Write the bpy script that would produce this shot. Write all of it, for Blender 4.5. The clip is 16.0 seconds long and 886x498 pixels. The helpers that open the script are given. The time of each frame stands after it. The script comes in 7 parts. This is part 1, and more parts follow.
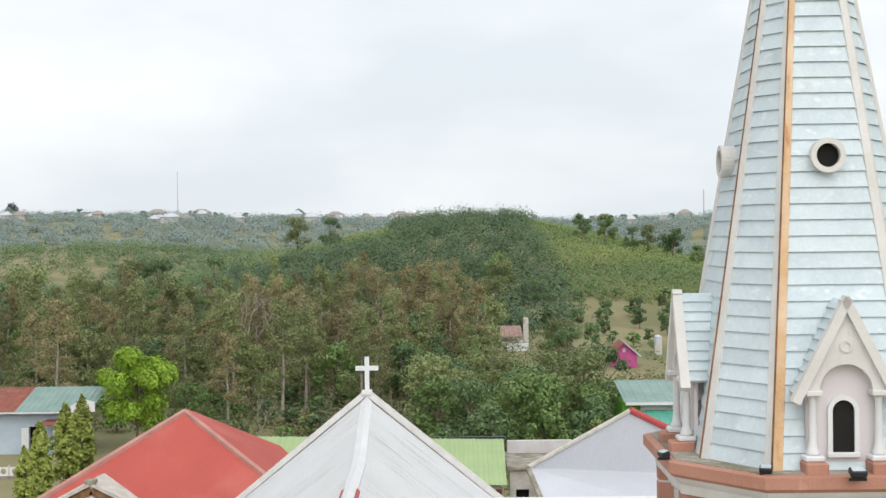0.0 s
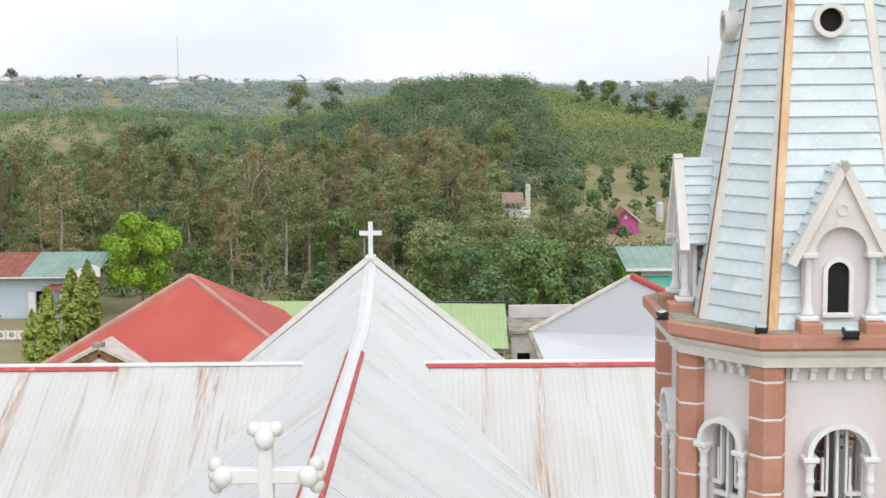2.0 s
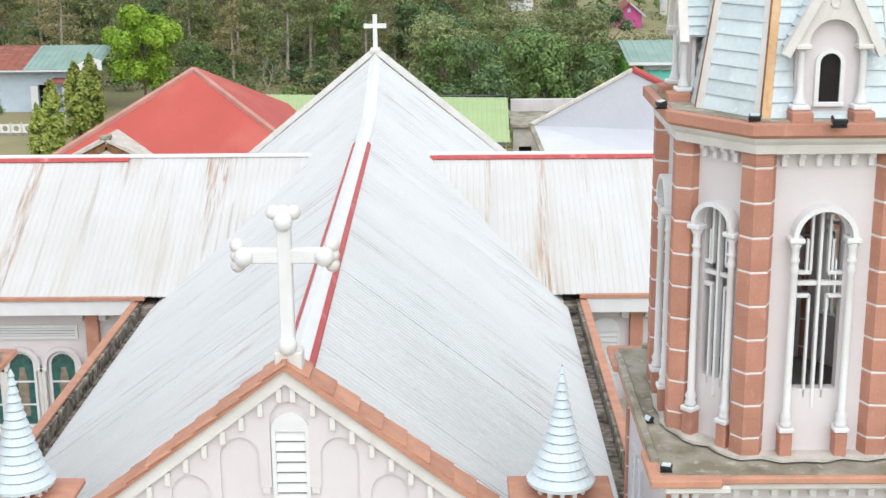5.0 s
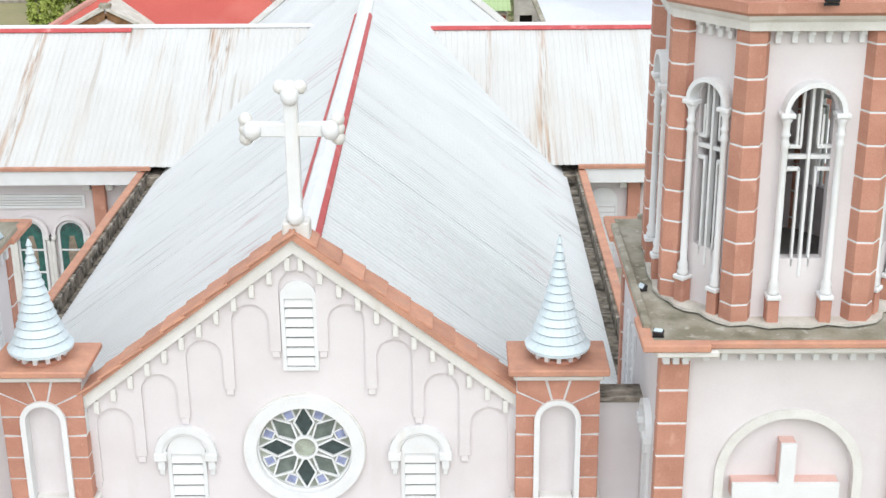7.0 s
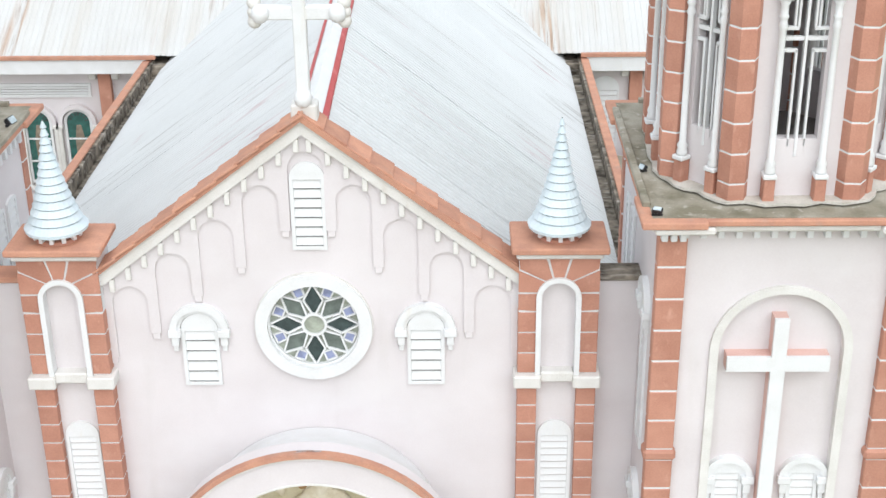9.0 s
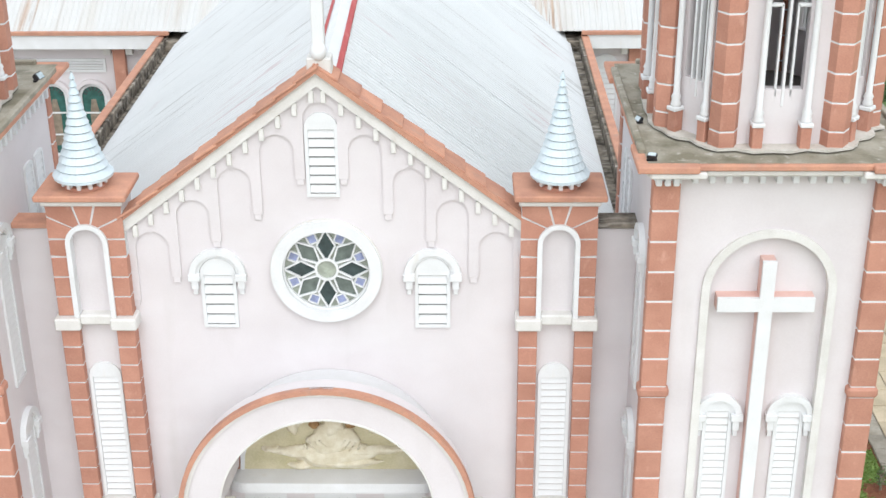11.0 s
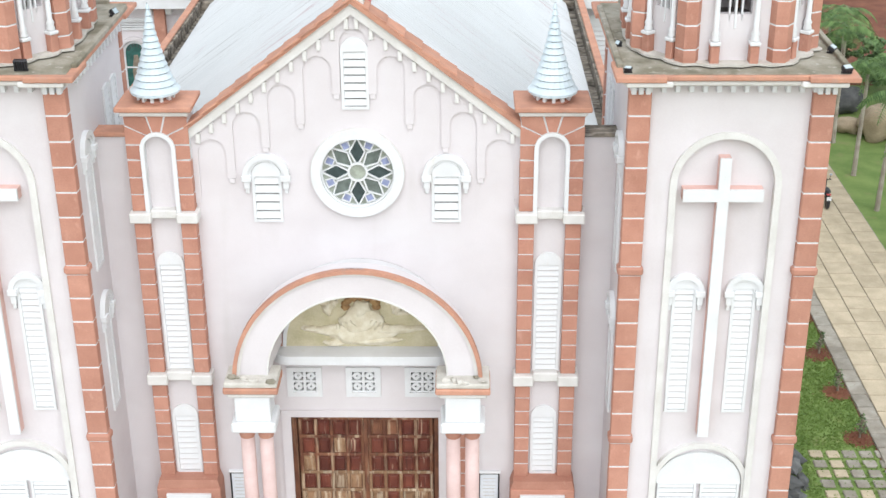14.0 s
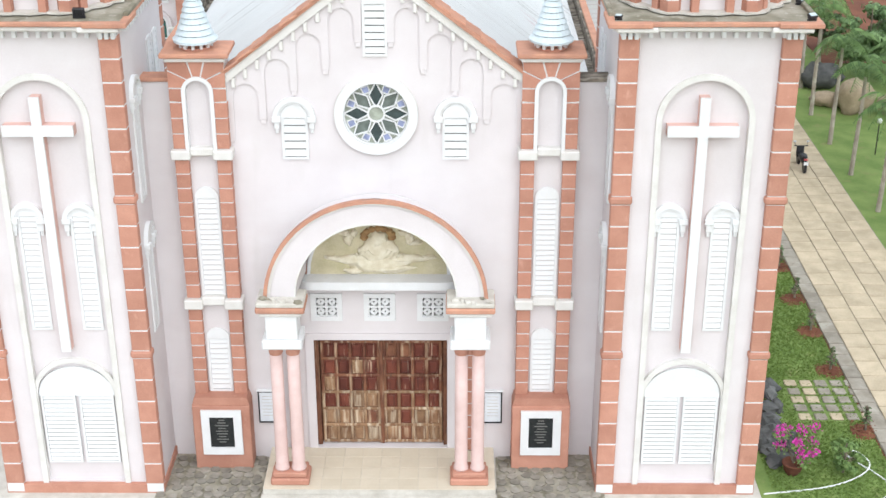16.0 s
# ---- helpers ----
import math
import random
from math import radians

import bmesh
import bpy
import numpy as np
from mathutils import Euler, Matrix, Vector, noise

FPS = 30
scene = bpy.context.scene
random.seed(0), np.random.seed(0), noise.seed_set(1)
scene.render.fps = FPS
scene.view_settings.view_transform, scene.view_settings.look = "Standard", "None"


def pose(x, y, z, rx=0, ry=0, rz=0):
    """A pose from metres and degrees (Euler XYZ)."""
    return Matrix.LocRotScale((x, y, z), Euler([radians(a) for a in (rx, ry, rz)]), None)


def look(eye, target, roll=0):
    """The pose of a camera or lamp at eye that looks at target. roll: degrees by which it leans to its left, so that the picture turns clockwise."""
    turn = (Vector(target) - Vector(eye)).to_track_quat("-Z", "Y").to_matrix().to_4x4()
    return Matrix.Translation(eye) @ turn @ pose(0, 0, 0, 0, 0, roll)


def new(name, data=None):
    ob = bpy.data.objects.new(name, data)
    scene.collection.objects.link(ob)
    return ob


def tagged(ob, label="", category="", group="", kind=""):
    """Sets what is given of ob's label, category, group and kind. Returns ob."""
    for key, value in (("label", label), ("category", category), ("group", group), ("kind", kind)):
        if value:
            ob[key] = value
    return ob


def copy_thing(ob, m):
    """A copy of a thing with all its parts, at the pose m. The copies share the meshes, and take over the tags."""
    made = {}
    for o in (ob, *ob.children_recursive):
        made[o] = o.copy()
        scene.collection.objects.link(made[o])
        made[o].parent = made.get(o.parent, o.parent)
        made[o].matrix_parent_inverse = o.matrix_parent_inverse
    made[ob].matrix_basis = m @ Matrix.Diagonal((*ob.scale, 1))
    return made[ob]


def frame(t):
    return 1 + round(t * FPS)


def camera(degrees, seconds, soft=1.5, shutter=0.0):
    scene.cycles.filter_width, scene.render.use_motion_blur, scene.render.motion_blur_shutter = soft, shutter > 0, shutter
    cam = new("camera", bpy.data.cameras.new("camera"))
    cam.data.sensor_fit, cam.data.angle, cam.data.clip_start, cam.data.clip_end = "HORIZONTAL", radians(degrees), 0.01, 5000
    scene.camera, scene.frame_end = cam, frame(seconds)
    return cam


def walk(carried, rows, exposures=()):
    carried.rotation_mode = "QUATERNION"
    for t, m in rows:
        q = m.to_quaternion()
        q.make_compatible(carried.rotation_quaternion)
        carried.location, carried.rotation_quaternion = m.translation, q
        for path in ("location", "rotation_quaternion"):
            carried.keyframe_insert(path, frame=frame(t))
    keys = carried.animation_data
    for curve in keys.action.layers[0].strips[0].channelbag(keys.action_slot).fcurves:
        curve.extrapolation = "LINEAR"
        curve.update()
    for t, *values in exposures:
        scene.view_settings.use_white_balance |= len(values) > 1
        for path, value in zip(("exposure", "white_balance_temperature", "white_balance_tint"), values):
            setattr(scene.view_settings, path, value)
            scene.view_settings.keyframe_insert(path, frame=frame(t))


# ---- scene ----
cam = camera(35.9, 16.0)
PATH = [
    (0, (3.139, -20.710, 23.290), (3.125, -18.710, 23.264), -0.7),
    (0.5, (3.123, -20.804, 23.244), (3.107, -18.805, 23.170), -0.7),
    (1, (3.120, -20.836, 23.212), (3.104, -18.840, 23.090), -0.6),
    (1.5, (3.104, -20.932, 23.245), (3.087, -18.939, 23.074), -0.6),
    (2, (3.102, -21.051, 23.257), (3.083, -19.063, 23.037), -0.6),
    (2.5, (3.077, -21.198, 23.283), (3.057, -19.216, 23.013), -0.6),
    (3, (3.043, -21.380, 23.291), (3.023, -19.406, 22.972), -0.6),
    (3.5, (3.003, -21.616, 23.266), (2.984, -19.650, 22.899), -0.6),
    (4, (2.985, -21.811, 23.256), (2.965, -19.854, 22.842), -0.5),
    (4.2, (2.985, -21.876, 23.254), (2.964, -19.923, 22.820), -0.5),
    (6.3, (2.973, -22.634, 23.562), (2.950, -20.737, 22.928), -0.6),
    (6.5, (2.959, -22.716, 23.580), (2.937, -20.825, 22.929), -0.6),
    (7, (2.950, -22.884, 23.637), (2.927, -21.009, 22.940), -0.5),
    (7.5, (2.934, -23.072, 23.672), (2.911, -21.215, 22.929), -0.6),
    (8, (2.928, -23.243, 23.677), (2.904, -21.404, 22.890), -0.6),
    (8.5, (2.909, -23.403, 23.697), (2.884, -21.585, 22.864), -0.6),
    (9, (2.895, -23.586, 23.629), (2.869, -21.769, 22.791), -0.6),
    (11.5, (2.792, -26.127, 23.211), (2.765, -24.309, 22.376), -0.3),
    (12, (2.794, -27.066, 23.205), (2.765, -25.249, 22.369), -0.4),
    (12.5, (2.765, -28.083, 23.214), (2.735, -26.266, 22.379), -0.3),
    (13, (2.706, -29.094, 23.313), (2.678, -27.277, 22.476), -0.3),
    (13.5, (2.676, -30.111, 23.435), (2.647, -28.296, 22.595), -0.3),
    (14, (2.630, -31.187, 23.521), (2.600, -29.373, 22.680), -0.3),
    (14.5, (2.600, -32.246, 23.531), (2.569, -30.432, 22.690), -0.3),
    (15, (2.515, -33.322, 23.519), (2.486, -31.507, 22.679), -0.3),
    (15.5, (2.367, -34.398, 23.490), (2.344, -32.582, 22.652), -0.2),
    (16, (2.123, -35.460, 23.434), (2.109, -33.644, 22.596), -0.1),
]
EXPOSURES = [(0, 0.26, 6480, 10), (2.0, 0.39, 6460, 10), (4.0, 0.5, 6350, 10), (6.5, 0.59, 6260, 8), (9.0, 0.62, 6220, 8), (13.0, 0.64, 6170, 8), (16, 0.71, 6150, 8)]
walk(cam, [(t, look(eye, target, roll)) for t, eye, target, roll in PATH], EXPOSURES)

# ---- light: a bright overcast day ----
world = bpy.data.worlds.new("overcast_sky")
scene.world = world
world.use_nodes = True
wn, wl = world.node_tree.nodes, world.node_tree.links
bg = wn["Background"]
sky = wn.new("ShaderNodeTexSky")
sky.sky_type, sky.sun_disc = "NISHITA", False
sky.sun_elevation, sky.sun_rotation = radians(45), radians(169)
sky.dust_density = 4.0
tc = wn.new("ShaderNodeTexCoord")
mp = wn.new("ShaderNodeMapping")
mp.inputs["Scale"].default_value = (1.0, 1.0, 2.6)
cl = wn.new("ShaderNodeTexNoise")
cl.inputs["Scale"].default_value, cl.inputs["Detail"].default_value, cl.inputs["Roughness"].default_value = 2.4, 5.0, 0.5
cr = wn.new("ShaderNodeValToRGB")
cr.color_ramp.elements[0].position, cr.color_ramp.elements[0].color = 0.4, (6.6, 7.1, 7.45, 1)
cr.color_ramp.elements[1].position, cr.color_ramp.elements[1].color = 0.62, (8.3, 8.5, 8.65, 1)
mx = wn.new("ShaderNodeMix")
mx.data_type = "RGBA"
mx.inputs["Factor"].default_value = 0.9
wl.new(tc.outputs["Generated"], mp.inputs["Vector"])
wl.new(mp.outputs["Vector"], cl.inputs["Vector"])
wl.new(cl.outputs["Fac"], cr.inputs["Fac"])
wl.new(sky.outputs["Color"], mx.inputs["A"])
wl.new(cr.outputs["Color"], mx.inputs["B"])
wl.new(mx.outputs["Result"], bg.inputs["Color"])
bg.inputs["Strength"].default_value = 0.108
sun_data = bpy.data.lights.new("sun", "SUN")
sun_data.energy, sun_data.angle, sun_data.color = 1.5, radians(70), (1.0, 0.975, 0.95)
sun = new("sun", sun_data)
sun.matrix_world = look((10, -50, 52), (0, 0, 0))

# ---- materials ----
def node_mat(name, base, dark=None, scale=3.0, fine=40.0, rough=0.7, bump=0.15, metal=0.0, streak=None, contrast=(0.35, 0.7), spec=0.3, vary=0.0, grit=0.18):
    """base and dark colours mixed by two noises; streak: (axis scales) of a stretched stain noise with its colour, its limits, and where given a coarse mask."""
    m = bpy.data.materials.new(name)
    m.use_nodes = True
    n, l = m.node_tree.nodes, m.node_tree.links
    b = n["Principled BSDF"]
    b.inputs["Roughness"].default_value, b.inputs["Metallic"].default_value = rough, metal
    b.inputs["Specular IOR Level"].default_value = spec
    dark = dark or tuple(c * 0.82 for c in base)
    co = n.new("ShaderNodeTexCoord")
    shift = n.new("ShaderNodeVectorMath")
    shift.operation = "MULTIPLY_ADD"
    who = n.new("ShaderNodeObjectInfo")
    l.new(who.outputs["Random"], shift.inputs[0])
    shift.inputs[1].default_value = (37, 53, 71) if vary else (0, 0, 0)
    l.new(co.outputs["Object"], shift.inputs[2])
    place = shift.outputs["Vector"]
    big = n.new("ShaderNodeTexNoise")
    big.inputs["Scale"].default_value, big.inputs["Detail"].default_value = scale, 6.0
    l.new(place, big.inputs["Vector"])
    ramp = n.new("ShaderNodeValToRGB")
    ramp.color_ramp.elements[0].position, ramp.color_ramp.elements[0].color = contrast[0], (*dark, 1)
    ramp.color_ramp.elements[1].position, ramp.color_ramp.elements[1].color = contrast[1], (*base, 1)
    l.new(big.outputs["Fac"], ramp.inputs["Fac"])
    small = n.new("ShaderNodeTexNoise")
    small.inputs["Scale"].default_value, small.inputs["Detail"].default_value = fine, 4.0
    l.new(place, small.inputs["Vector"])
    grain = n.new("ShaderNodeMix")
    grain.data_type, grain.blend_type = "RGBA", "OVERLAY"
    grain.inputs["Factor"].default_value = grit
    l.new(ramp.outputs["Color"], grain.inputs["A"])
    l.new(small.outputs["Fac"], grain.inputs["B"])
    out = grain.outputs["Result"]
    for scales, colour, low, high, amount, *mask in streak or ():
        mp = n.new("ShaderNodeMapping")
        mp.inputs["Scale"].default_value = scales
        l.new(place, mp.inputs["Vector"])
        st = n.new("ShaderNodeTexNoise")
        st.inputs["Scale"].default_value, st.inputs["Detail"].default_value = 1.0, 5.0
        l.new(mp.outputs["Vector"], st.inputs["Vector"])
        rm = n.new("ShaderNodeMapRange")
        rm.inputs["From Min"].default_value, rm.inputs["From Max"].default_value, rm.inputs["To Max"].default_value = low, high, amount
        l.new(st.outputs["Fac"], rm.inputs["Value"])
        share = rm.outputs["Result"]
        if mask:
            mm, mz, mr, mul = n.new("ShaderNodeMapping"), n.new("ShaderNodeTexNoise"), n.new("ShaderNodeMapRange"), n.new("ShaderNodeMath")
            mm.inputs["Scale"].default_value = mask[0]
            mz.inputs["Scale"].default_value, mz.inputs["Detail"].default_value = 1.0, 3.0
            mr.inputs["From Min"].default_value, mr.inputs["From Max"].default_value = mask[1], mask[2]
            mul.operation = "MULTIPLY"
            l.new(co.outputs["Object"], mm.inputs["Vector"])
            l.new(mm.outputs["Vector"], mz.inputs["Vector"])
            l.new(mz.outputs["Fac"], mr.inputs["Value"])
            l.new(mr.outputs["Result"], mul.inputs[0])
            l.new(share, mul.inputs[1])
            share = mul.outputs["Value"]
        mix = n.new("ShaderNodeMix")
        mix.data_type = "RGBA"
        l.new(share, mix.inputs["Factor"])
        l.new(out, mix.inputs["A"])
        mix.inputs["B"].default_value = (*colour, 1)
        out = mix.outputs["Result"]
    if vary:
        info = n.new("ShaderNodeObjectInfo")
        hsv = n.new("ShaderNodeHueSaturation")
        mr = n.new("ShaderNodeMapRange")
        mr.inputs["To Min"].default_value, mr.inputs["To Max"].default_value = 1 - vary, 1 + vary
        l.new(info.outputs["Random"], mr.inputs["Value"])
        l.new(mr.outputs["Result"], hsv.inputs["Value"])
        l.new(out, hsv.inputs["Color"])
        out = hsv.outputs["Color"]
    l.new(out, b.inputs["Base Color"])
    if bump:
        bp = n.new("ShaderNodeBump")
        bp.inputs["Strength"].default_value, bp.inputs["Distance"].default_value = bump, 0.02
        l.new(small.outputs["Fac"], bp.inputs["Height"])
        l.new(bp.outputs["Normal"], b.inputs["Normal"])
    return m


def leaf_mat(name, low, high, vary=0.25):
    """Foliage: colour by leaf clump and by tree, a little light through the leaf."""
    m = bpy.data.materials.new(name)
    m.use_nodes = True
    n, l = m.node_tree.nodes, m.node_tree.links
    b = n["Principled BSDF"]
    b.inputs["Roughness"].default_value = 0.6
    b.inputs["Specular IOR Level"].default_value = 0.25
    geo, info = n.new("ShaderNodeNewGeometry"), n.new("ShaderNodeObjectInfo")
    ramp = n.new("ShaderNodeValToRGB")
    ramp.color_ramp.elements[0].color, ramp.color_ramp.elements[1].color = (*low, 1), (*high, 1)
    l.new(geo.outputs["Random Per Island"], ramp.inputs["Fac"])
    hsv, mr = n.new("ShaderNodeHueSaturation"), n.new("ShaderNodeMapRange")
    mr.inputs["To Min"].default_value, mr.inputs["To Max"].default_value = 1 - vary, 1 + vary
    l.new(info.outputs["Random"], mr.inputs["Value"])
    l.new(mr.outputs["Result"], hsv.inputs["Value"])
    l.new(ramp.outputs["Color"], hsv.inputs["Color"])
    l.new(hsv.outputs["Color"], b.inputs["Base Color"])
    tr = n.new("ShaderNodeBsdfTranslucent")
    l.new(hsv.outputs["Color"], tr.inputs["Color"])
    ms = n.new("ShaderNodeMixShader")
    ms.inputs["Fac"].default_value = 0.25
    l.new(b.outputs["BSDF"], ms.inputs[1])
    l.new(tr.outputs["BSDF"], ms.inputs[2])
    l.new(ms.outputs["Shader"], n["Material Output"].inputs["Surface"])
    return m


GRIME = ((1.6, 1.6, 0.25), (0.45, 0.42, 0.38), 0.6, 0.85, 0.35)
PLASTER = node_mat("pale_pink_plaster", (0.665, 0.622, 0.63), (0.615, 0.57, 0.576), 0.7, 30, 0.85, 0.03, streak=[GRIME, ((1.1, 1.1, 0.12), (0.5, 0.47, 0.46), 0.58, 0.8, 0.3, (0.35, 0.35, 0.2), 0.5, 0.65), ((0.4, 0.4, 0.9), (0.68, 0.65, 0.655), 0.5, 0.7, 0.5)], grit=0.07)
PLASTER_SIDE = node_mat("weathered_plaster", (0.62, 0.6, 0.6), (0.5, 0.475, 0.465), 0.9, 25, 0.9, 0.1, streak=[((2.2, 2.2, 0.3), (0.36, 0.33, 0.29), 0.56, 0.8, 0.5)])
WHITE = node_mat("white_paint", (0.715, 0.718, 0.728), (0.66, 0.66, 0.66), 2.0, 40, 0.6, 0.06, streak=[((3, 3, 0.5), (0.6, 0.52, 0.4), 0.66, 0.85, 0.4)])
CREAM = node_mat("cream_paint", (0.69, 0.672, 0.648), (0.61, 0.59, 0.56), 2.0, 40, 0.65, 0.08, streak=[((4, 4, 0.6), (0.45, 0.37, 0.28), 0.62, 0.85, 0.5)])
SALMON = node_mat("salmon_paint", (0.49, 0.25, 0.18), (0.41, 0.195, 0.138), 1.6, 35, 0.75, 0.1, streak=[((6, 6, 3), (0.68, 0.42, 0.33), 0.62, 0.8, 0.4)], vary=0.08)
SALMON_WORN = node_mat("worn_salmon_coping", (0.55, 0.285, 0.19), (0.43, 0.22, 0.155), 2.5, 30, 0.85, 0.2, streak=[((3, 3, 3), (0.33, 0.26, 0.22), 0.58, 0.75, 0.45)], vary=0.08)
CONCRETE = node_mat("mossy_concrete", (0.4, 0.37, 0.31), (0.2, 0.18, 0.13), 1.3, 22, 0.95, 0.35, streak=[((2, 2, 2), (0.13, 0.12, 0.08), 0.55, 0.72, 0.7), ((5, 5, 5), (0.52, 0.49, 0.44), 0.6, 0.7, 0.5)])
PALE_CONCRETE = node_mat("pale_cement", (0.6, 0.57, 0.52), (0.46, 0.43, 0.38), 2.5, 25, 0.95, 0.3)
GUTTER = node_mat("mouldy_gutter", (0.36, 0.31, 0.25), (0.06, 0.05, 0.04), 3.0, 20, 0.95, 0.4, streak=[((1.5, 6, 6), (0.6, 0.56, 0.5), 0.55, 0.7, 0.6)])
SPIRE = node_mat("pale_blue_boards", (0.62, 0.695, 0.72), (0.53, 0.605, 0.64), 1.1, 18, 0.6, 0.15, streak=[((2.0, 2.0, 1.0), (0.42, 0.47, 0.48), 0.56, 0.75, 0.5), ((5, 5, 9), (0.8, 0.83, 0.83), 0.6, 0.7, 0.45)], vary=0.05)
CONE = node_mat("pale_blue_metal", (0.6, 0.675, 0.715), (0.53, 0.605, 0.645), 1.5, 25, 0.5, 0.1, vary=0.04)
JOINT = node_mat("dark_lap_joint", (0.2, 0.23, 0.25), (0.12, 0.14, 0.15), 4, 30, 0.8, 0.1)
ORANGE = node_mat("orange_stained_board", (0.72, 0.56, 0.4), (0.6, 0.37, 0.19), 1.4, 25, 0.7, 0.15, streak=[((9, 9, 0.35), (0.42, 0.17, 0.05), 0.56, 0.75, 0.7)])
RUST_SEAM = node_mat("dark_rusty_seam", (0.3, 0.14, 0.06), (0.1, 0.06, 0.04), 3, 30, 0.8, 0.1)
ROOF_NAVE = node_mat("white_metal_roof", (0.59, 0.597, 0.6), (0.555, 0.562, 0.565), 0.4, 30, 0.45, 0.02, streak=[
    ((0.3, 9.0, 0.3), (0.27, 0.26, 0.25), 0.595, 0.64, 0.5, (0.22, 0.2, 0.22), 0.46, 0.6),
    ((0.12, 22.0, 0.12), (0.24, 0.22, 0.21), 0.61, 0.65, 0.45, (0.3, 0.35, 0.3), 0.47, 0.6),
    ((0.5, 8.0, 0.5), (0.4, 0.25, 0.27), 0.55, 0.66, 0.65, (0.3, 0.25, 0.3), 0.57, 0.68),
    ((0.25, 1.2, 0.25), (0.5, 0.49, 0.48), 0.55, 0.75, 0.4)], vary=0.012, grit=0.06)
ROOF_SIDE = node_mat("rust_streaked_metal_roof", (0.565, 0.56, 0.55), (0.53, 0.52, 0.505), 0.4, 30, 0.5, 0.02, streak=[
    ((8.0, 0.35, 0.35), (0.37, 0.2, 0.1), 0.46, 0.62, 0.85, (0.55, 0.04, 0.04), 0.53, 0.6),
    ((22.0, 0.9, 0.9), (0.22, 0.13, 0.08), 0.53, 0.62, 0.75, (0.55, 0.04, 0.04), 0.53, 0.6),
    ((5.0, 0.15, 0.15), (0.3, 0.25, 0.21), 0.6, 0.64, 0.45, (0.3, 0.1, 0.1), 0.42, 0.55),
    ((1.2, 0.15, 0.15), (0.49, 0.45, 0.4), 0.52, 0.72, 0.5)], grit=0.06)
RED_TRIM = node_mat("red_ridge_paint", (0.5, 0.09, 0.09), (0.42, 0.07, 0.07), 3, 30, 0.6, 0.05, streak=[((3, 3, 3), (0.66, 0.4, 0.38), 0.6, 0.75, 0.5)])
# near-black for unlit interiors: their shade is put into the colour
INNER_SHADE = node_mat("inner_shade_black", (0.02, 0.018, 0.016), (0.012, 0.011, 0.01), 3, 20, 0.9, 0.0)
# grey that paints the shade between white louvre slats
LOUVRE_GAP_SHADE = node_mat("louvre_gap_shade", (0.34, 0.34, 0.335), (0.26, 0.26, 0.255), 3, 20, 0.9, 0.0)
# shade is put into this grey: belfry floor and ceiling, porch screen
SHADE = node_mat("shade_grey", (0.3, 0.28, 0.27), (0.2, 0.19, 0.18), 1, 20, 0.9, 0.1)
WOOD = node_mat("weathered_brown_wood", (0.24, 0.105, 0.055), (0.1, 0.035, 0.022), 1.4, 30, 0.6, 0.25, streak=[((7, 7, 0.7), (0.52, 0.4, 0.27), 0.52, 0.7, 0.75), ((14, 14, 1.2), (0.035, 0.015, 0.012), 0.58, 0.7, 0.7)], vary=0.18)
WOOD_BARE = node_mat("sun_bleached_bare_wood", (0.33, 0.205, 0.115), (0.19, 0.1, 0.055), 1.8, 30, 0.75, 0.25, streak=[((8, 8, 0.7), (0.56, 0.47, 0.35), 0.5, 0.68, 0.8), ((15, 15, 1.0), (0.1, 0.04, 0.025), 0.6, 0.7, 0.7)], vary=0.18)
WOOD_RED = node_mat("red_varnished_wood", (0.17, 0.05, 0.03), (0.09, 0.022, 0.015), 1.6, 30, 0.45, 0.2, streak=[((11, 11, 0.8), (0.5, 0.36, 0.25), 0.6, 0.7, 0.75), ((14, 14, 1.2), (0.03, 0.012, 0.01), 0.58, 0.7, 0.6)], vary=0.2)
WOOD_DARK = node_mat("dark_door_frame", (0.2, 0.085, 0.045), (0.1, 0.04, 0.025), 3, 30, 0.6, 0.2, streak=[((9, 9, 0.8), (0.4, 0.28, 0.17), 0.56, 0.75, 0.6)])
TILE = node_mat("cream_floor_tile", (0.62, 0.55, 0.44), (0.57, 0.5, 0.39), 1.2, 40, 0.35, 0.03, vary=0.03)
PLAQUE = node_mat("black_granite", (0.03, 0.032, 0.034), (0.018, 0.02, 0.02), 6, 60, 0.25, 0.02)
GOLD = node_mat("pale_lettering", (0.16, 0.16, 0.15), None, 6, 60, 0.4, 0.0)
PAPER = node_mat("notice_paper", (0.74, 0.77, 0.8), (0.68, 0.71, 0.75), 3, 30, 0.5, 0.02)
BLACK = node_mat("black_metal", (0.03, 0.03, 0.035), (0.02, 0.02, 0.022), 5, 40, 0.4, 0.05)
LENS_GLASS = node_mat("floodlight_lens", (0.55, 0.62, 0.66), (0.4, 0.47, 0.5), 6, 40, 0.15, 0.0)
RELIEF_BACK = node_mat("olive_stained_panel", (0.6, 0.54, 0.38), (0.48, 0.43, 0.27), 2.5, 25, 0.8, 0.15, streak=[((3, 3, 2), (0.62, 0.57, 0.42), 0.55, 0.75, 0.5)])
RELIEF = node_mat("pale_relief_plaster", (0.8, 0.75, 0.62), (0.64, 0.57, 0.42), 4.0, 25, 0.8, 0.2)
RELIEF_BROWN = node_mat("brown_relief", (0.4, 0.25, 0.11), (0.26, 0.15, 0.07), 5, 25, 0.8, 0.2)


def glass_mat(name, colour, rough=0.12):
    m = node_mat(name, colour, tuple(c * 0.6 for c in colour), 5, 30, rough, 0.05, spec=0.5)
    return m


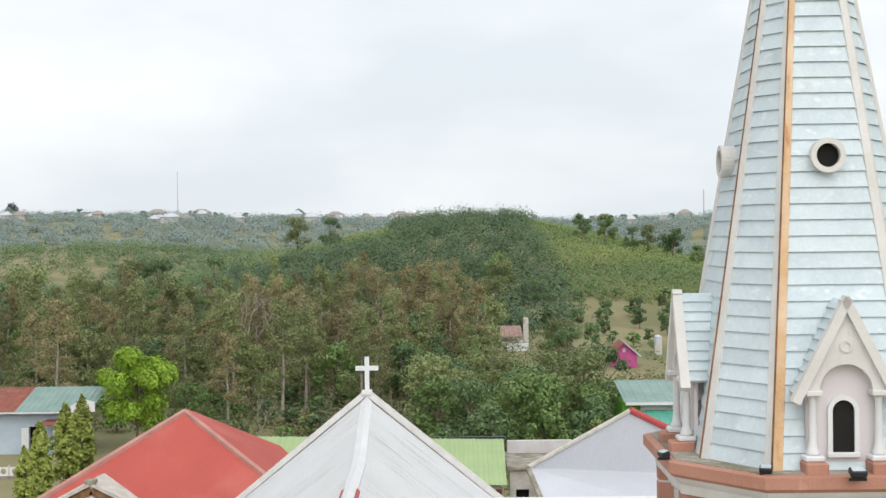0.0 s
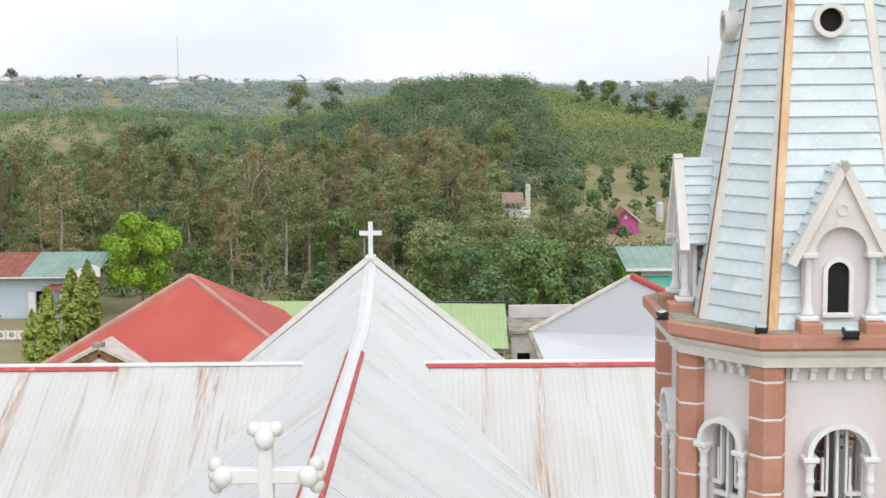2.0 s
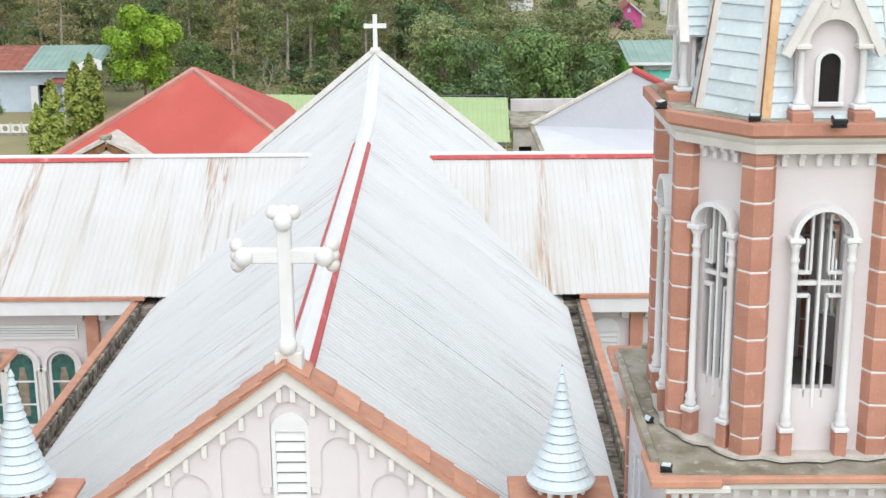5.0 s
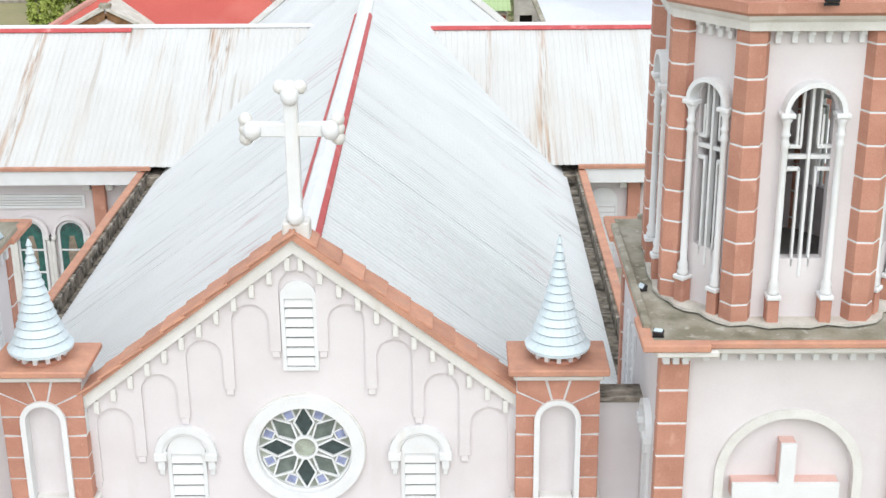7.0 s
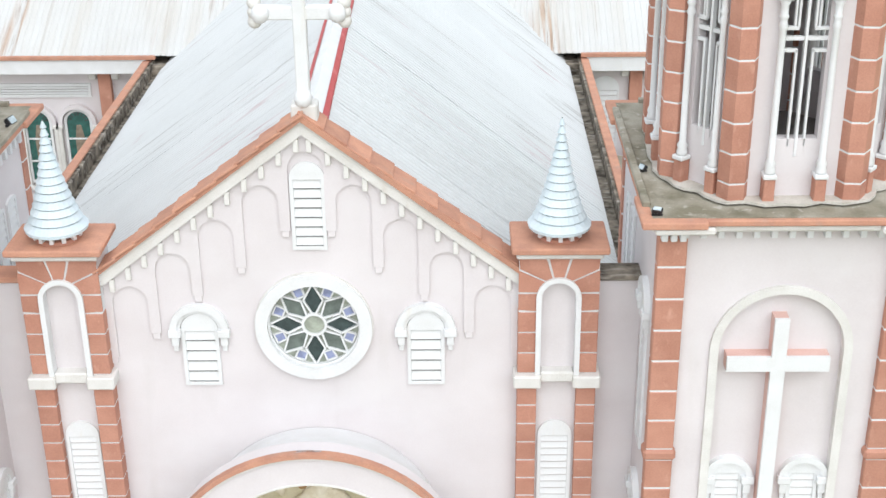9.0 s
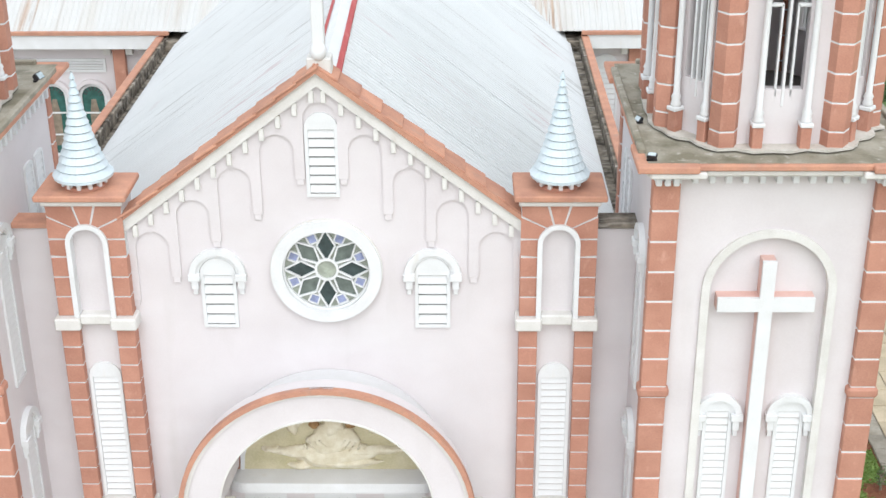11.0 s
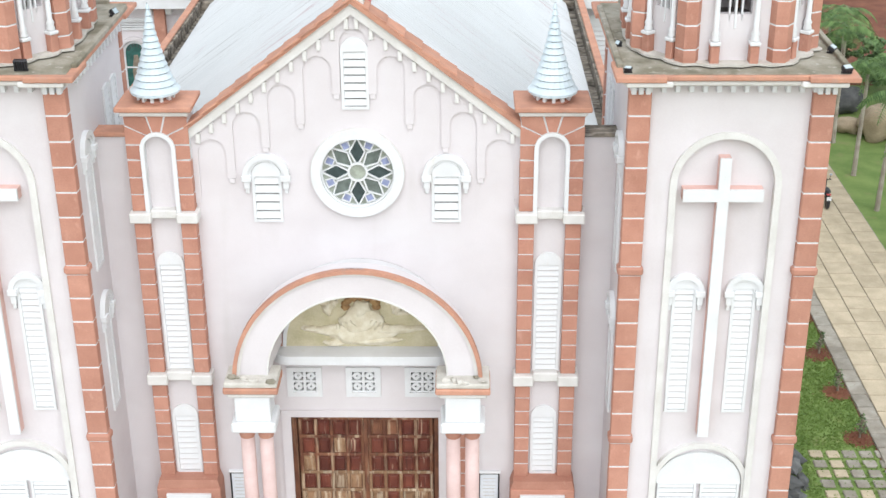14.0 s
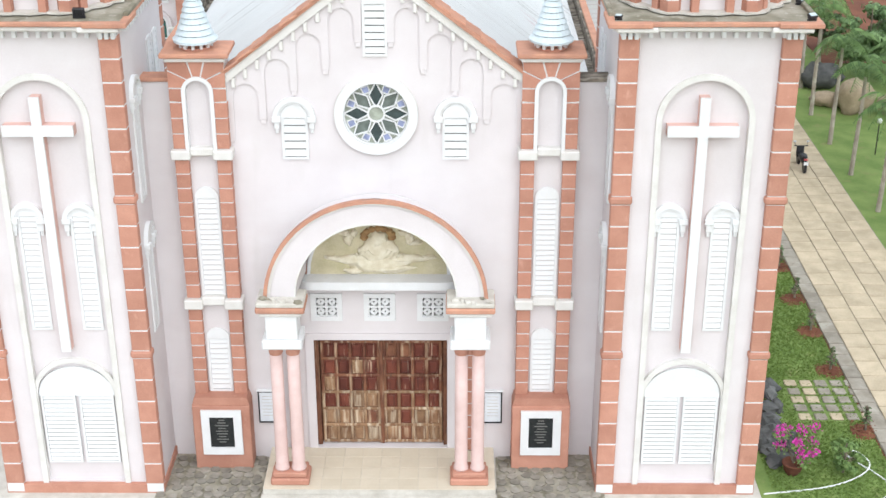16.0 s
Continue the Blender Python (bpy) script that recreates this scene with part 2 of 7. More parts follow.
GLASS_DARK = glass_mat("dark_green_glass", (0.05, 0.075, 0.075))
GLASS_GREY = glass_mat("grey_green_glass", (0.16, 0.19, 0.17))
GLASS_BLUE = glass_mat("lavender_glass", (0.36, 0.4, 0.62))
GLASS_SAGE = glass_mat("sage_glass", (0.4, 0.43, 0.36))
GLASS_TEAL = glass_mat("teal_stained_glass", (0.03, 0.13, 0.11))
GLASS_TAN = glass_mat("tan_stained_glass", (0.3, 0.24, 0.18))

# ---- building helpers ----
from mathutils import geometry


def inside(p, loop):
    hit = False
    for a, b in zip(loop, loop[1:] + loop[:1]):
        if (a.y > p.y) != (b.y > p.y) and p.x < (b.x - a.x) * (p.y - a.y) / (b.y - a.y) + a.x:
            hit = not hit
    return hit


def thing(name, loc, label, category, group="", kind=""):
    ob = new(name)
    ob.empty_display_size = 0.2
    ob.location = loc
    return tagged(ob, label, category, group, kind)


def under(ob, parent):
    """Hang ob under a thing (an Empty at its base) or under a part, keeping its coordinates in the world."""
    ob.parent = parent
    if parent.type == "EMPTY":
        ob.matrix_parent_inverse = Matrix.Translation(-Vector(parent.location))
    return ob


def part(name, bm, material, parent=None, label="", smooth=False):
    me = bpy.data.meshes.new(name)
    bmesh.ops.recalc_face_normals(bm, faces=bm.faces[:])
    bm.to_mesh(me)
    bm.free()
    me.materials.append(material)
    if smooth:
        me.polygons.foreach_set("use_smooth", [True] * len(me.polygons))
    ob = new(name, me)
    if parent is not None:
        under(ob, parent)
    if label:
        ob["label"] = label
    return ob


def piece_mesh(name, bm, material):
    me = bpy.data.meshes.new(name)
    bmesh.ops.recalc_face_normals(bm, faces=bm.faces[:])
    bm.to_mesh(me)
    bm.free()
    me.materials.append(material)
    return me


def piece(name, me, m, parent):
    ob = new(name, me)
    under(ob, parent)
    ob.matrix_basis = m
    return ob


def at(x, y, z):
    return Matrix.Translation((x, y, z))


def join_into(bm, tmp, m=None):
    if m is not None:
        bmesh.ops.transform(tmp, matrix=m, verts=tmp.verts[:])
    me = bpy.data.meshes.new("tmp")
    tmp.to_mesh(me)
    tmp.free()
    bm.from_mesh(me)
    bpy.data.meshes.remove(me)
    return bm


def box(bm, x0, x1, y0, y1, z0, z1, bev=0.0, m=None):
    tmp = bmesh.new()
    bmesh.ops.create_cube(tmp, size=1, matrix=Matrix.LocRotScale(((x0 + x1) / 2, (y0 + y1) / 2, (z0 + z1) / 2), None, (abs(x1 - x0), abs(y1 - y0), abs(z1 - z0))))
    if bev:
        bmesh.ops.bevel(tmp, geom=tmp.edges[:], offset=bev, segments=1, affect="EDGES")
    return join_into(bm, tmp, m)


def new_box(x0, x1, y0, y1, z0, z1, bev=0.0, m=None):
    return box(bmesh.new(), x0, x1, y0, y1, z0, z1, bev, m)


def plate(bm, outline, holes=(), y0=0.0, y1=0.1, m=None):
    """A slab between y0 and y1 with an outline and holes given in x and z."""
    loops = [[Vector(q) for q in loop] for loop in (outline, *holes)]
    pts, edges = [], []
    for loop in loops:
        n0 = len(pts)
        pts += loop
        edges += [(n0 + i, n0 + (i + 1) % len(loop)) for i in range(len(loop))]
    vs, _, tris, *_ = geometry.delaunay_2d_cdt(pts, edges, [], 0, 1e-6)
    tmp = bmesh.new()
    made_v = [tmp.verts.new((v.x, y0, v.y)) for v in vs]
    for tri in tris:
        c = (vs[tri[0]] + vs[tri[1]] + vs[tri[2]]) / 3
        if inside(c, loops[0]) and not any(inside(c, h) for h in loops[1:]):
            tmp.faces.new([made_v[i] for i in tri])
    bmesh.ops.delete(tmp, geom=[v for v in tmp.verts if not v.link_faces], context="VERTS")
    bmesh.ops.recalc_face_normals(tmp, faces=tmp.faces[:])
    made = bmesh.ops.extrude_face_region(tmp, geom=tmp.faces[:])
    bmesh.ops.translate(tmp, vec=(0, y1 - y0, 0), verts=[v for v in made["geom"] if isinstance(v, bmesh.types.BMVert)])
    bmesh.ops.recalc_face_normals(tmp, faces=tmp.faces[:])
    return join_into(bm, tmp, m)


def arch(x0, x1, z0, top, seg=14, rise=None):
    """Outline of an opening with a round head; rise: height of the head (half the width if not given)."""
    c, r = (x0 + x1) / 2, (x1 - x0) / 2
    rise = rise or r
    pts = [(x0, z0), (x1, z0)]
    pts += [(c + r * math.cos(a), top - rise + rise * math.sin(a)) for a in [math.pi * i / seg for i in range(seg + 1)]]
    return pts


def circle(cx, cz, r, seg=32):
    return [(cx + r * math.cos(2 * math.pi * i / seg), cz + r * math.sin(2 * math.pi * i / seg)) for i in range(seg)]


def ring(bm, cx, cz, r_out, r_in, y0, y1, m=None, seg=40):
    return plate(bm, circle(cx, cz, r_out, seg), [circle(cx, cz, r_in, seg)], y0, y1, m)


def arch_band(bm, c, half_out, half_in, z0, spring, y0, y1, m=None, seg=18):
    """A round-headed band: two legs down to z0 and the half ring above spring."""
    out = [(c - half_out, z0), (c - half_in, z0)]
    out += [(c + half_in * math.cos(a), spring + half_in * math.sin(a)) for a in [math.pi - math.pi * i / seg for i in range(seg + 1)]]
    out += [(c + half_in, z0), (c + half_out, z0)]
    out += [(c + half_out * math.cos(a), spring + half_out * math.sin(a)) for a in [math.pi * i / seg for i in range(seg + 1)]]
    return plate(bm, out, (), y0, y1, m)


def cyl(bm, p0, p1, r0, r1=None, seg=12, caps=True, m=None):
    p0, p1 = Vector(p0), Vector(p1)
    d = p1 - p0
    turn = d.to_track_quat("Z", "Y").to_matrix().to_4x4()
    tmp = bmesh.new()
    bmesh.ops.create_cone(tmp, cap_ends=caps, segments=seg, radius1=r0, radius2=r0 if r1 is None else r1, depth=d.length, matrix=Matrix.Translation((p0 + p1) / 2) @ turn)
    return join_into(bm, tmp, m)


def lathe(bm, profile, cx=0.0, cy=0.0, seg=14, m=None):
    tmp = bmesh.new()
    rows = [[tmp.verts.new((cx + r * math.cos(2 * math.pi * i / seg), cy + r * math.sin(2 * math.pi * i / seg), z)) for i in range(seg)] for r, z in profile]
    for a, b in zip(rows, rows[1:]):
        for i in range(seg):
            j = (i + 1) % seg
            tmp.faces.new((a[i], a[j], b[j], b[i]))
    tmp.faces.new(rows[0][::-1])
    tmp.faces.new(rows[-1])
    return join_into(bm, tmp, m)


def blob(bm, cx, cy, cz, sx, sy, sz, sub=2, rough=0.12, m=None):
    tmp = bmesh.new()
    bmesh.ops.create_icosphere(tmp, subdivisions=sub, radius=1)
    for v in tmp.verts:
        k = 1 + rough * noise.noise(v.co * 1.7 + Vector((cx, cy, cz)))
        v.co = Vector((cx + v.co.x * sx * k, cy + v.co.y * sy * k, cz + v.co.z * sz * k))
    return join_into(bm, tmp, m)


def louvre(parent, x0, x1, z0, top, y, m=Matrix(), pitch=0.17, border=0.07, head=None, slat_name="slat"):
    """A white louvred shutter with a solid round head, standing proud of the wall face y."""
    w = part("louvre_window", plate(bmesh.new(), arch(x0, x1, z0, top, rise=head), [[(x0 + border, z0 + border), (x1 - border, z0 + border), (x1 - border, top - (head or (x1 - x0) / 2) - 0.02), (x0 + border, top - (head or (x1 - x0) / 2) - 0.02)]], y - 0.05, y + 0.03, m), WHITE, parent, "white louvred shutter with a round head")
    spring = top - (head or (x1 - x0) / 2) - 0.02
    # grey sheet behind the slats, the gaps' shade is in its colour
    part("backing", new_box(x0 + border, x1 - border, y + 0.012, y + 0.028, z0 + border, spring, 0, m), LOUVRE_GAP_SHADE, w)
    n = max(2, int((spring - z0 - border) / pitch))
    step = (spring - z0 - border) / n
    me = piece_mesh("slat", new_box(-(x1 - x0) / 2 + border, (x1 - x0) / 2 - border, -0.012, 0.012, -step * 0.4, step * 0.4, 0.004, pose(0, 0, 0, -14)), WHITE)
    for i in range(n):
        piece(slat_name, me, m @ at((x0 + x1) / 2, y - 0.012, z0 + border + step * (i + 0.5)), w)
    return w


def hood(parent, c, half, spring, y, m=Matrix(), drop=0.45):
    """A round moulded hood over a window, on two stepped corbels."""
    h = part("window_hood", arch_band(bmesh.new(), c, half, half - 0.13, spring, spring, y - 0.12, y, m), WHITE, parent)
    bm = bmesh.new()
    arch_band(bm, c, half - 0.13, half - 0.2, spring, spring, y - 0.07, y, m)
    part("inner_moulding", bm, WHITE, h)
    for s in (-1, 1):
        x = c + s * (half - 0.1)
        bm = bmesh.new()
        box(bm, x - 0.12, x + 0.12, y - 0.16, y, spring - 0.12, spring + 0.03, 0.01, m)
        box(bm, x - 0.07, x + 0.07, y - 0.12, y, spring - drop * 0.7, spring - 0.12, 0.01, m)
        box(bm, x - 0.045, x + 0.045, y - 0.08, y, spring - drop, spring - drop * 0.7, 0.01, m)
        part("corbel", bm, WHITE, h)
    return h

# ---- the church front ----
CHURCH = thing("church", (0, 0, 0), "white and salmon church with a long white metal roof", "church")
rose_c = (0.03, 11.13)
holes = [circle(*rose_c, 0.93, 36), arch(-0.28, 0.36, 12.8, 14.5), arch(1.88, 2.53, 9.86, 11.4), arch(-2.54, -1.89, 9.86, 11.4),
         [(-2.0, 0.4), (2.0, 0.4), (2.0, 4.15), (-2.0, 4.15)]]
for vx in (-1.55, 0.0, 1.55):
    holes.append([(vx - 0.36, 4.86), (vx + 0.36, 4.86), (vx + 0.36, 5.56), (vx - 0.36, 5.56)])
front = part("facade_wall", plate(bmesh.new(), [(-4.1, 0), (4.1, 0), (4.1, 12.2), (0, 15.3), (-4.1, 12.2)], holes, 0.0, 0.45), PLASTER, CHURCH, "pale pink plastered gable wall")
part("porch_ceiling_backing", new_box(-2.4, 2.4, 0.47, 0.6, 4.2, 8.3), RELIEF_BACK, CHURCH)
# added black sheet, stands for the unlit nave behind the front
part("inner_darkness", new_box(-3.6, 3.6, 0.62, 0.7, 0.2, 11.8), INNER_SHADE, CHURCH)
part("connecting_wall", new_box(5.5, 6.5, 0.2, 0.6, 0, 12.0), PLASTER, CHURCH, "weathered plain plaster wall")
part("connecting_wall", new_box(-6.5, -5.5, 0.2, 0.6, 0, 12.0), PLASTER, CHURCH, "weathered plain plaster wall")
for s in (-1, 1):
    part("wall_coping", new_box(min(s * 5.5, s * 6.5), max(s * 5.5, s * 6.5), 0.12, 0.7, 12.0, 12.12, 0.02), SALMON_WORN if s < 0 else GUTTER, CHURCH, "stained concrete coping")

# stepped blind arcade under the raking eaves
pts, n_arch = [], 9
cx = [-3.47, -2.6, -1.74, -0.86, 0.04, 0.9, 1.76, 2.62, 3.48]
ztop = [12.01, 12.71, 13.4, 14.1, 14.76, 14.1, 13.4, 12.71, 12.01]
pend_x = [-3.95, -3.06, -2.18, -1.3, -0.41, 0.46, 1.33, 2.19, 3.05, 3.96]
pend_z = [10.45, 10.99, 11.8, 12.4, 13.16, 13.16, 12.4, 11.8, 10.99, 10.45]
low = [(-4.02, pend_z[0])]
for i in range(9):
    xl, xr = pend_x[i] + 0.1, pend_x[i + 1] - 0.1
    r = (xr - xl) / 2
    low += [(xl, pend_z[i])]
    low += [((xl + xr) / 2 + r * math.cos(a), ztop[i] - r + r * math.sin(a)) for a in [math.pi - math.pi * k / 12 for k in range(13)]]
    low += [(xr, pend_z[i + 1])]
low += [(4.02, pend_z[9]), (4.02, 12.15), (0, 15.2), (-4.02, 12.15)]
part("blind_arcade", plate(bmesh.new(), low, (), -0.055, 0.0), PLASTER, CHURCH, "stepped blind arches in relief")
me = piece_mesh("pendant", new_box(-0.07, 0.07, -0.05, 0.0, -0.13, 0.0, 0.008), PLASTER)
for x, z in zip(pend_x, pend_z):
    piece("pendant", me, at(x, 0, z), CHURCH)

# raking cornice, dentils and tiled coping
slope = math.atan2(3.1, 4.02)
for s in (-1, 1):
    bm = bmesh.new()
    plate(bm, [(0, 15.42), (s * 4.08, 12.27), (s * 4.08, 12.0), (0, 15.12)], (), -0.17, 0.0)
    part("raking_cornice", bm, CREAM, CHURCH, "cream painted raking cornice")
    bm = bmesh.new()
    plate(bm, [(0, 15.52), (s * 4.12, 12.37), (s * 4.12, 12.25), (0, 15.4)], (), -0.25, 0.42)
    part("coping_bed", bm, SALMON_WORN, CHURCH)
    me = piece_mesh("coping_tile", new_box(-0.285, 0.285, -0.38, 0.3, 0.0, 0.05, 0.012), SALMON_WORN)
    for i in range(10):
        d = 0.22 + i * 0.515
        piece("coping_tile", me, at(s * d * math.cos(slope), 0.13 + 0.06 * s, 15.5 - d * math.sin(slope)) @ pose(0, 0, 0, 0, s * math.degrees(slope) - s * 4.0, 0), CHURCH)
    me = piece_mesh("dentil", new_box(-0.05, 0.05, -0.14, 0.0, -0.2, 0.06, 0.01), CREAM)
    for i in range(12):
        x = 0.12 + i * 0.335
        piece("dentil", me, at(s * x, 0, 15.06 - x * math.tan(slope)), CHURCH)

# rose window
rose = part("rose_window", ring(bmesh.new(), *rose_c, 1.14, 0.9, -0.14, 0.06), WHITE, CHURCH, "round rose window with white tracery")
part("outer_bead", ring(bmesh.new(), *rose_c, 1.16, 1.08, -0.06, -0.001), CREAM, rose)
part("inner_bead", ring(bmesh.new(), *rose_c, 0.95, 0.87, -0.02, 0.1), WHITE, rose)
RX, RZ = rose_c


def rosep(r, a):
    return (RX + r * math.sin(radians(a)), RZ + r * math.cos(radians(a)))


def bar(bm, p, q, w, y0, y1, m=None):
    (x0, z0), (x1, z1) = p, q
    d = math.hypot(x1 - x0, z1 - z0)
    nx, nz = -(z1 - z0) / d * w / 2, (x1 - x0) / d * w / 2
    return plate(bm, [(x0 + nx, z0 + nz), (x1 + nx, z1 + nz), (x1 - nx, z1 - nz), (x0 - nx, z0 - nz)], (), y0, y1, m)


part("pane", plate(bmesh.new(), circle(RX, RZ, 0.9, 36), (), 0.075, 0.085), GLASS_SAGE, rose, "sage coloured background glass")
part("tracery_ring", ring(bmesh.new(), RX, RZ, 0.25, 0.2, 0.0, 0.1), WHITE, rose)
for k in range(8):
    a = k * 45
    petal = [rosep(0.24, a - 9), rosep(0.56, a - 20), rosep(0.89, a), rosep(0.56, a + 20), rosep(0.24, a + 9)]
    part("pane", plate(bmesh.new(), petal, (), 0.055, 0.065), GLASS_DARK if k % 2 == 0 else GLASS_GREY, rose)
    for p, q in zip(petal, petal[1:]):
        part("tracery_bar", bar(bmesh.new(), p, q, 0.035, 0.01, 0.09), WHITE, rose)
    b = a + 22.5
    sq = [rosep(0.64, b - 8), rosep(0.84, b - 7), rosep(0.84, b + 7), rosep(0.64, b + 8)]
    part("pane", plate(bmesh.new(), sq, (), 0.055, 0.065), GLASS_BLUE, rose)
    for p, q in zip(sq, sq[1:] + sq[:1]):
        part("tracery_bar", bar(bmesh.new(), p, q, 0.03, 0.02, 0.09), WHITE, rose)
part("pane", plate(bmesh.new(), circle(RX, RZ, 0.2, 20), (), 0.05, 0.06), GLASS_SAGE, rose)

louvre(CHURCH, -0.29, 0.37, 12.77, 14.55, 0.0, pitch=0.19)
for c in (-2.215, 2.205):
    louvre(CHURCH, c - 0.365, c + 0.365, 9.82, 11.42, 0.0, pitch=0.2)
    hood(CHURCH, c, 0.58, 11.05, 0.0)

# ---- corner piers ----
quoin_small = {}


def quoin_piece(w, h, d):
    key = (round(w, 3), round(h, 3), round(d, 3))
    if key not in quoin_small:
        quoin_small[key] = piece_mesh("quoin", new_box(-w / 2, w / 2, 0, d, -h / 2, h / 2, 0.012), SALMON)
    return quoin_small[key]


def strip(parent, x0, x1, y, z0, z1, pitch, depth=0.5, gap=0.035):
    """A white strip that carries salmon blocks with white joints."""
    part("joint_bed", new_box(x0 + 0.012, x1 - 0.012, y + 0.025, y + depth - 0.01, z0, z1), WHITE, parent)
    n = max(1, round((z1 - z0) / pitch))
    h = (z1 - z0) / n
    me = quoin_piece(x1 - x0, h - gap, depth)
    for i in range(n):
        piece("quoin", me, at((x0 + x1) / 2, y, z0 + h * (i + 0.5)), parent)


def pier(c):
    p = thing("corner_pier", (c, 0, 0), "tall salmon and white pier with louvred shutters", "pier", "piers beside the gable")
    part("core", new_box(c - 0.72, c + 0.72, -0.12, 0.7, 0.3, 12.75), PLASTER, p)
    # stages of blocks
    for z0, z1 in ((2.44, 5.3), (5.62, 9.9), (10.2, 11.55)):
        strip(p, c - 0.77, c - 0.39, -0.3, z0, z1, 0.41)
        strip(p, c + 0.39, c + 0.77, -0.3, z0, z1, 0.41)
    # fan of voussoirs on top
    bed = [(c - 0.76, 11.55), (c - 0.42, 11.55)] + [(c + 0.42 * math.cos(a), 11.86 + 0.42 * math.sin(a)) for a in [math.pi - math.pi * i / 12 for i in range(13)]] + [(c + 0.42, 11.55), (c + 0.76, 11.55), (c + 0.76, 12.75), (c - 0.76, 12.75)]
    part("joint_bed", plate(bmesh.new(), bed, (), -0.275, 0.6), WHITE, p)
    edges_out = [(-0.77, 11.57), (-0.77, 11.95), (-0.77, 12.45), (-0.24, 12.74), (0.24, 12.74), (0.77, 12.45), (0.77, 11.95), (0.77, 11.57)]
    ang = [180, 168, 128, 105, 75, 52, 12, 0]
    for i in range(7):
        a0, a1 = radians(ang[i] - (2.8 if i else 0)), radians(ang[i + 1] + (2.8 if i < 6 else 0))
        o0, o1 = Vector(edges_out[i]), Vector(edges_out[i + 1])
        d = (o1 - o0).normalized() * 0.028
        o0, o1 = o0 + d, o1 - d
        poly = [(c + 0.43 * math.cos(a0), 11.86 + 0.43 * math.sin(a0)), (c + o0.x, o0.y)]
        if i == 0:
            poly.insert(1, (c - 0.43, 11.57))
        if i in (2,):
            poly.append((c - 0.77, 12.74))
        if i in (4,):
            poly.append((c + 0.77, 12.74))
        poly += [(c + o1.x, o1.y), (c + 0.43 * math.cos(a1), 11.86 + 0.43 * math.sin(a1)), (c + 0.43 * math.cos((a0 + a1) / 2), 11.86 + 0.43 * math.sin((a0 + a1) / 2))]
        if i == 6:
            poly.insert(len(poly) - 2, (c + 0.43, 11.57))
        part("voussoir", plate(bmesh.new(), poly, (), -0.3, -0.26), SALMON, p)
    part("blind_arch", arch_band(bmesh.new(), c, 0.43, 0.33, 10.2, 11.86, -0.36, -0.11), WHITE, p, "white round-headed moulding")
    for z, bh in ((9.93, 0.27), (5.32, 0.3)):
        for s in (-1, 1):
            part("band", new_box(c + s * 0.58 - 0.27, c + s * 0.58 + 0.27, -0.45, 0.35, z, z + bh, 0.03), CREAM, p)
        part("band_link", new_box(c - 0.33, c + 0.33, -0.36, 0.3, z + 0.1, z + bh + 0.06, 0.03), CREAM, p)
    louvre(p, c - 0.34, c + 0.34, 5.6, 9.05, -0.12, pitch=0.155)
    louvre(p, c - 0.34, c + 0.34, 2.46, 4.6, -0.12, pitch=0.165)
    # plinth with plaque
    part("plinth", new_box(c - 0.86, c + 0.86, -0.6, 0.5, 0.0, 2.2, 0.02), SALMON, p, "salmon painted plinth")
    bm = bmesh.new()
    plate(bm, [(c - 0.86, 2.2), (c + 0.86, 2.2), (c + 0.78, 2.46), (c - 0.78, 2.46)], (), -0.56, 0.5)
    part("plinth_cap", bm, SALMON, p)
    part("plaque_frame", plate(bmesh.new(), [(c - 0.6, 0.55), (c + 0.6, 0.55), (c + 0.6, 2.07), (c - 0.6, 2.07)], [[(c - 0.36, 0.8), (c + 0.36, 0.8), (c + 0.36, 1.85), (c - 0.36, 1.85)]], -0.68, -0.59), WHITE, p, "white plaster surround")
    pl = part("plaque", new_box(c - 0.36, c + 0.36, -0.645, -0.6, 0.8, 1.85), PLAQUE, p, "polished black granite plaque with small lettering")
    lines = bmesh.new()
    rnd = random.Random(7)
    for i in range(9):
        w = rnd.uniform(0.1, 0.25) * (0.6 if i == 0 else 1)
        box(lines, c - w, c + w, -0.6485, -0.644, 1.72 - i * 0.095, 1.755 - i * 0.095)
    part("lettering", lines, GOLD, pl)
    # cap
    part("cap_moulding", new_box(c - 0.82, c + 0.82, -0.42, 0.7, 12.71, 12.84, 0.03), CREAM, p)
    part("cap_slab", new_box(c - 0.92, c + 0.92, -0.52, 0.82, 12.84, 12.97, 0.025), SALMON_WORN, p, "worn salmon capping slab")
    return p


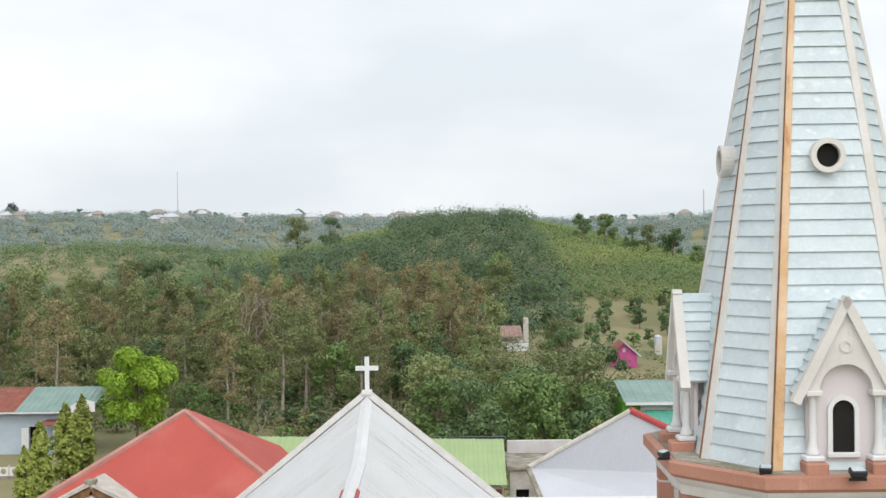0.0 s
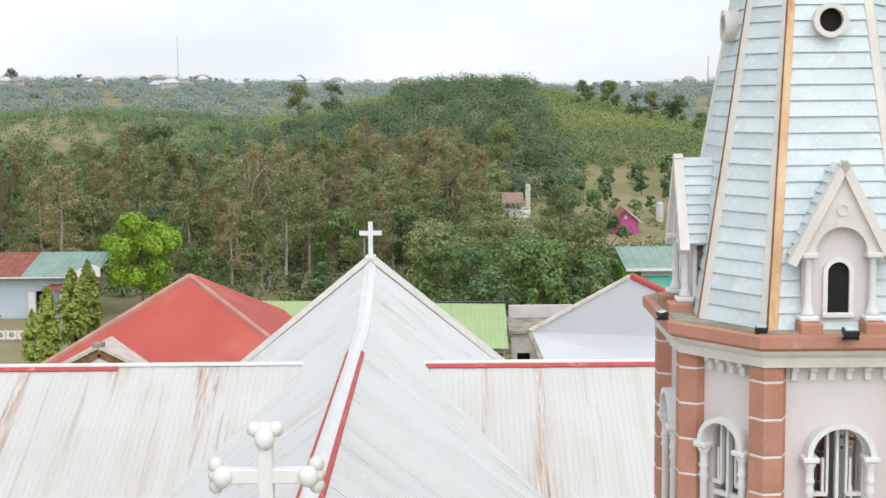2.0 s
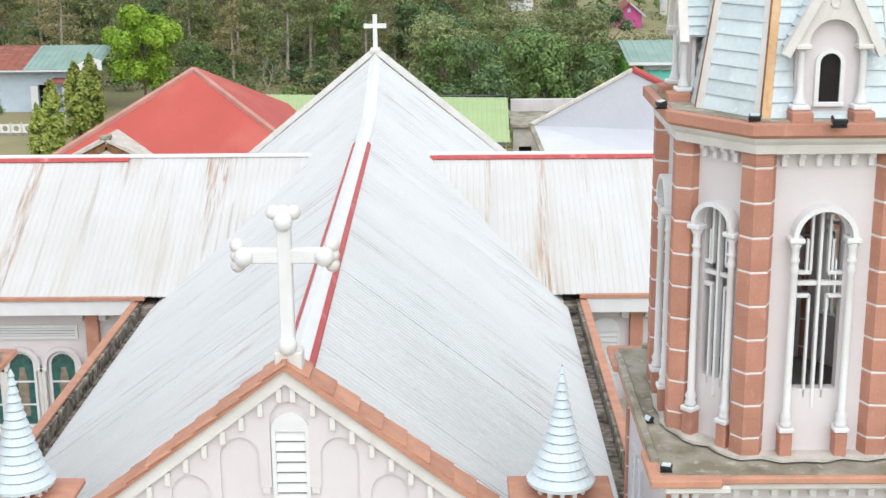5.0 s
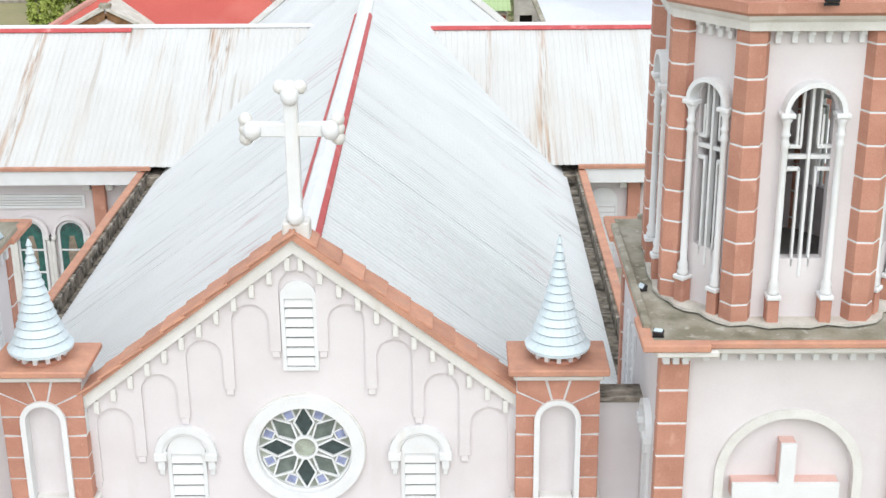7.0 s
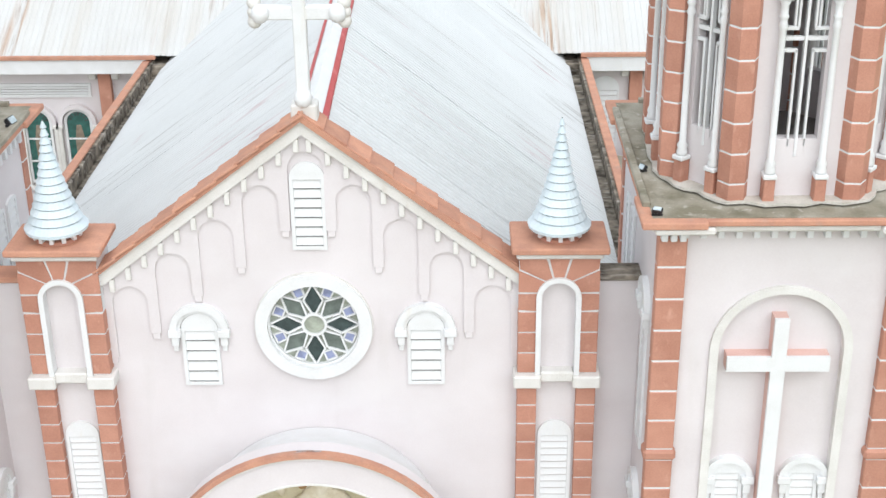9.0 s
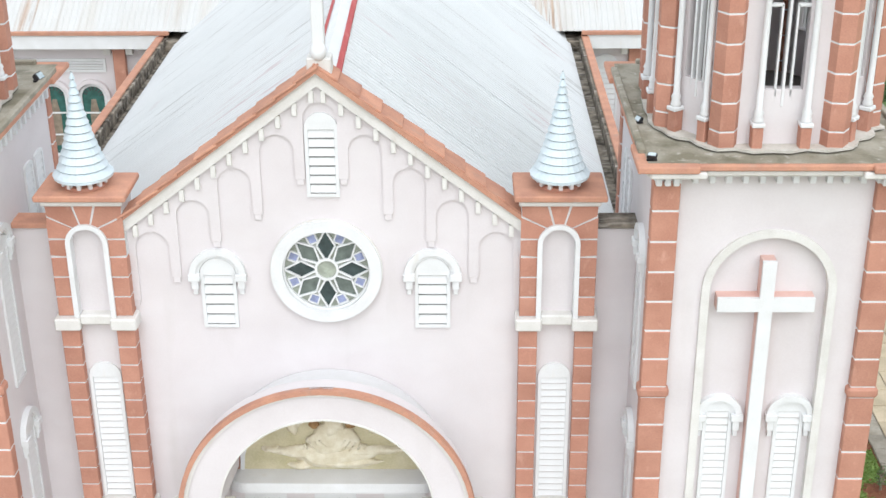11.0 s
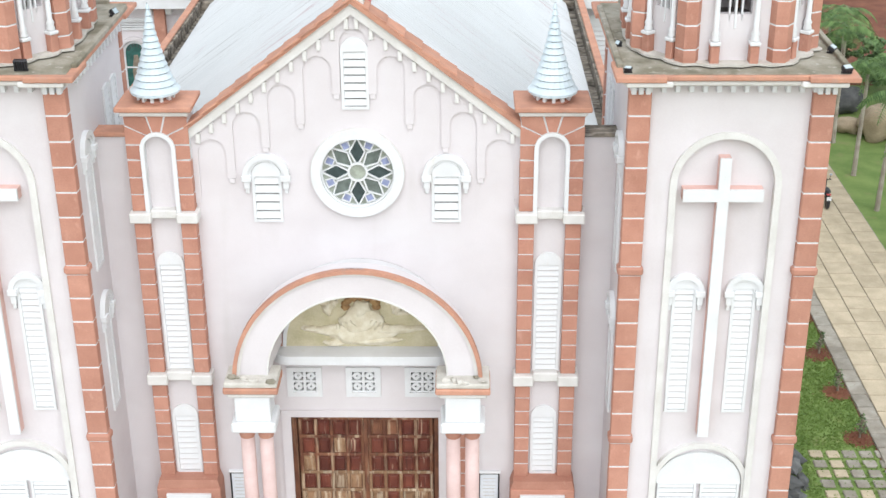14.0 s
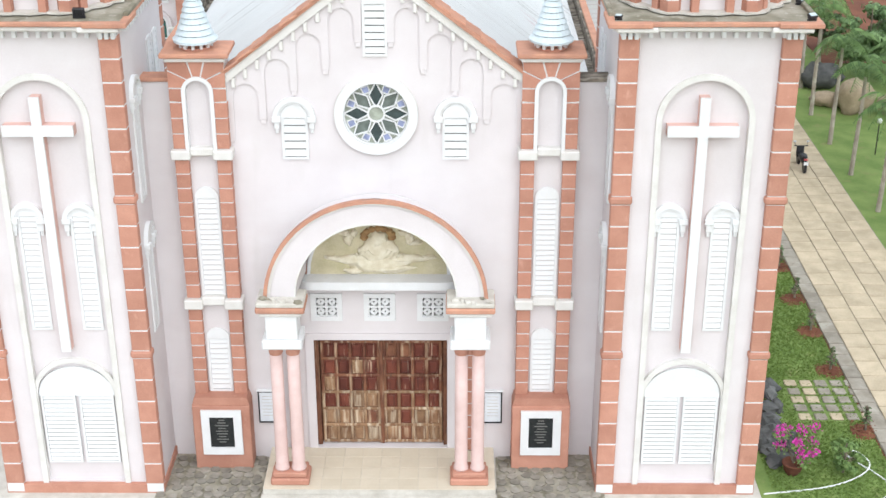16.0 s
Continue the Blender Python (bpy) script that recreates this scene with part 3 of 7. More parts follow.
def turret(c):
    t = thing("cone_turret", (c, 0.12, 13.25), "small pale blue banded conical turret", "turret", "cone turrets on the piers")
    cy = 0.12
    part("drum", lathe(bmesh.new(), [(0.42, 13.24), (0.42, 13.32), (0.3, 13.34), (0.3, 13.5)], c, cy, 18), SALMON, t)
    prof = [(0.6, 13.5), (0.51, 13.63), (0.435, 13.82), (0.365, 14.02), (0.29, 14.27), (0.225, 14.52), (0.17, 14.77), (0.12, 15.02), (0.07, 15.3), (0.022, 15.62)]
    k = 14
    rr = lambda z: float(np.interp(z, [q[1] for q in prof], [q[0] for q in prof]))
    part("cone_core", lathe(bmesh.new(), [(max(0.01, r - 0.022), z) for r, z in prof], c, cy, 20), JOINT, t)
    part("eave_ring", lathe(bmesh.new(), [(0.48, 13.44), (0.59, 13.46), (0.59, 13.52), (0.53, 13.54)], c, cy, 24), CONE, t)
    for i in range(k):
        z0, z1 = 13.51 + i * 2.1 / k, 13.51 + (i + 1) * 2.1 / k
        part("band", lathe(bmesh.new(), [(rr(z0) - 0.02, z0 + 0.012), (rr(z0) + 0.014, z0 + 0.014), (max(0.012, rr(z1) - 0.008), z1 - 0.012), (max(0.008, rr(z1) - 0.022), z1 - 0.008)], c, cy, 24), CONE, t, smooth=False)
    me = piece_mesh("dentil", new_box(-0.04, 0.04, -0.05, 0.05, -0.16, 0.0, 0.01), WHITE)
    for i in range(12):
        a = 2 * math.pi * i / 12
        piece("dentil", me, at(c + 0.41 * math.cos(a), cy + 0.41 * math.sin(a), 13.46) @ pose(0, 0, 0, 0, 0, math.degrees(a) + 90), t)
    t.location.z -= 0.28
    return t


p_right, t_right = pier(4.76), turret(4.76)
p_left = copy_thing(p_right, at(-4.76, 0, 0))
t_left = copy_thing(t_right, at(-4.78, 0.12, 12.97))

# ---- portal ----
PORTAL = thing("portal", (0, -1.1, 0.35), "round-arched church porch on paired pink columns", "porch")
def half_ring(r, z, n=40):
    return [(r * math.cos(math.pi * i / n), z + r * math.sin(math.pi * i / n)) for i in range(n + 1)]


part("arch", plate(bmesh.new(), [(3.03, 6.3)] + half_ring(3.03, 6.3) + [(-3.03, 6.3)] + [(-2.22, 6.3)] + half_ring(2.22, 6.35)[::-1] + [(2.22, 6.3)], (), -1.72, -1.36), PLASTER, PORTAL, "thick pale plaster arch")
bm = bmesh.new()
arch_band(bm, 0.0, 3.01, 2.92, 6.3, 6.25, -1.77, -1.72, seg=40)
arch_band(bm, 0.0, 2.26, 2.22, 6.36, 6.35, -1.735, -1.72, seg=40)
part("arch_moulding", bm, CREAM, PORTAL)
bm = bmesh.new()
arch_band(bm, 0.0, 3.11, 3.01, 6.3, 6.22, -1.82, -1.66, seg=40)
part("arch_coping", bm, SALMON_WORN, PORTAL, "worn salmon coping over the arch")


def vault(levels):
    """A half cone between half rings of given radius, depth and height of centre."""
    bm = bmesh.new()
    rows = [[bm.verts.new((x, yy, z)) for x, z in half_ring(rad, zc)] for rad, yy, zc in levels]
    for p, q in zip(rows, rows[1:]):
        for i in range(40):
            bm.faces.new((p[i], p[i + 1], q[i + 1], q[i]))
    return bm


part("arch_soffit", vault([(2.22, -1.38, 6.35), (2.08, -0.01, 6.4)]), PLASTER, PORTAL, smooth=True)
part("arch_back", vault([(3.06, -1.67, 6.22), (2.95, -1.2, 6.24), (2.7, -0.6, 6.24), (2.5, -0.01, 6.3)]), WHITE, PORTAL, "weathered white top of the arch", smooth=True)
rag = random.Random(23)
for s in (-1, 1):
    c = s * 2.62
    bm = bmesh.new()
    box(bm, c - 0.66, c + 0.66, -2.16, -1.2, 6.26, 6.4, 0.03)
    part("impost_slab", bm, PALE_CONCRETE, PORTAL, "stained cement ledge")
    for i in range(9):
        k = rag.uniform(0.04, 0.11)
        part("mortar_lump", blob(bmesh.new(), c + rag.uniform(-0.58, 0.58), rag.choice((-2.08, -2.0, -1.9)) + rag.uniform(-0.04, 0.1), 6.4 + k * 0.3, k * 1.3, k, k * 0.6, 1, 0.9), PALE_CONCRETE if i % 3 else CONCRETE, PORTAL)
    part("impost_edge", new_box(c - 0.68, c + 0.68, -2.2, -1.16, 6.1, 6.26, 0.03), SALMON_WORN, PORTAL)
    part("impost_moulding", new_box(c - 0.6, c + 0.6, -2.12, -1.2, 5.96, 6.1, 0.04), CREAM, PORTAL)
    part("capital_block", new_box(c - 0.44, c + 0.44, -2.03, -1.25, 5.22, 5.96, 0.02), WHITE, PORTAL)
    part("capital_slab", new_box(c - 0.56, c + 0.56, -2.12, -1.15, 4.93, 5.22, 0.04), WHITE, PORTAL)
    part("side_beam", new_box(c - 0.3, c + 0.3, -1.25, -0.02, 5.3, 6.42, 0.01), PLASTER, PORTAL)
    for dx in (-0.24, 0.24):
        col = part("column", lathe(bmesh.new(), [(0.22, 0.75), (0.22, 0.82), (0.19, 0.9), (0.185, 2.6), (0.18, 4.66)], c + dx, -1.66, 20), node_mat("pale_pink_column", (0.66, 0.5, 0.47), (0.58, 0.42, 0.39), 2, 40, 0.6, 0.05, streak=[GRIME]) if (s, dx) == (-1, -0.24) else bpy.data.materials["pale_pink_column"], PORTAL, "pale pink round column", smooth=True)
        part("necking", lathe(bmesh.new(), [(0.185, 4.6), (0.2, 4.64), (0.21, 4.9), (0.24, 4.96)], c + dx, -1.66, 20), SALMON, col)
    part("column_base", new_box(c - 0.56, c + 0.56, -2.06, -1.26, 0.38, 0.6, 0.04), SALMON, PORTAL)
    part("column_base", new_box(c - 0.5, c + 0.5, -1.98, -1.32, 0.6, 0.76, 0.03), SALMON, PORTAL)
    # responds of blocks against the wall
    strip(PORTAL, c - 0.14, c + 0.14, -0.22, 0.42, 4.95, 0.41, 0.2)
    # tympanum side strips
    part("jamb", new_box(s * 2.16 - 0.1, s * 2.16 + 0.1, -0.06, 0.0, 6.2, 7.2, 0.01), SALMON, PORTAL)
def lip(x0, x1, deep, r):
    """Plan of a shelf with two rounded front corners."""
    arc = [(math.cos(math.pi / 2 * i / 8), math.sin(math.pi / 2 * i / 8)) for i in range(9)]
    return [(x0, 0), (x1, 0)] + [(x1 - r + r * a, deep - r + r * b) for a, b in arc] + [(x0 + r - r * a, deep - r + r * b) for a, b in arc[::-1]]


part("shelf", plate(bmesh.new(), lip(-2.32, 2.36, 0.62, 0.45), (), 6.05, 6.3, pose(0, 0, 0, 90)), WHITE, PORTAL, "white rounded shelf under the relief")
part("panel_border", arch_band(bmesh.new(), 0.0, 2.06, 1.97, 6.24, 6.3, -0.09, -0.004), WHITE, PORTAL)
# relief panel (plain shapes)
REL = thing("relief_panel", (0, 0, 6.2), "half-round relief panel with plain pale raised forms", "relief")
part("back_panel", plate(bmesh.new(), arch(-1.98, 1.98, 6.2, 8.24, rise=1.94), (), -0.05, -0.002), RELIEF_BACK, REL)
bm = bmesh.new()
bm2 = bmesh.new()
forms = [(0.05, 6.7, 0.95, 0.34), (0.0, 7.05, 0.6, 0.4), (-0.85, 6.78, 0.5, 0.14), (0.85, 6.8, 0.55, 0.13), (-1.35, 6.84, 0.22, 0.07), (1.42, 6.84, 0.24, 0.07), (-0.72, 6.42, 0.28, 0.09), (0.35, 6.5, 0.7, 0.13),
         (-0.85, 7.42, 0.14, 0.2), (-0.98, 7.62, 0.18, 0.09), (-0.68, 7.6, 0.1, 0.12), (0.9, 7.45, 0.13, 0.2), (1.06, 7.3, 0.2, 0.08), (0.74, 7.62, 0.16, 0.09), (0.0, 7.42, 0.26, 0.24)]
for x, z, sx, sz in forms:
    part("raised_form", blob(bmesh.new(), x, -0.05, z, sx, 0.13, sz, 3, 0.4), RELIEF, REL, smooth=True)
for k in range(5):
    w, sag = 0.3 + 0.12 * k, 0.26 + 0.11 * k
    bm = bmesh.new()
    fold = [Vector((w * math.sin(a), -0.17 + 0.012 * k, 7.2 - sag * math.cos(a))) for a in [radians(-70 + 14 * i) for i in range(11)]]
    for p, q in zip(fold, fold[1:]):
        cyl(bm, p, q, 0.022, 0.022, 5)
    part("raised_fold", bm, RELIEF, REL, smooth=True)
for k in range(9):
    an = radians(-10 + k * 25)
    blob(bm2, 0.4 * math.cos(an), -0.07, 7.5 + 0.24 * math.sin(an), 0.12, 0.07, 0.09, 2, 0.4)
part("raised_rim", bm2, RELIEF_BROWN, REL, smooth=True)
# vents
for vx in (-1.55, 0.0, 1.55):
    v = part("vent_grille", plate(bmesh.new(), [(vx - 0.46, 4.77), (vx + 0.46, 4.77), (vx + 0.46, 5.65), (vx - 0.46, 5.65)], [[(vx - 0.33, 4.9), (vx + 0.33, 4.9), (vx + 0.33, 5.53), (vx - 0.33, 5.53)]], -0.05, 0.1), WHITE, CHURCH, "white pierced ventilation blocks")
    # black sheet as the shade behind the pierced blocks
    part("void", new_box(vx - 0.36, vx + 0.36, 0.2, 0.24, 4.88, 5.55), INNER_SHADE, v)
    for i in range(2):
        for j in range(2):
            bx, bz = vx - 0.165 + i * 0.33, 5.06 + j * 0.315
            bm = bmesh.new()
            plate(bm, [(bx - 0.165, bz - 0.157), (bx + 0.165, bz - 0.157), (bx + 0.165, bz + 0.157), (bx - 0.165, bz + 0.157)], [[(bx - 0.13, bz - 0.125), (bx + 0.13, bz - 0.125), (bx + 0.13, bz + 0.125), (bx - 0.13, bz + 0.125)]], -0.02, 0.08)
            plate(bm, circle(bx, bz, 0.108, 20), [circle(bx, bz, 0.03, 8)], 0.0, 0.06)
            for q in (-0.12, 0.12):
                bar(bm, (bx + q, bz - 0.03), (bx + q, bz + 0.03), 0.05, 0.0, 0.05)
                bar(bm, (bx - 0.03, bz + q), (bx + 0.03, bz + q), 0.05, 0.0, 0.05)
            part("block", bm, WHITE, v)

# ---- main door ----
part("door_surround", plate(bmesh.new(), [(-2.22, 0.4), (2.22, 0.4), (2.22, 4.34), (-2.22, 4.34)], [[(-1.97, 0.42), (1.97, 0.42), (1.97, 4.14), (-1.97, 4.14)]], -0.06, 0.0), PLASTER, CHURCH)
door_rnd = random.Random(12)
DOOR = thing("main_door", (0, 0.3, 0.4), "closed double door of weathered brown panelled wood", "door")
part("door_frame", plate(bmesh.new(), [(-1.99, 0.4), (1.99, 0.4), (1.99, 4.14), (-1.99, 4.14)], (), 0.36, 0.42), WOOD_DARK, DOOR)
for s in (-1, 1):
    part("door_post", new_box(s * 1.92 - 0.07, s * 1.92 + 0.07, 0.12, 0.36, 0.4, 4.14, 0.01), WOOD_DARK, DOOR)
part("lintel", new_box(-1.85, 1.85, 0.12, 0.36, 4.02, 4.14, 0.01), WOOD_DARK, DOOR)
for s in (-1, 1):
    leaf = part("door_leaf", new_box(s * 0.93 - 0.9, s * 0.93 + 0.9, 0.25, 0.32, 0.43, 4.01), WOOD_DARK, DOOR)
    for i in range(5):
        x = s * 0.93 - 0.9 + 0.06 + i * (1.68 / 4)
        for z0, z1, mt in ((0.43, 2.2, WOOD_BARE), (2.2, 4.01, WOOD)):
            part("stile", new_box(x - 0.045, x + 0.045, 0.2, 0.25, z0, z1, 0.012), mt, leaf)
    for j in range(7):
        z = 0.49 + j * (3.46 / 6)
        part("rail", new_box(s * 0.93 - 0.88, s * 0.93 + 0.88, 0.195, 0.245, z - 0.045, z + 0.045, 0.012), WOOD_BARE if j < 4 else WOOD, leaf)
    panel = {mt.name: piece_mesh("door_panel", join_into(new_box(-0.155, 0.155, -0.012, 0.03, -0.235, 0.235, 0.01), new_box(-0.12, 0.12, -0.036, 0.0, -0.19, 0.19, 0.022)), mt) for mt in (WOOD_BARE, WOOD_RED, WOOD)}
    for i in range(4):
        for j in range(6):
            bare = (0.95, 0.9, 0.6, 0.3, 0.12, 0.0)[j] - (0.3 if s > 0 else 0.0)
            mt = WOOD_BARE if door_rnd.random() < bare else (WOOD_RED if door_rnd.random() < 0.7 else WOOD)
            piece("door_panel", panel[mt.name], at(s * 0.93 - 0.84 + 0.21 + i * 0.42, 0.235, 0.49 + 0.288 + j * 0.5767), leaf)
part("meeting_stile", new_box(-0.06, 0.06, 0.15, 0.25, 0.43, 4.01, 0.015), WOOD, DOOR)

# notice boards
def notice_board(x0, x1, label):
    nb = thing("notice_board", ((x0 + x1) / 2, -0.03, 1.3), label, "notice board", "notice boards beside the door")
    part("frame", plate(bmesh.new(), [(x0, 1.3), (x1, 1.3), (x1, 2.4), (x0, 2.4)], [[(x0 + 0.04, 1.34), (x1 - 0.04, 1.34), (x1 - 0.04, 2.36), (x0 + 0.04, 2.36)]], -0.08, 0.0), BLACK, nb)
    part("paper", new_box(x0 + 0.04, x1 - 0.04, -0.05, -0.01, 1.34, 2.36), PAPER, nb)
    part("rain_ledge", new_box(x0 - 0.03, x1 + 0.03, -0.12, 0.0, 2.4, 2.45, 0.01), WHITE, nb)
    bm = bmesh.new()
    for i in range(7):
        box(bm, x0 + 0.12, x1 - 0.12, -0.053, -0.05, 2.2 - i * 0.11, 2.215 - i * 0.11)
    part("print_lines", bm, PALE_CONCRETE, nb)


notice_board(3.05, 3.62, "framed white notice behind glass beside the door")
notice_board(-3.72, -3.15, "framed white notice behind glass beside the door")

# ---- cross on the gable ----
GC = thing("gable_cross", (0.06, 0.1, 15.5), "white trefoil-ended stone cross on the gable", "cross")
gx = 0.06
part("shaft", new_box(gx - 0.12, gx + 0.12, -0.05, 0.19, 15.5, 18.0, 0.02), WHITE, GC)
part("arm", new_box(gx - 0.7, gx + 0.7, -0.04, 0.18, 17.22, 17.46, 0.02), WHITE, GC)
for ex, ez, dx, dz in ((gx, 17.95, 0, 1), (gx - 0.68, 17.34, -1, 0), (gx + 0.68, 17.34, 1, 0)):
    bm = bmesh.new()
    blob(bm, ex, -0.03, ez, 0.17, 0.16, 0.18, 2, 0.05)
    part("front_boss", bm, WHITE, GC, smooth=True)
    bm = bmesh.new()
    for k in (-1, 0, 1):
        blob(bm, ex + dx * 0.12 + dz * k * 0.17, 0.09, ez + dz * 0.13 + abs(dx) * k * 0.17, 0.13, 0.14, 0.13, 2, 0.05)
    part("trefoil", bm, CREAM, GC, smooth=True)
bm = bmesh.new()
blob(bm, gx, -0.02, 15.78, 0.17, 0.17, 0.2, 2, 0.05)
part("foot_boss", bm, WHITE, GC, smooth=True)
part("foot", new_box(gx - 0.24, gx + 0.24, -0.08, 0.34, 15.1, 15.66, 0.03), CREAM, GC)

# ---- bell tower (built once, copied for the other side) ----
TX, TY = 8.65, 0.82
TOWER = thing("bell_tower", (TX, TY, 0), "tall pink and white bell tower with salmon quoins", "tower", "twin bell towers")
HW, Y0, Y1 = 2.27, -1.75, 3.55
body = part("tower_wall", plate(bmesh.new(), [(TX - HW, 0), (TX + HW, 0), (TX + HW, 14.1), (TX - HW, 14.1)], [arch(TX - 1.17, TX + 1.25, 0.35, 12.72)], Y0, Y0 + 0.2), PLASTER, TOWER, "pale pink plastered tower front")
part("recess_wall", new_box(TX - 1.4, TX + 1.4, Y0 + 0.13, Y0 + 0.4, 0.0, 12.9), PLASTER, TOWER)
for s in (-1, 1):
    part("tower_wall", new_box(TX + s * (HW - 0.1) - 0.1, TX + s * (HW - 0.1) + 0.1, Y0 + 0.2, Y1, 0, 14.1), PLASTER, TOWER)
part("tower_wall", new_box(TX - HW + 0.2, TX + HW - 0.2, Y1 - 0.2, Y1, 0, 14.1), PLASTER_SIDE, TOWER)
part("panel_frame", arch_band(bmesh.new(), TX + 0.04, 1.29, 1.13, 0.3, 11.54, Y0 - 0.07, Y0 + 0.14, seg=28), CREAM, TOWER, "white round-headed panel frame")
bm = bmesh.new()
plate(bm, [(TX - HW - 0.05, 0), (TX + HW + 0.05, 0), (TX + HW + 0.05, 0.3), (TX - HW - 0.05, 0.3)], (), Y0 - 0.14, Y1)
part("plinth", bm, SALMON, TOWER)
# quoins round the four corners
qb = piece_mesh("quoin", new_box(-0.255, 0.255, -0.14, 0.14, -0.312, 0.312, 0.02), SALMON)
qs = piece_mesh("quoin_step", new_box(-0.305, 0.305, -0.19, 0.19, -0.11, 0.11, 0.05), SALMON)
for sx in (-1, 1):
    for yy in (Y0 - 0.02, Y1 - 0.02):
        x = TX + sx * (HW - 0.21)
        part("quoin_bed", new_box(x - 0.24, x + 0.24, yy - 0.125, yy + 0.125, 0.05, 13.9), WHITE, TOWER)
        for z0, z1 in ((0.32, 4.55), (4.78, 9.25), (9.48, 13.88)):
            n = round((z1 - z0) / 0.655)
            h = (z1 - z0) / n
            for i in range(n):
                o = piece("quoin", qb, at(x, yy, z0 + h * (i + 0.5)) @ Matrix.Diagonal((1, 1, (h - 0.03) / 0.624, 1)), TOWER)
        for z in (4.665, 9.365):
            piece("quoin_step", qs, at(x, yy, z), TOWER)
# tall cross: salmon sides, white face
bm = bmesh.new()
CRX = TX - 0.02
cr = [(CRX - 0.13, 4.78), (CRX + 0.13, 4.78), (CRX + 0.13, 11.17), (CRX + 0.93, 11.17), (CRX + 0.93, 11.46), (CRX + 0.13, 11.46), (CRX + 0.13, 12.23), (CRX - 0.13, 12.23), (CRX - 0.13, 11.46), (CRX - 0.93, 11.46), (CRX - 0.93, 11.17), (CRX - 0.13, 11.17)]
tcx = part("wall_cross", plate(bm, cr, (), Y0 - 0.12, Y0 + 0.14), node_mat("pale_salmon_edge", (0.66, 0.45, 0.4), (0.6, 0.38, 0.33), 2, 30, 0.8, 0.05), TOWER, "tall white relief cross with salmon edges")
part("cross_face", plate(bmesh.new(), cr, (), Y0 - 0.2, Y0 - 0.12), WHITE, tcx)
for c in (TX - 0.69, TX + 0.74):
    louvre(TOWER, c - 0.29, c + 0.29, 5.33, 9.1, Y0 + 0.13, pitch=0.165)
    hood(TOWER, c, 0.47, 8.72, Y0 + 0.13, drop=0.5)
# broad shuttered window at the foot
part("window_head", plate(bmesh.new(), [(TX - 1.07, 3.2)] + [(TX + 0.03 + 1.08 * math.cos(a), 3.25 + 0.9 * math.sin(a)) for a in [math.pi - math.pi * i / 20 for i in range(21)]] + [(TX + 1.13, 3.2)], (), Y0 + 0.06, Y0 + 0.14), WHITE, TOWER, "white arched fanlight panel")
part("window_band", arch_band(bmesh.new(), TX + 0.03, 1.24, 1.1, 0.7, 3.2, Y0 + 0.0, Y0 + 0.14, seg=24), CREAM, TOWER)
for s in (-1, 1):
    c = TX + 0.03 + s * 0.55
    louvre(TOWER, c - 0.5, c + 0.5, 0.95, 3.28, Y0 + 0.08, pitch=0.135, border=0.06, head=0.06)
# side faces: hooded window and louvres
for turn, half in ((-90, HW), (90, HW)):
    ms = at(TX, TY, 0) @ pose(0, 0, 0, 0, 0, turn)
    sgn = 1 if turn == -90 else -1
    for c, z0, z1, w in ((sgn * 1.5, 8.9, 12.2, 0.32),):
        louvre(TOWER, c - w, c + w, z0, z1, -half, ms, pitch=0.17)
        hood(TOWER, c, 0.5, 11.95, -half, ms)
    for c in (sgn * -0.75, sgn * -1.5):
        louvre(TOWER, c - 0.28, c + 0.28, 10.2, 12.9, -half, ms, pitch=0.17, head=0.08)
    louvre(TOWER, sgn * 1.5 - 0.32, sgn * 1.5 + 0.32, 4.9, 8.0, -half, ms, pitch=0.17)
    hood(TOWER, sgn * 1.5, 0.5, 7.7, -half, ms)
# cornice, dentils, ledge
LX0, LX1, LY0, LY1 = TX - 2.6, TX + 2.6, -2.3, 4.0
part("cornice_moulding", new_box(LX0 + 0.1, LX1 - 0.1, LY0 + 0.1, LY1 - 0.1, 14.05, 14.2, 0.04), CREAM, TOWER)
part("ledge_slab", new_box(LX0, LX1, LY0, LY1, 14.2, 14.315, 0.02), SALMON_WORN, TOWER, "salmon edged concrete ledge")
for sx in (-1, 1):
    for yy in (LY0 + 0.5, LY1 - 0.5):
        part("ledge_corner", new_box(TX + sx * 2.12 - 0.56, TX + sx * 2.12 + 0.56, yy - 0.62, yy + 0.62, 14.19, 14.322, 0.02), SALMON_WORN, TOWER)
        part("corner_moulding", new_box(TX + sx * 1.93 - 0.52, TX + sx * 1.93 + 0.52, yy - 0.56, yy + 0.56, 14.06, 14.19, 0.03), CREAM, TOWER)
bm = bmesh.new()
box(bm, LX0 + 0.12, LX1 - 0.12, LY0 + 0.1, LY1 - 0.1, 14.3, 14.33)
part("ledge_top", bm, CONCRETE, TOWER, "stained mossy concrete")
for nm, b in (("kerb", (LX0 + 0.0, LX0 + 0.14, LY0 + 0.6, LY1 - 0.6)), ("kerb", (LX1 - 0.14, LX1, LY0 + 0.6, LY1 - 0.6)), ("kerb", (LX0 + 0.6, LX1 - 0.6, LY1 - 0.14, LY1))):
    part(nm, new_box(*b, 14.3, 14.42, 0.02), CONCRETE, TOWER)
dme = piece_mesh("dentil", new_box(-0.055, 0.055, -0.17, 0.0, -0.26, 0.0, 0.012), WHITE)
for i in range(13):
    piece("dentil", dme, at(TX - 1.85 + i * 0.308, Y0, 14.07), TOWER)
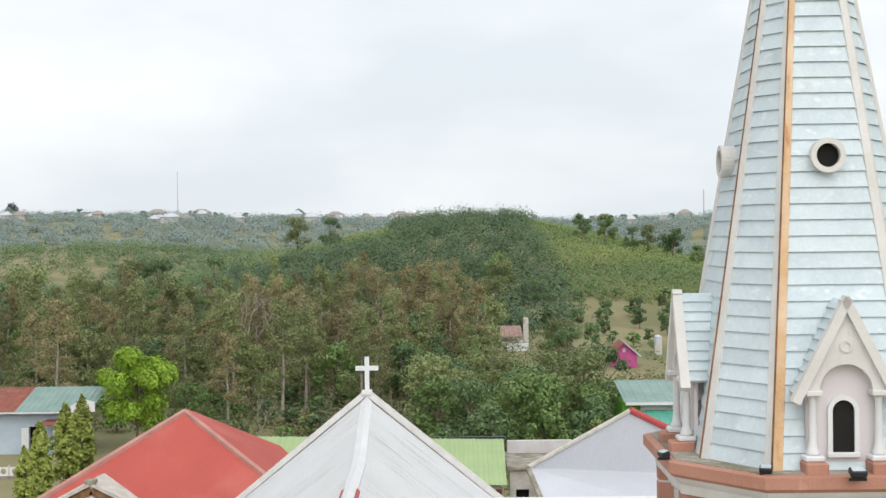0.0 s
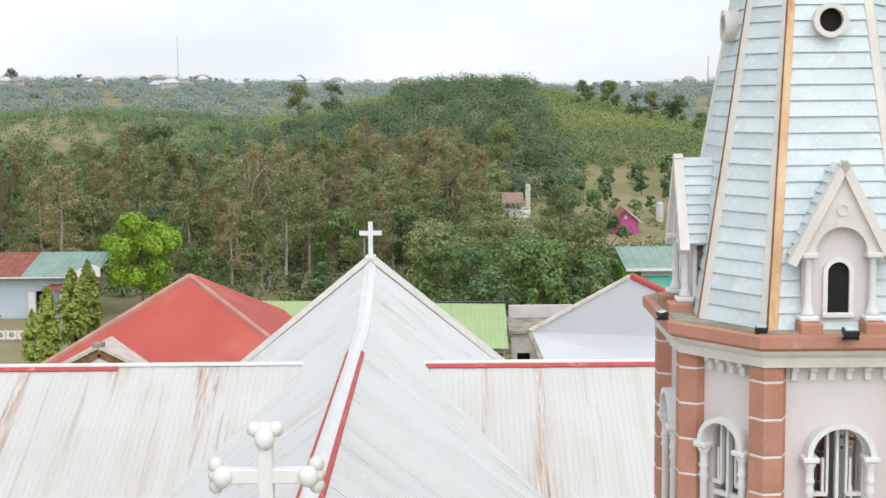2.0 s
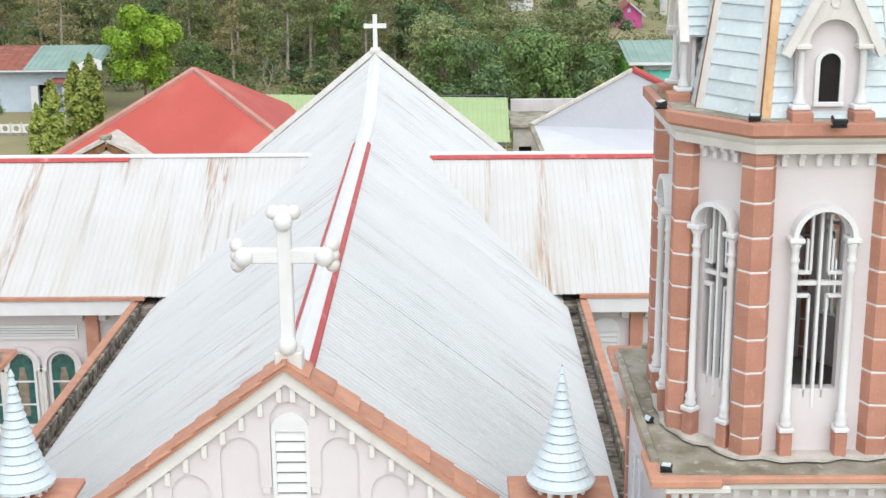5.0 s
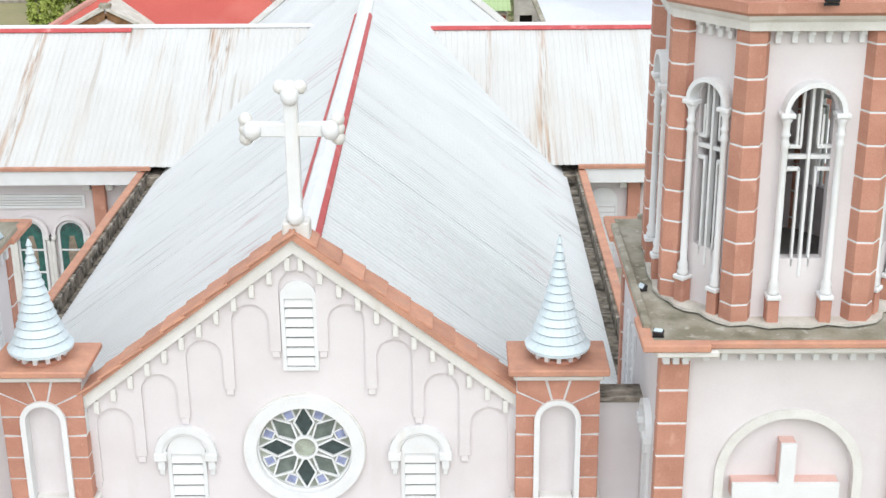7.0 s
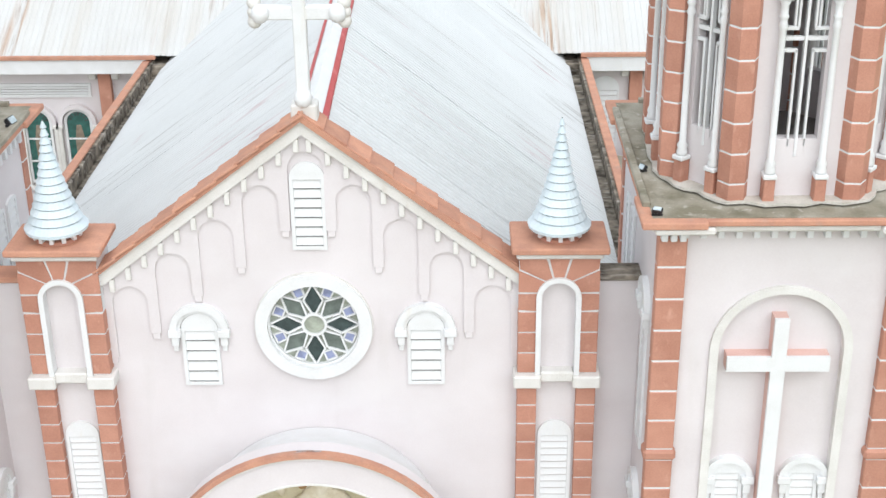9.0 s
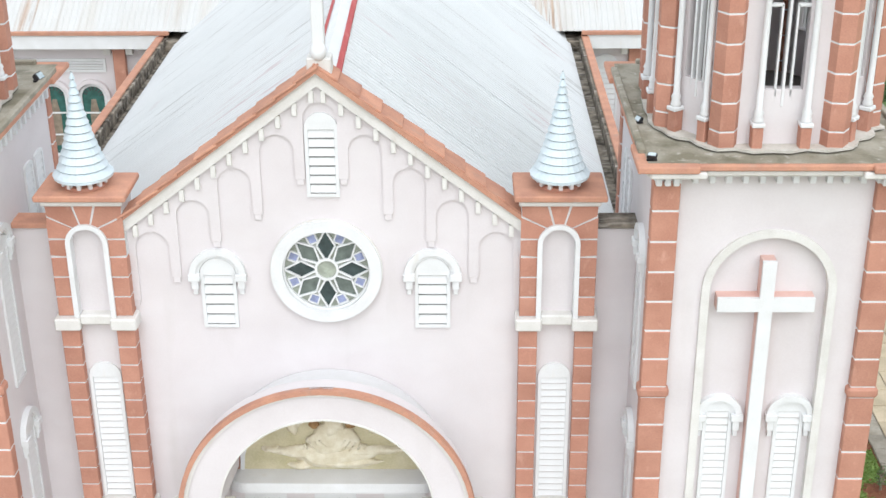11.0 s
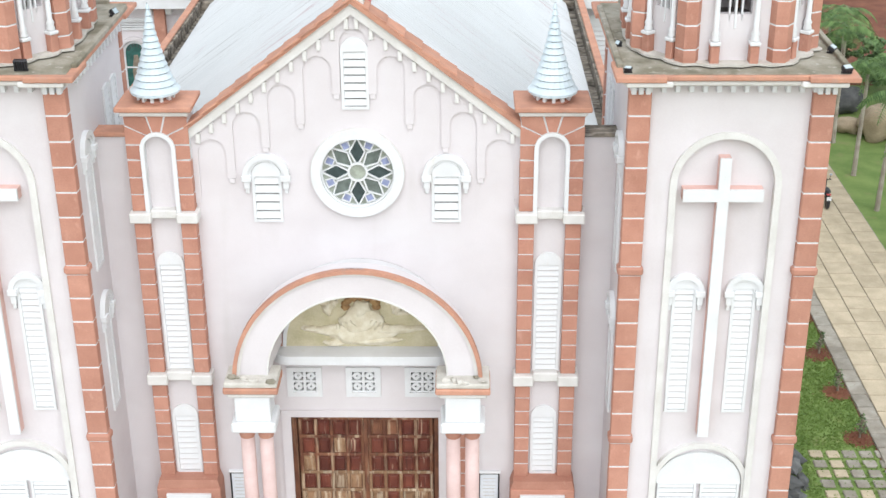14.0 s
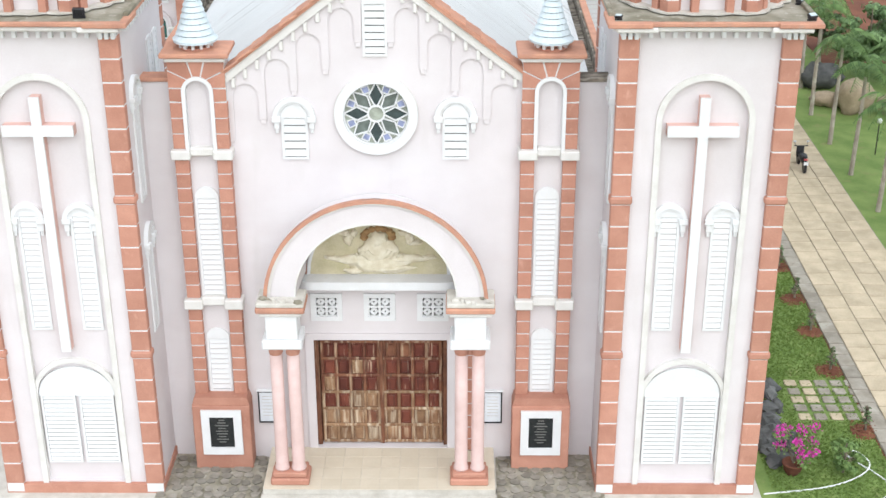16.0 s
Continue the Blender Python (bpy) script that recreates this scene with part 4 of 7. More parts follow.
for sx in (-1, 1):
    for i in range(3):
        piece("dentil", dme, at(TX + sx * (HW - 0.2) + (i - 1) * 0.16, Y0 - 0.14, 14.07), TOWER)
    for i in range(14):
        piece("dentil", dme, at(TX + sx * HW, Y0 + 0.55 + i * 0.33, 14.07) @ pose(0, 0, 0, 0, 0, sx * 90), TOWER)

# ---- the octagon ----
OV = [(-1.03, -2.27), (1.03, -2.27), (1.93, -1.14), (1.93, 1.14), (1.03, 2.27), (-1.03, 2.27), (-1.93, 1.14), (-1.93, -1.14)]
# floor and ceiling take a grey with the belfry's inner shade in it
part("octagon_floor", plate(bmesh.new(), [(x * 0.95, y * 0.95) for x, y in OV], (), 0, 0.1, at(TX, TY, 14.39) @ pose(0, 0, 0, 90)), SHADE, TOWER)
rag = random.Random(41)
cem = []
for k in range(8):
    (xa, ya), (xb, yb) = OV[k], OV[(k + 1) % 8]
    for i in range(7):
        f = i / 7
        w = 1.13 + rag.uniform(-0.03, 0.05)
        cem.append(((xa + (xb - xa) * f) * w, (ya + (yb - ya) * f) * w))
part("cement_skirt", plate(bmesh.new(), cem, (), 0, 0.05, at(TX, TY, 14.37) @ pose(0, 0, 0, 90)), PALE_CONCRETE, TOWER)
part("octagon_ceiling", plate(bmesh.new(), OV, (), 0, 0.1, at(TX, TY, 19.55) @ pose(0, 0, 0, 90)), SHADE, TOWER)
ob_me = piece_mesh("quoin", lathe(bmesh.new(), [(0.265, -0.262), (0.28, -0.247), (0.28, 0.247), (0.265, 0.262)], seg=6), SALMON)
dsm = piece_mesh("dentil", join_into(new_box(-0.05, 0.05, -0.16, 0.0, -0.13, 0.06, 0.012), new_box(-0.045, 0.045, -0.09, 0.0, -0.27, -0.12, 0.01)), WHITE)
for k in range(8):
    (xa, ya), (xb, yb) = OV[k], OV[(k + 1) % 8]
    mid = Vector(((xa + xb) / 2, (ya + yb) / 2))
    half = math.hypot(xb - xa, yb - ya) / 2
    yaw = math.degrees(math.atan2(yb - ya, xb - xa))
    mf = at(TX + mid.x, TY + mid.y, 0) @ pose(0, 0, 0, 0, 0, yaw)
    wo = 0.36 if k % 2 == 0 else 0.3
    hs, hd = (0.44, 0.16) if k % 2 == 0 else (0.37, 0.12)
    part("octagon_wall", plate(bmesh.new(), [(-half, 14.37), (half, 14.37), (half, 19.6), (-half, 19.6)], [arch(-wo, wo, 15.47, 18.41)], 0.0, 0.22, mf), PLASTER, TOWER, "pale plaster wall with an arched opening")
    # hood on two little columns
    hood_ob = part("arch_hood", arch_band(bmesh.new(), 0, hs + 0.06, hs - 0.02, 18.02, 18.03, -hd - 0.1, 0.0, mf, 20), WHITE, TOWER)
    for s in (-1, 1):
        colp = part("colonnette", lathe(bmesh.new(), [(0.1, 14.9), (0.1, 14.96), (0.08, 15.02), (0.1, 15.08), (0.062, 15.16), (0.058, 17.45), (0.08, 17.5), (0.06, 17.56), (0.06, 17.62), (0.085, 17.66), (0.06, 17.7), (0.065, 17.85), (0.12, 17.96)], 0, 0, 12, mf @ at(s * hs, -hd, 0)), WHITE, TOWER, smooth=True)
        part("abacus", new_box(s * hs - 0.12, s * hs + 0.12, -hd - 0.13, 0.0, 17.95, 18.03, 0.015, mf), WHITE, colp)
        part("base_slab", new_box(s * hs - 0.12, s * hs + 0.12, -hd - 0.13, 0.0, 14.82, 14.9, 0.015, mf), WHITE, colp)
        part("pedestal", new_box(s * hs - 0.1, s * hs + 0.1, -hd - 0.1, 0.0, 14.4, 14.82, 0.015, mf), SALMON, colp)
    tr = bmesh.new()
    for z, x0, x1, d in ((17.2, -0.36, 0.36, 0.05),):
        box(tr, x0, x1, 0.02, 0.1, z, z + 0.07, 0, mf)
    box(tr, -0.025, 0.025, -0.02, 0.1, 15.15, 18.4, 0.008, mf)
    for s in (-1, 1):
        box(tr, s * 0.14 - 0.02, s * 0.14 + 0.02, 0.0, 0.09, 15.33, 17.05, 0.006, mf)
        box(tr, s * 0.14 - 0.02, s * 0.14 + 0.02, 0.0, 0.09, 17.42, 18.35, 0.006, mf)
        box(tr, s * 0.2 - 0.02, s * 0.2 + 0.02, 0.01, 0.09, 17.42, 17.95, 0.006, mf)
        box(tr, min(s * 0.13, s * 0.36), max(s * 0.13, s * 0.36), 0.0, 0.09, 17.0, 17.06, 0.006, mf)
        box(tr, min(s * 0.13, s * 0.36), max(s * 0.13, s * 0.36), 0.0, 0.09, 17.38, 17.44, 0.006, mf)
    part("window_tracery", tr, WHITE, TOWER, "white cross-shaped window bars")
    nn, gap = ((6, 0.265) if k in (0, 4) else (7, 0.28)) if k % 2 == 0 else (4, 0.21)
    for i in range(nn):
        piece("dentil", dsm, mf @ at((i - (nn - 1) / 2) * gap, 0, 19.4), TOWER)
    # corner column of blocks
    ang = math.degrees(math.atan2(ya, xa))
    cxk, cyk = TX + xa * 0.99, TY + ya * 0.99
    part("joint_core", lathe(bmesh.new(), [(0.268, 14.4), (0.268, 19.35)], 0, 0, 6, at(cxk, cyk, 0) @ pose(0, 0, 0, 0, 0, ang)), WHITE, TOWER)
    for i in range(10):
        z0, z1 = max(14.4, 14.164 + i * 0.552), min(19.36, 14.716 + i * 0.552)
        piece("quoin", ob_me, at(cxk, cyk, (z0 + z1) / 2) @ pose(0, 0, 0, 0, 0, ang) @ Matrix.Diagonal((1, 1, (z1 - z0 - 0.028) / 0.524, 1)), TOWER)


def octa(f, z, extra=0.0):
    return [(TX + x * f + math.copysign(extra, x) * (abs(x) > 1.5 or 0.5), TY + y * f + math.copysign(extra, y) * (abs(y) > 1.5 or 0.5), z) for x, y in OV]


def octa_ring(bm, levels):
    rows = [[bm.verts.new(p) for p in octa(f, z)] for f, z in levels]
    for a, b in zip(rows, rows[1:]):
        for i in range(8):
            bm.faces.new((a[i], a[(i + 1) % 8], b[(i + 1) % 8], b[i]))
    bm.faces.new(rows[0][::-1])
    bm.faces.new(rows[-1])
    return bm


part("cornice_moulding", octa_ring(bmesh.new(), [(1.0, 19.3), (1.12, 19.36), (1.13, 19.5), (1.16, 19.56), (1.18, 19.64)]), CREAM, TOWER)
part("cornice_edge", octa_ring(bmesh.new(), [(1.18, 19.62), (1.22, 19.68), (1.22, 19.84), (1.17, 19.86)]), SALMON, TOWER, "salmon painted cornice edge")
part("gutter_bed", octa_ring(bmesh.new(), [(1.16, 19.85), (1.16, 19.872)]), CONCRETE, TOWER)

# ---- spire ----
SZ0, SAP = 19.85, 31.0
core = bmesh.new()
rows = [[core.verts.new((TX + max(-1.78, min(1.78, x)) * f, TY + y * f, z)) for x, y in OV] for f, z in ((1.005, SZ0), (0.01, SAP))]
for i in range(8):
    core.faces.new((rows[0][i], rows[0][(i + 1) % 8], rows[1][(i + 1) % 8], rows[1][i]))
core.faces.new(rows[0][::-1])
core.faces.new(rows[1])
part("spire_core", core, JOINT, TOWER)


SV = [(max(-1.78, min(1.78, x)), y) for x, y in OV]


def spire_pt(k, z, out=0.0):
    f = 1.022 * (SAP - z) / (SAP - SZ0) + out
    return Vector((TX + SV[k % 8][0] * f, TY + SV[k % 8][1] * f, z))


rest = bmesh.new()
COURSE = 0.235
for k in range(8):
    for i in range(50):
        z0 = SZ0 + 0.02 + i * COURSE
        if z0 + COURSE > SAP - 0.2:
            break
        a0, b0 = spire_pt(k, z0 + 0.004, 0.014), spire_pt(k + 1, z0 + 0.004, 0.014)
        a1, b1 = spire_pt(k, z0 + COURSE, 0.0), spire_pt(k + 1, z0 + COURSE, 0.0)
        ai, bi = spire_pt(k, z0 + 0.004, -0.004), spire_pt(k + 1, z0 + 0.004, -0.004)
        single = k in (0, 6, 7) and i < 33
        bm = bmesh.new() if single else rest
        vs = [bm.verts.new(p) for p in (a0, b0, b1, a1, ai, bi)]
        bm.faces.new(vs[:4])
        bm.faces.new((vs[4], vs[5], vs[1], vs[0]))
        if single:
            part("board", bm, SPIRE, TOWER)
rest_ob = tagged(part("boards", rest, SPIRE, TOWER), kind="stuff")
for k in range(8):
    lo, hi = spire_pt(k, SZ0 - 0.02), spire_pt(k, SAP)
    prev_d = (spire_pt(k - 1, SZ0) - spire_pt(k, SZ0)).normalized()
    next_d = (spire_pt(k + 1, SZ0) - spire_pt(k, SZ0)).normalized()
    outv = Vector((OV[k][0], OV[k][1], 0)).normalized()
    for side, d in ((0, prev_d), (1, next_d)):
        bm = bmesh.new()
        w = 0.15
        rows = []
        for p, ww in ((lo, w), (hi, w * 0.35)):
            rows.append([bm.verts.new(q) for q in (p + outv * 0.055, p + outv * 0.045 + d * ww, p + d * ww - outv * 0.02, p - outv * 0.02)])
        for i in range(4):
            bm.faces.new((rows[0][i], rows[0][(i + 1) % 4], rows[1][(i + 1) % 4], rows[1][i]))
        bm.faces.new(rows[0])
        bm.faces.new(rows[1])
        part("hip_board", bm, ORANGE if k in (0, 7) and side == 1 - k // 7 else CREAM, TOWER, "orange stained hip board" if k in (0, 7) and side == 1 - k // 7 else "")
    if k in (0, 7):
        part("hip_seam", cyl(bmesh.new(), lo + outv * 0.056, hi + outv * 0.056, 0.016, 0.008, 6), RUST_SEAM, TOWER, "dark rusty seam of the hip")
# dormers and round vents on the four main faces
for turn, dist in ((0, 2.45), (-90, 1.97), (90, 1.97), (180, 2.45)):
    md = at(TX - (0.05 if turn == 0 else 0), TY, 0) @ pose(0, 0, 0, 0, 0, turn) @ at(0, -dist, 0)
    dm = part("dormer", plate(bmesh.new(), [(-0.52, 19.87), (0.52, 19.87), (0.52, 21.05), (0, 22.1), (-0.52, 21.05)], [arch(-0.17, 0.15, 20.12, 20.86)], 0.14, 0.3, md), PLASTER, TOWER, "small gabled dormer with an arched opening")
    gab = [(-0.6, 21.0), (-0.37, 21.0)] + [(0.37 * math.cos(a), 21.0 + 0.37 * math.sin(a)) for a in [math.pi - math.pi * i / 14 for i in range(15)]] + [(0.37, 21.0), (0.6, 21.0), (0, 22.2)]
    part("gable_front", plate(bmesh.new(), gab, (), -0.02, 0.2, md), CREAM, dm)
    part("gable_ring", ring(bmesh.new(), 0, 21.62, 0.09, 0.06, -0.04, -0.02, md, 16), CREAM, dm)
    # black sheet inside the rim paints the shade of the dormer opening
    part("opening", plate(bmesh.new(), arch(-0.18, 0.16, 20.1, 20.88), (), 0.125, 0.138, md), INNER_SHADE, dm)
    part("window_rim", arch_band(bmesh.new(), -0.01, 0.22, 0.155, 20.1, 20.7, 0.08, 0.14, md), WHITE, dm)
    part("window_sill", new_box(-0.24, 0.22, 0.06, 0.15, 20.05, 20.12, 0.01, md), WHITE, dm)
    for s in (-1, 1):
        bar(bm := bmesh.new(), (s * 0.72, 20.84), (-s * 0.03, 22.3), 0.13, -0.1, 0.05, md)
        part("bargeboard", bm, CREAM, dm)
        p = [(s * 0.68, 0.0, 20.95), (0, 0.0, 22.27), (0, 1.35, 22.27), (s * 0.68, 0.75, 20.95)]
        n = 9
        for i in range(n):
            bm = bmesh.new()
            f0, f1 = i / n, (i + 1) / n
            e = Vector(p[0]).lerp(Vector(p[1]), f0), Vector(p[0]).lerp(Vector(p[1]), f1), Vector(p[3]).lerp(Vector(p[2]), f1), Vector(p[3]).lerp(Vector(p[2]), f0)
            up = Vector((s * 0.03, 0, 0.02))
            q = [md @ (e[0] + up), md @ e[1], md @ e[2], md @ (e[3] + up), md @ (e[0] - up), md @ (e[3] - up)]
            vs = [bm.verts.new(v) for v in q]
            bm.faces.new(vs[:4])
            bm.faces.new((vs[0], vs[3], vs[5], vs[4]))
            part("roof_strip", bm, SPIRE, dm)
        part("dormer_side", new_box(min(s * 0.46, s * 0.52), max(s * 0.46, s * 0.52), 0.2, 1.0, 19.87, 21.0, 0, md), PLASTER, dm)
        cb = bmesh.new()
        lathe(cb, [(0.1, 20.1), (0.1, 20.14), (0.07, 20.2), (0.055, 20.3), (0.052, 20.88), (0.08, 20.94)], 0, 0, 12, md @ at(s * 0.46, 0.03, 0))
        part("dormer_column", cb, WHITE, dm, smooth=True)
        part("column_foot", new_box(s * 0.46 - 0.14, s * 0.46 + 0.14, -0.12, 0.16, 20.02, 20.1, 0.02, md), WHITE, dm)
        part("column_cap", new_box(s * 0.46 - 0.12, s * 0.46 + 0.12, -0.1, 0.16, 20.93, 21.01, 0.015, md), CREAM, dm)
        part("dormer_block", new_box(s * 0.46 - 0.16, s * 0.46 + 0.16, -0.24, 0.14, 19.8, 20.02, 0.02, md), SALMON, dm)
    f = 1.022 * (SAP - 24.33) / (SAP - SZ0)
    dd = (2.27 if turn in (0, 180) else 1.78) * f
    mo = at(TX - (0.03 if turn == 0 else 0), TY, 24.33) @ pose(0, 0, 0, 0, 0, turn) @ at(0, -dd, 0)
    vt = part("round_vent", plate(bmesh.new(), circle(0, 0, 0.24, 24), [circle(0, 0, 0.18, 24)], -0.2, 0.35, mo), CREAM, TOWER, "round cream vent pipe")
    part("vent_rim", ring(bmesh.new(), 0, 0, 0.255, 0.175, -0.22, -0.16, mo, 24), CREAM, vt)
    # black disc paints the shade inside the vent pipe
    part("vent_dark", plate(bmesh.new(), circle(0, 0, 0.19, 20), (), -0.09, -0.05, mo), INNER_SHADE, vt)
TOWER_L = copy_thing(TOWER, at(-TX - 0.02, TY, 0))

# floodlights on the ledges
def floodlight(x, y, z, yaw, tilt=35, label="small black floodlight on a concrete ledge", size=1.0):
    f = thing("floodlight", (x, y, z), label, "floodlight", "floodlights on the ledges")
    m = at(x, y, z + 0.16 * size) @ pose(0, 0, 0, 0, 0, yaw) @ pose(0, 0, 0, -tilt) @ Matrix.Scale(size, 4)
    part("housing", new_box(-0.15, 0.15, -0.06, 0.06, -0.11, 0.11, 0.02, m), BLACK, f)
    part("lens", new_box(-0.12, 0.12, -0.075, -0.058, -0.085, 0.085, 0.005, m), LENS_GLASS, f)
    bm = bmesh.new()
    for i in range(5):
        box(bm, -0.12 + i * 0.055, -0.1 + i * 0.055, 0.05, 0.1, -0.09, 0.09, 0, m)
    part("fins", bm, BLACK, f)
    part("bracket", new_box(-0.16, 0.16, -0.03, 0.03, 0.0, 0.06, 0.01, at(x, y, z) @ Matrix.Scale(size, 4)), BLACK, f)


floodlight(6.25, -0.06, 14.33, -60, size=0.55)
floodlight(6.25, -2.1, 14.33, -20, 80, size=0.6)
floodlight(11.1, -0.6, 14.33, 60, 60, size=0.75)
floodlight(11.05, -2.15, 14.33, 20, 70, size=0.75)
floodlight(-7.25, -1.95, 14.33, 180, 10)
floodlight(-6.22, 2.6, 14.33, 75, size=0.8)
floodlight(TX - 0.03, -2.1, 19.82, 0, 75, "wide black floodlight on the spire cornice", 0.75)
floodlight(7.45, -1.75, 19.84, -20, 75, size=0.6)
floodlight(6.25, -0.35, 19.84, -70, 75, size=0.6)

# ---- nave and transept roofs ----
NAVE = thing("nave", (-0.3, 17, 0), "long church nave under a white corrugated metal roof", "church nave")
EL, ER, EZ = -7.4, 6.65, 9.6


def ridge(y):
    return Vector((-0.02 - 0.010 * y, y, float(np.interp(y, [0.3, 28.0, 34.3], [14.75, 15.15, 16.85]))))


def sheet(bm, r0, r1, e0, e1, ribs=5, lift=0.018):
    """One corrugated sheet between two points of the ridge and two of the eave."""
    n = (r1 - r0).cross(e0 - r0).normalized()
    if n.z < 0:
        n = -n
    rows = []
    prof = [(0, 0), (0.3, 0), (0.42, 1), (0.58, 1), (0.7, 0)]
    fr = [((i + u) / ribs, h) for i in range(ribs) for u, h in prof] + [(1.0, 0)]
    for a, b in ((r0, r1), (r0.lerp(e0, 0.5), r1.lerp(e1, 0.5)), (e0, e1)):
        rows.append([bm.verts.new(a.lerp(b, f) + n * h * lift) for f, h in fr])
    for p, q in zip(rows, rows[1:]):
        for i in range(len(p) - 1):
            bm.faces.new((p[i], p[i + 1], q[i + 1], q[i]))
    return bm


rnd = random.Random(3)
for s, ex in ((-1, EL), (1, ER)):
    y = 0.4
    while y < 34.0:
        y1 = min(y + 1.06, 34.3)
        ze = lambda q: EZ + max(0.0, q - 28) * 0.25
        up = Vector((0, 0, rnd.uniform(0.0, 0.012)))
        part("roof_sheet", sheet(bmesh.new(), ridge(y) + up, ridge(y1 + 0.02) + up, Vector((ex, y, ze(y))) + up, Vector((ex, y1 + 0.02, ze(y1))) + up), ROOF_NAVE, NAVE)
        y = y1
# ridge capping with red edges
bm, bm_r = bmesh.new(), bmesh.new()
for s, ex in ((-1, EL), (1, ER)):
    for ys in ([0.5, 10, 20, 28, 34.3],):
        for q0, q1 in zip(ys, ys[1:]):
            def off(q, d, h):
                r = ridge(q)
                dirv = (Vector((ex, q, EZ)) - r).normalized()
                return r + dirv * d + Vector((0, 0, h))
            bm.faces.new([bm.verts.new(p) for p in (off(q0, 0, 0.09), off(q1, 0, 0.09), off(q1, 0.3, 0.08), off(q0, 0.3, 0.08))])
            bm.faces.new([bm.verts.new(p) for p in (off(q0, 0.3, 0.08), off(q1, 0.3, 0.08), off(q1, 0.31, 0.0), off(q0, 0.31, 0.0))])
    for q0, q1 in ((0.6, 9.0), (9.0, 18.0), (18.0, 23.4)):
        def off2(q, d, h):
            r = ridge(q)
            dirv = (Vector((ex, q, EZ)) - r).normalized()
            return r + dirv * d + Vector((0, 0, h))
        bm_r.faces.new([bm_r.verts.new(p) for p in (off2(q0, 0.26, 0.1), off2(q1, 0.26, 0.1), off2(q1, 0.38, 0.085), off2(q0, 0.38, 0.085))])
        bm_r.faces.new([bm_r.verts.new(p) for p in (off2(q0, 0.38, 0.085), off2(q1, 0.38, 0.085), off2(q1, 0.39, 0.02), off2(q0, 0.39, 0.02))])
part("ridge_cap", bm, WHITE, NAVE)
part("red_ridge_edging", bm_r, RED_TRIM, NAVE, "red painted edge of the ridge capping")
# back gable wall and its rake boards
r = ridge(34.3)
part("back_gable", plate(bmesh.new(), [(EL + 0.2, 0), (ER - 0.2, 0), (ER - 0.2, 11.1), (r.x, r.z - 0.1), (EL + 0.2, 11.1)], (), 33.9, 34.25), PLASTER_SIDE, NAVE)
for s, ex in ((-1, EL), (1, ER)):
    for d, w in ((0.0, 0.22), (0.3, 0.16)):
        bm = bmesh.new()
        bar(bm, (r.x, r.z + 0.05), (ex, 11.15), 0.2, 34.0 - d * 1.2, 34.0 - d * 1.2 + w)
        part("rake_board", bm, CREAM, NAVE, "weathered cream rake board")
# side walls, gutters
for s, ex in ((-1, EL), (1, ER)):
    xi = ex - s * 0.25
    part("side_wall", new_box(min(xi, xi - s * 0.3), max(xi, xi - s * 0.3), 0.6, 34.0, 0, 9.3), PLASTER_SIDE, NAVE)
    part("gutter_bed", new_box(min(ex - s * 0.3, ex + s * 0.42), max(ex - s * 0.3, ex + s * 0.42), 3.7, 22.2, 9.2, 9.36), GUTTER, NAVE, "mouldy concrete gutter")
    part("gutter_parapet", new_box(min(ex + s * 0.32, ex + s * 0.47), max(ex + s * 0.32, ex + s * 0.47), 3.7, 22.3, 9.0, 9.78, 0.015), GUTTER, NAVE, "stained concrete parapet")
    part("parapet_cap", new_box(min(ex + s * 0.4, ex + s * 0.66), max(ex + s * 0.4, ex + s * 0.66), 3.7, 22.3, 9.79, 9.87, 0.02), SALMON_WORN, NAVE)
    part("parapet_face", new_box(min(ex + s * 0.475, ex + s * 0.56), max(ex + s * 0.475, ex + s * 0.56), 3.7, 22.3, 9.05, 9.785), PLASTER_SIDE, NAVE)
    part("aisle_wall", new_box(min(ex + s * 0.5, ex + s * 0.75), max(ex + s * 0.5, ex + s * 0.75), 3.6, 22.2, 0, 9.05), PLASTER_SIDE, NAVE)

for s, ex in ((-1, EL), (1, ER)):
    part("gutter_corner", new_box(min(ex - s * 0.2, ex + s * 0.7), max(ex - s * 0.2, ex + s * 0.7), 21.7, 23.6, 9.1, 9.72, 0.02), GUTTER, NAVE)
# ridge cross
RC = thing("roof_cross", (r.x, 34.2, r.z), "plain white cross on the roof apex", "cross")
zc = r.z + 0.05
part("shaft", new_box(r.x - 0.09, r.x + 0.09, 34.1, 34.28, zc - 0.1, zc + 1.38, 0.01), WHITE, RC)
part("arm", new_box(r.x - 0.46, r.x + 0.46, 34.11, 34.27, zc + 0.83, zc + 1.01, 0.01), WHITE, RC)
part("apex_cap", new_box(r.x - 0.2, r.x + 0.2, 33.6, 34.4, zc - 0.12, zc + 0.04, 0.03), CREAM, RC)

TRAN = thing("transept", (0, 28.5, 0), "church transept with rust-streaked white metal roof", "church transept")
TYE, TZE, TYR, TZR = 21.9, 10.02, 28.6, 13.5
rnd = random.Random(5)
x = -19.0
while x < 15.0:
    up = Vector((0, 0, rnd.uniform(0, 0.015)))
    part("roof_sheet", sheet(bmesh.new(), Vector((x, TYR, TZR)) + up, Vector((x + 1.08, TYR, TZR)) + up, Vector((x, TYE, TZE)) + up, Vector((x + 1.08, TYE, TZE)) + up), ROOF_SIDE, TRAN)
    x += 1.06
bm = bmesh.new()
sheet(bm, Vector((-19, TYR, TZR)), Vector((15, TYR, TZR)), Vector((-19, 35.2, 10.0)), Vector((15, 35.2, 10.0)), ribs=60)
part("roof_back", bm, ROOF_SIDE, TRAN)
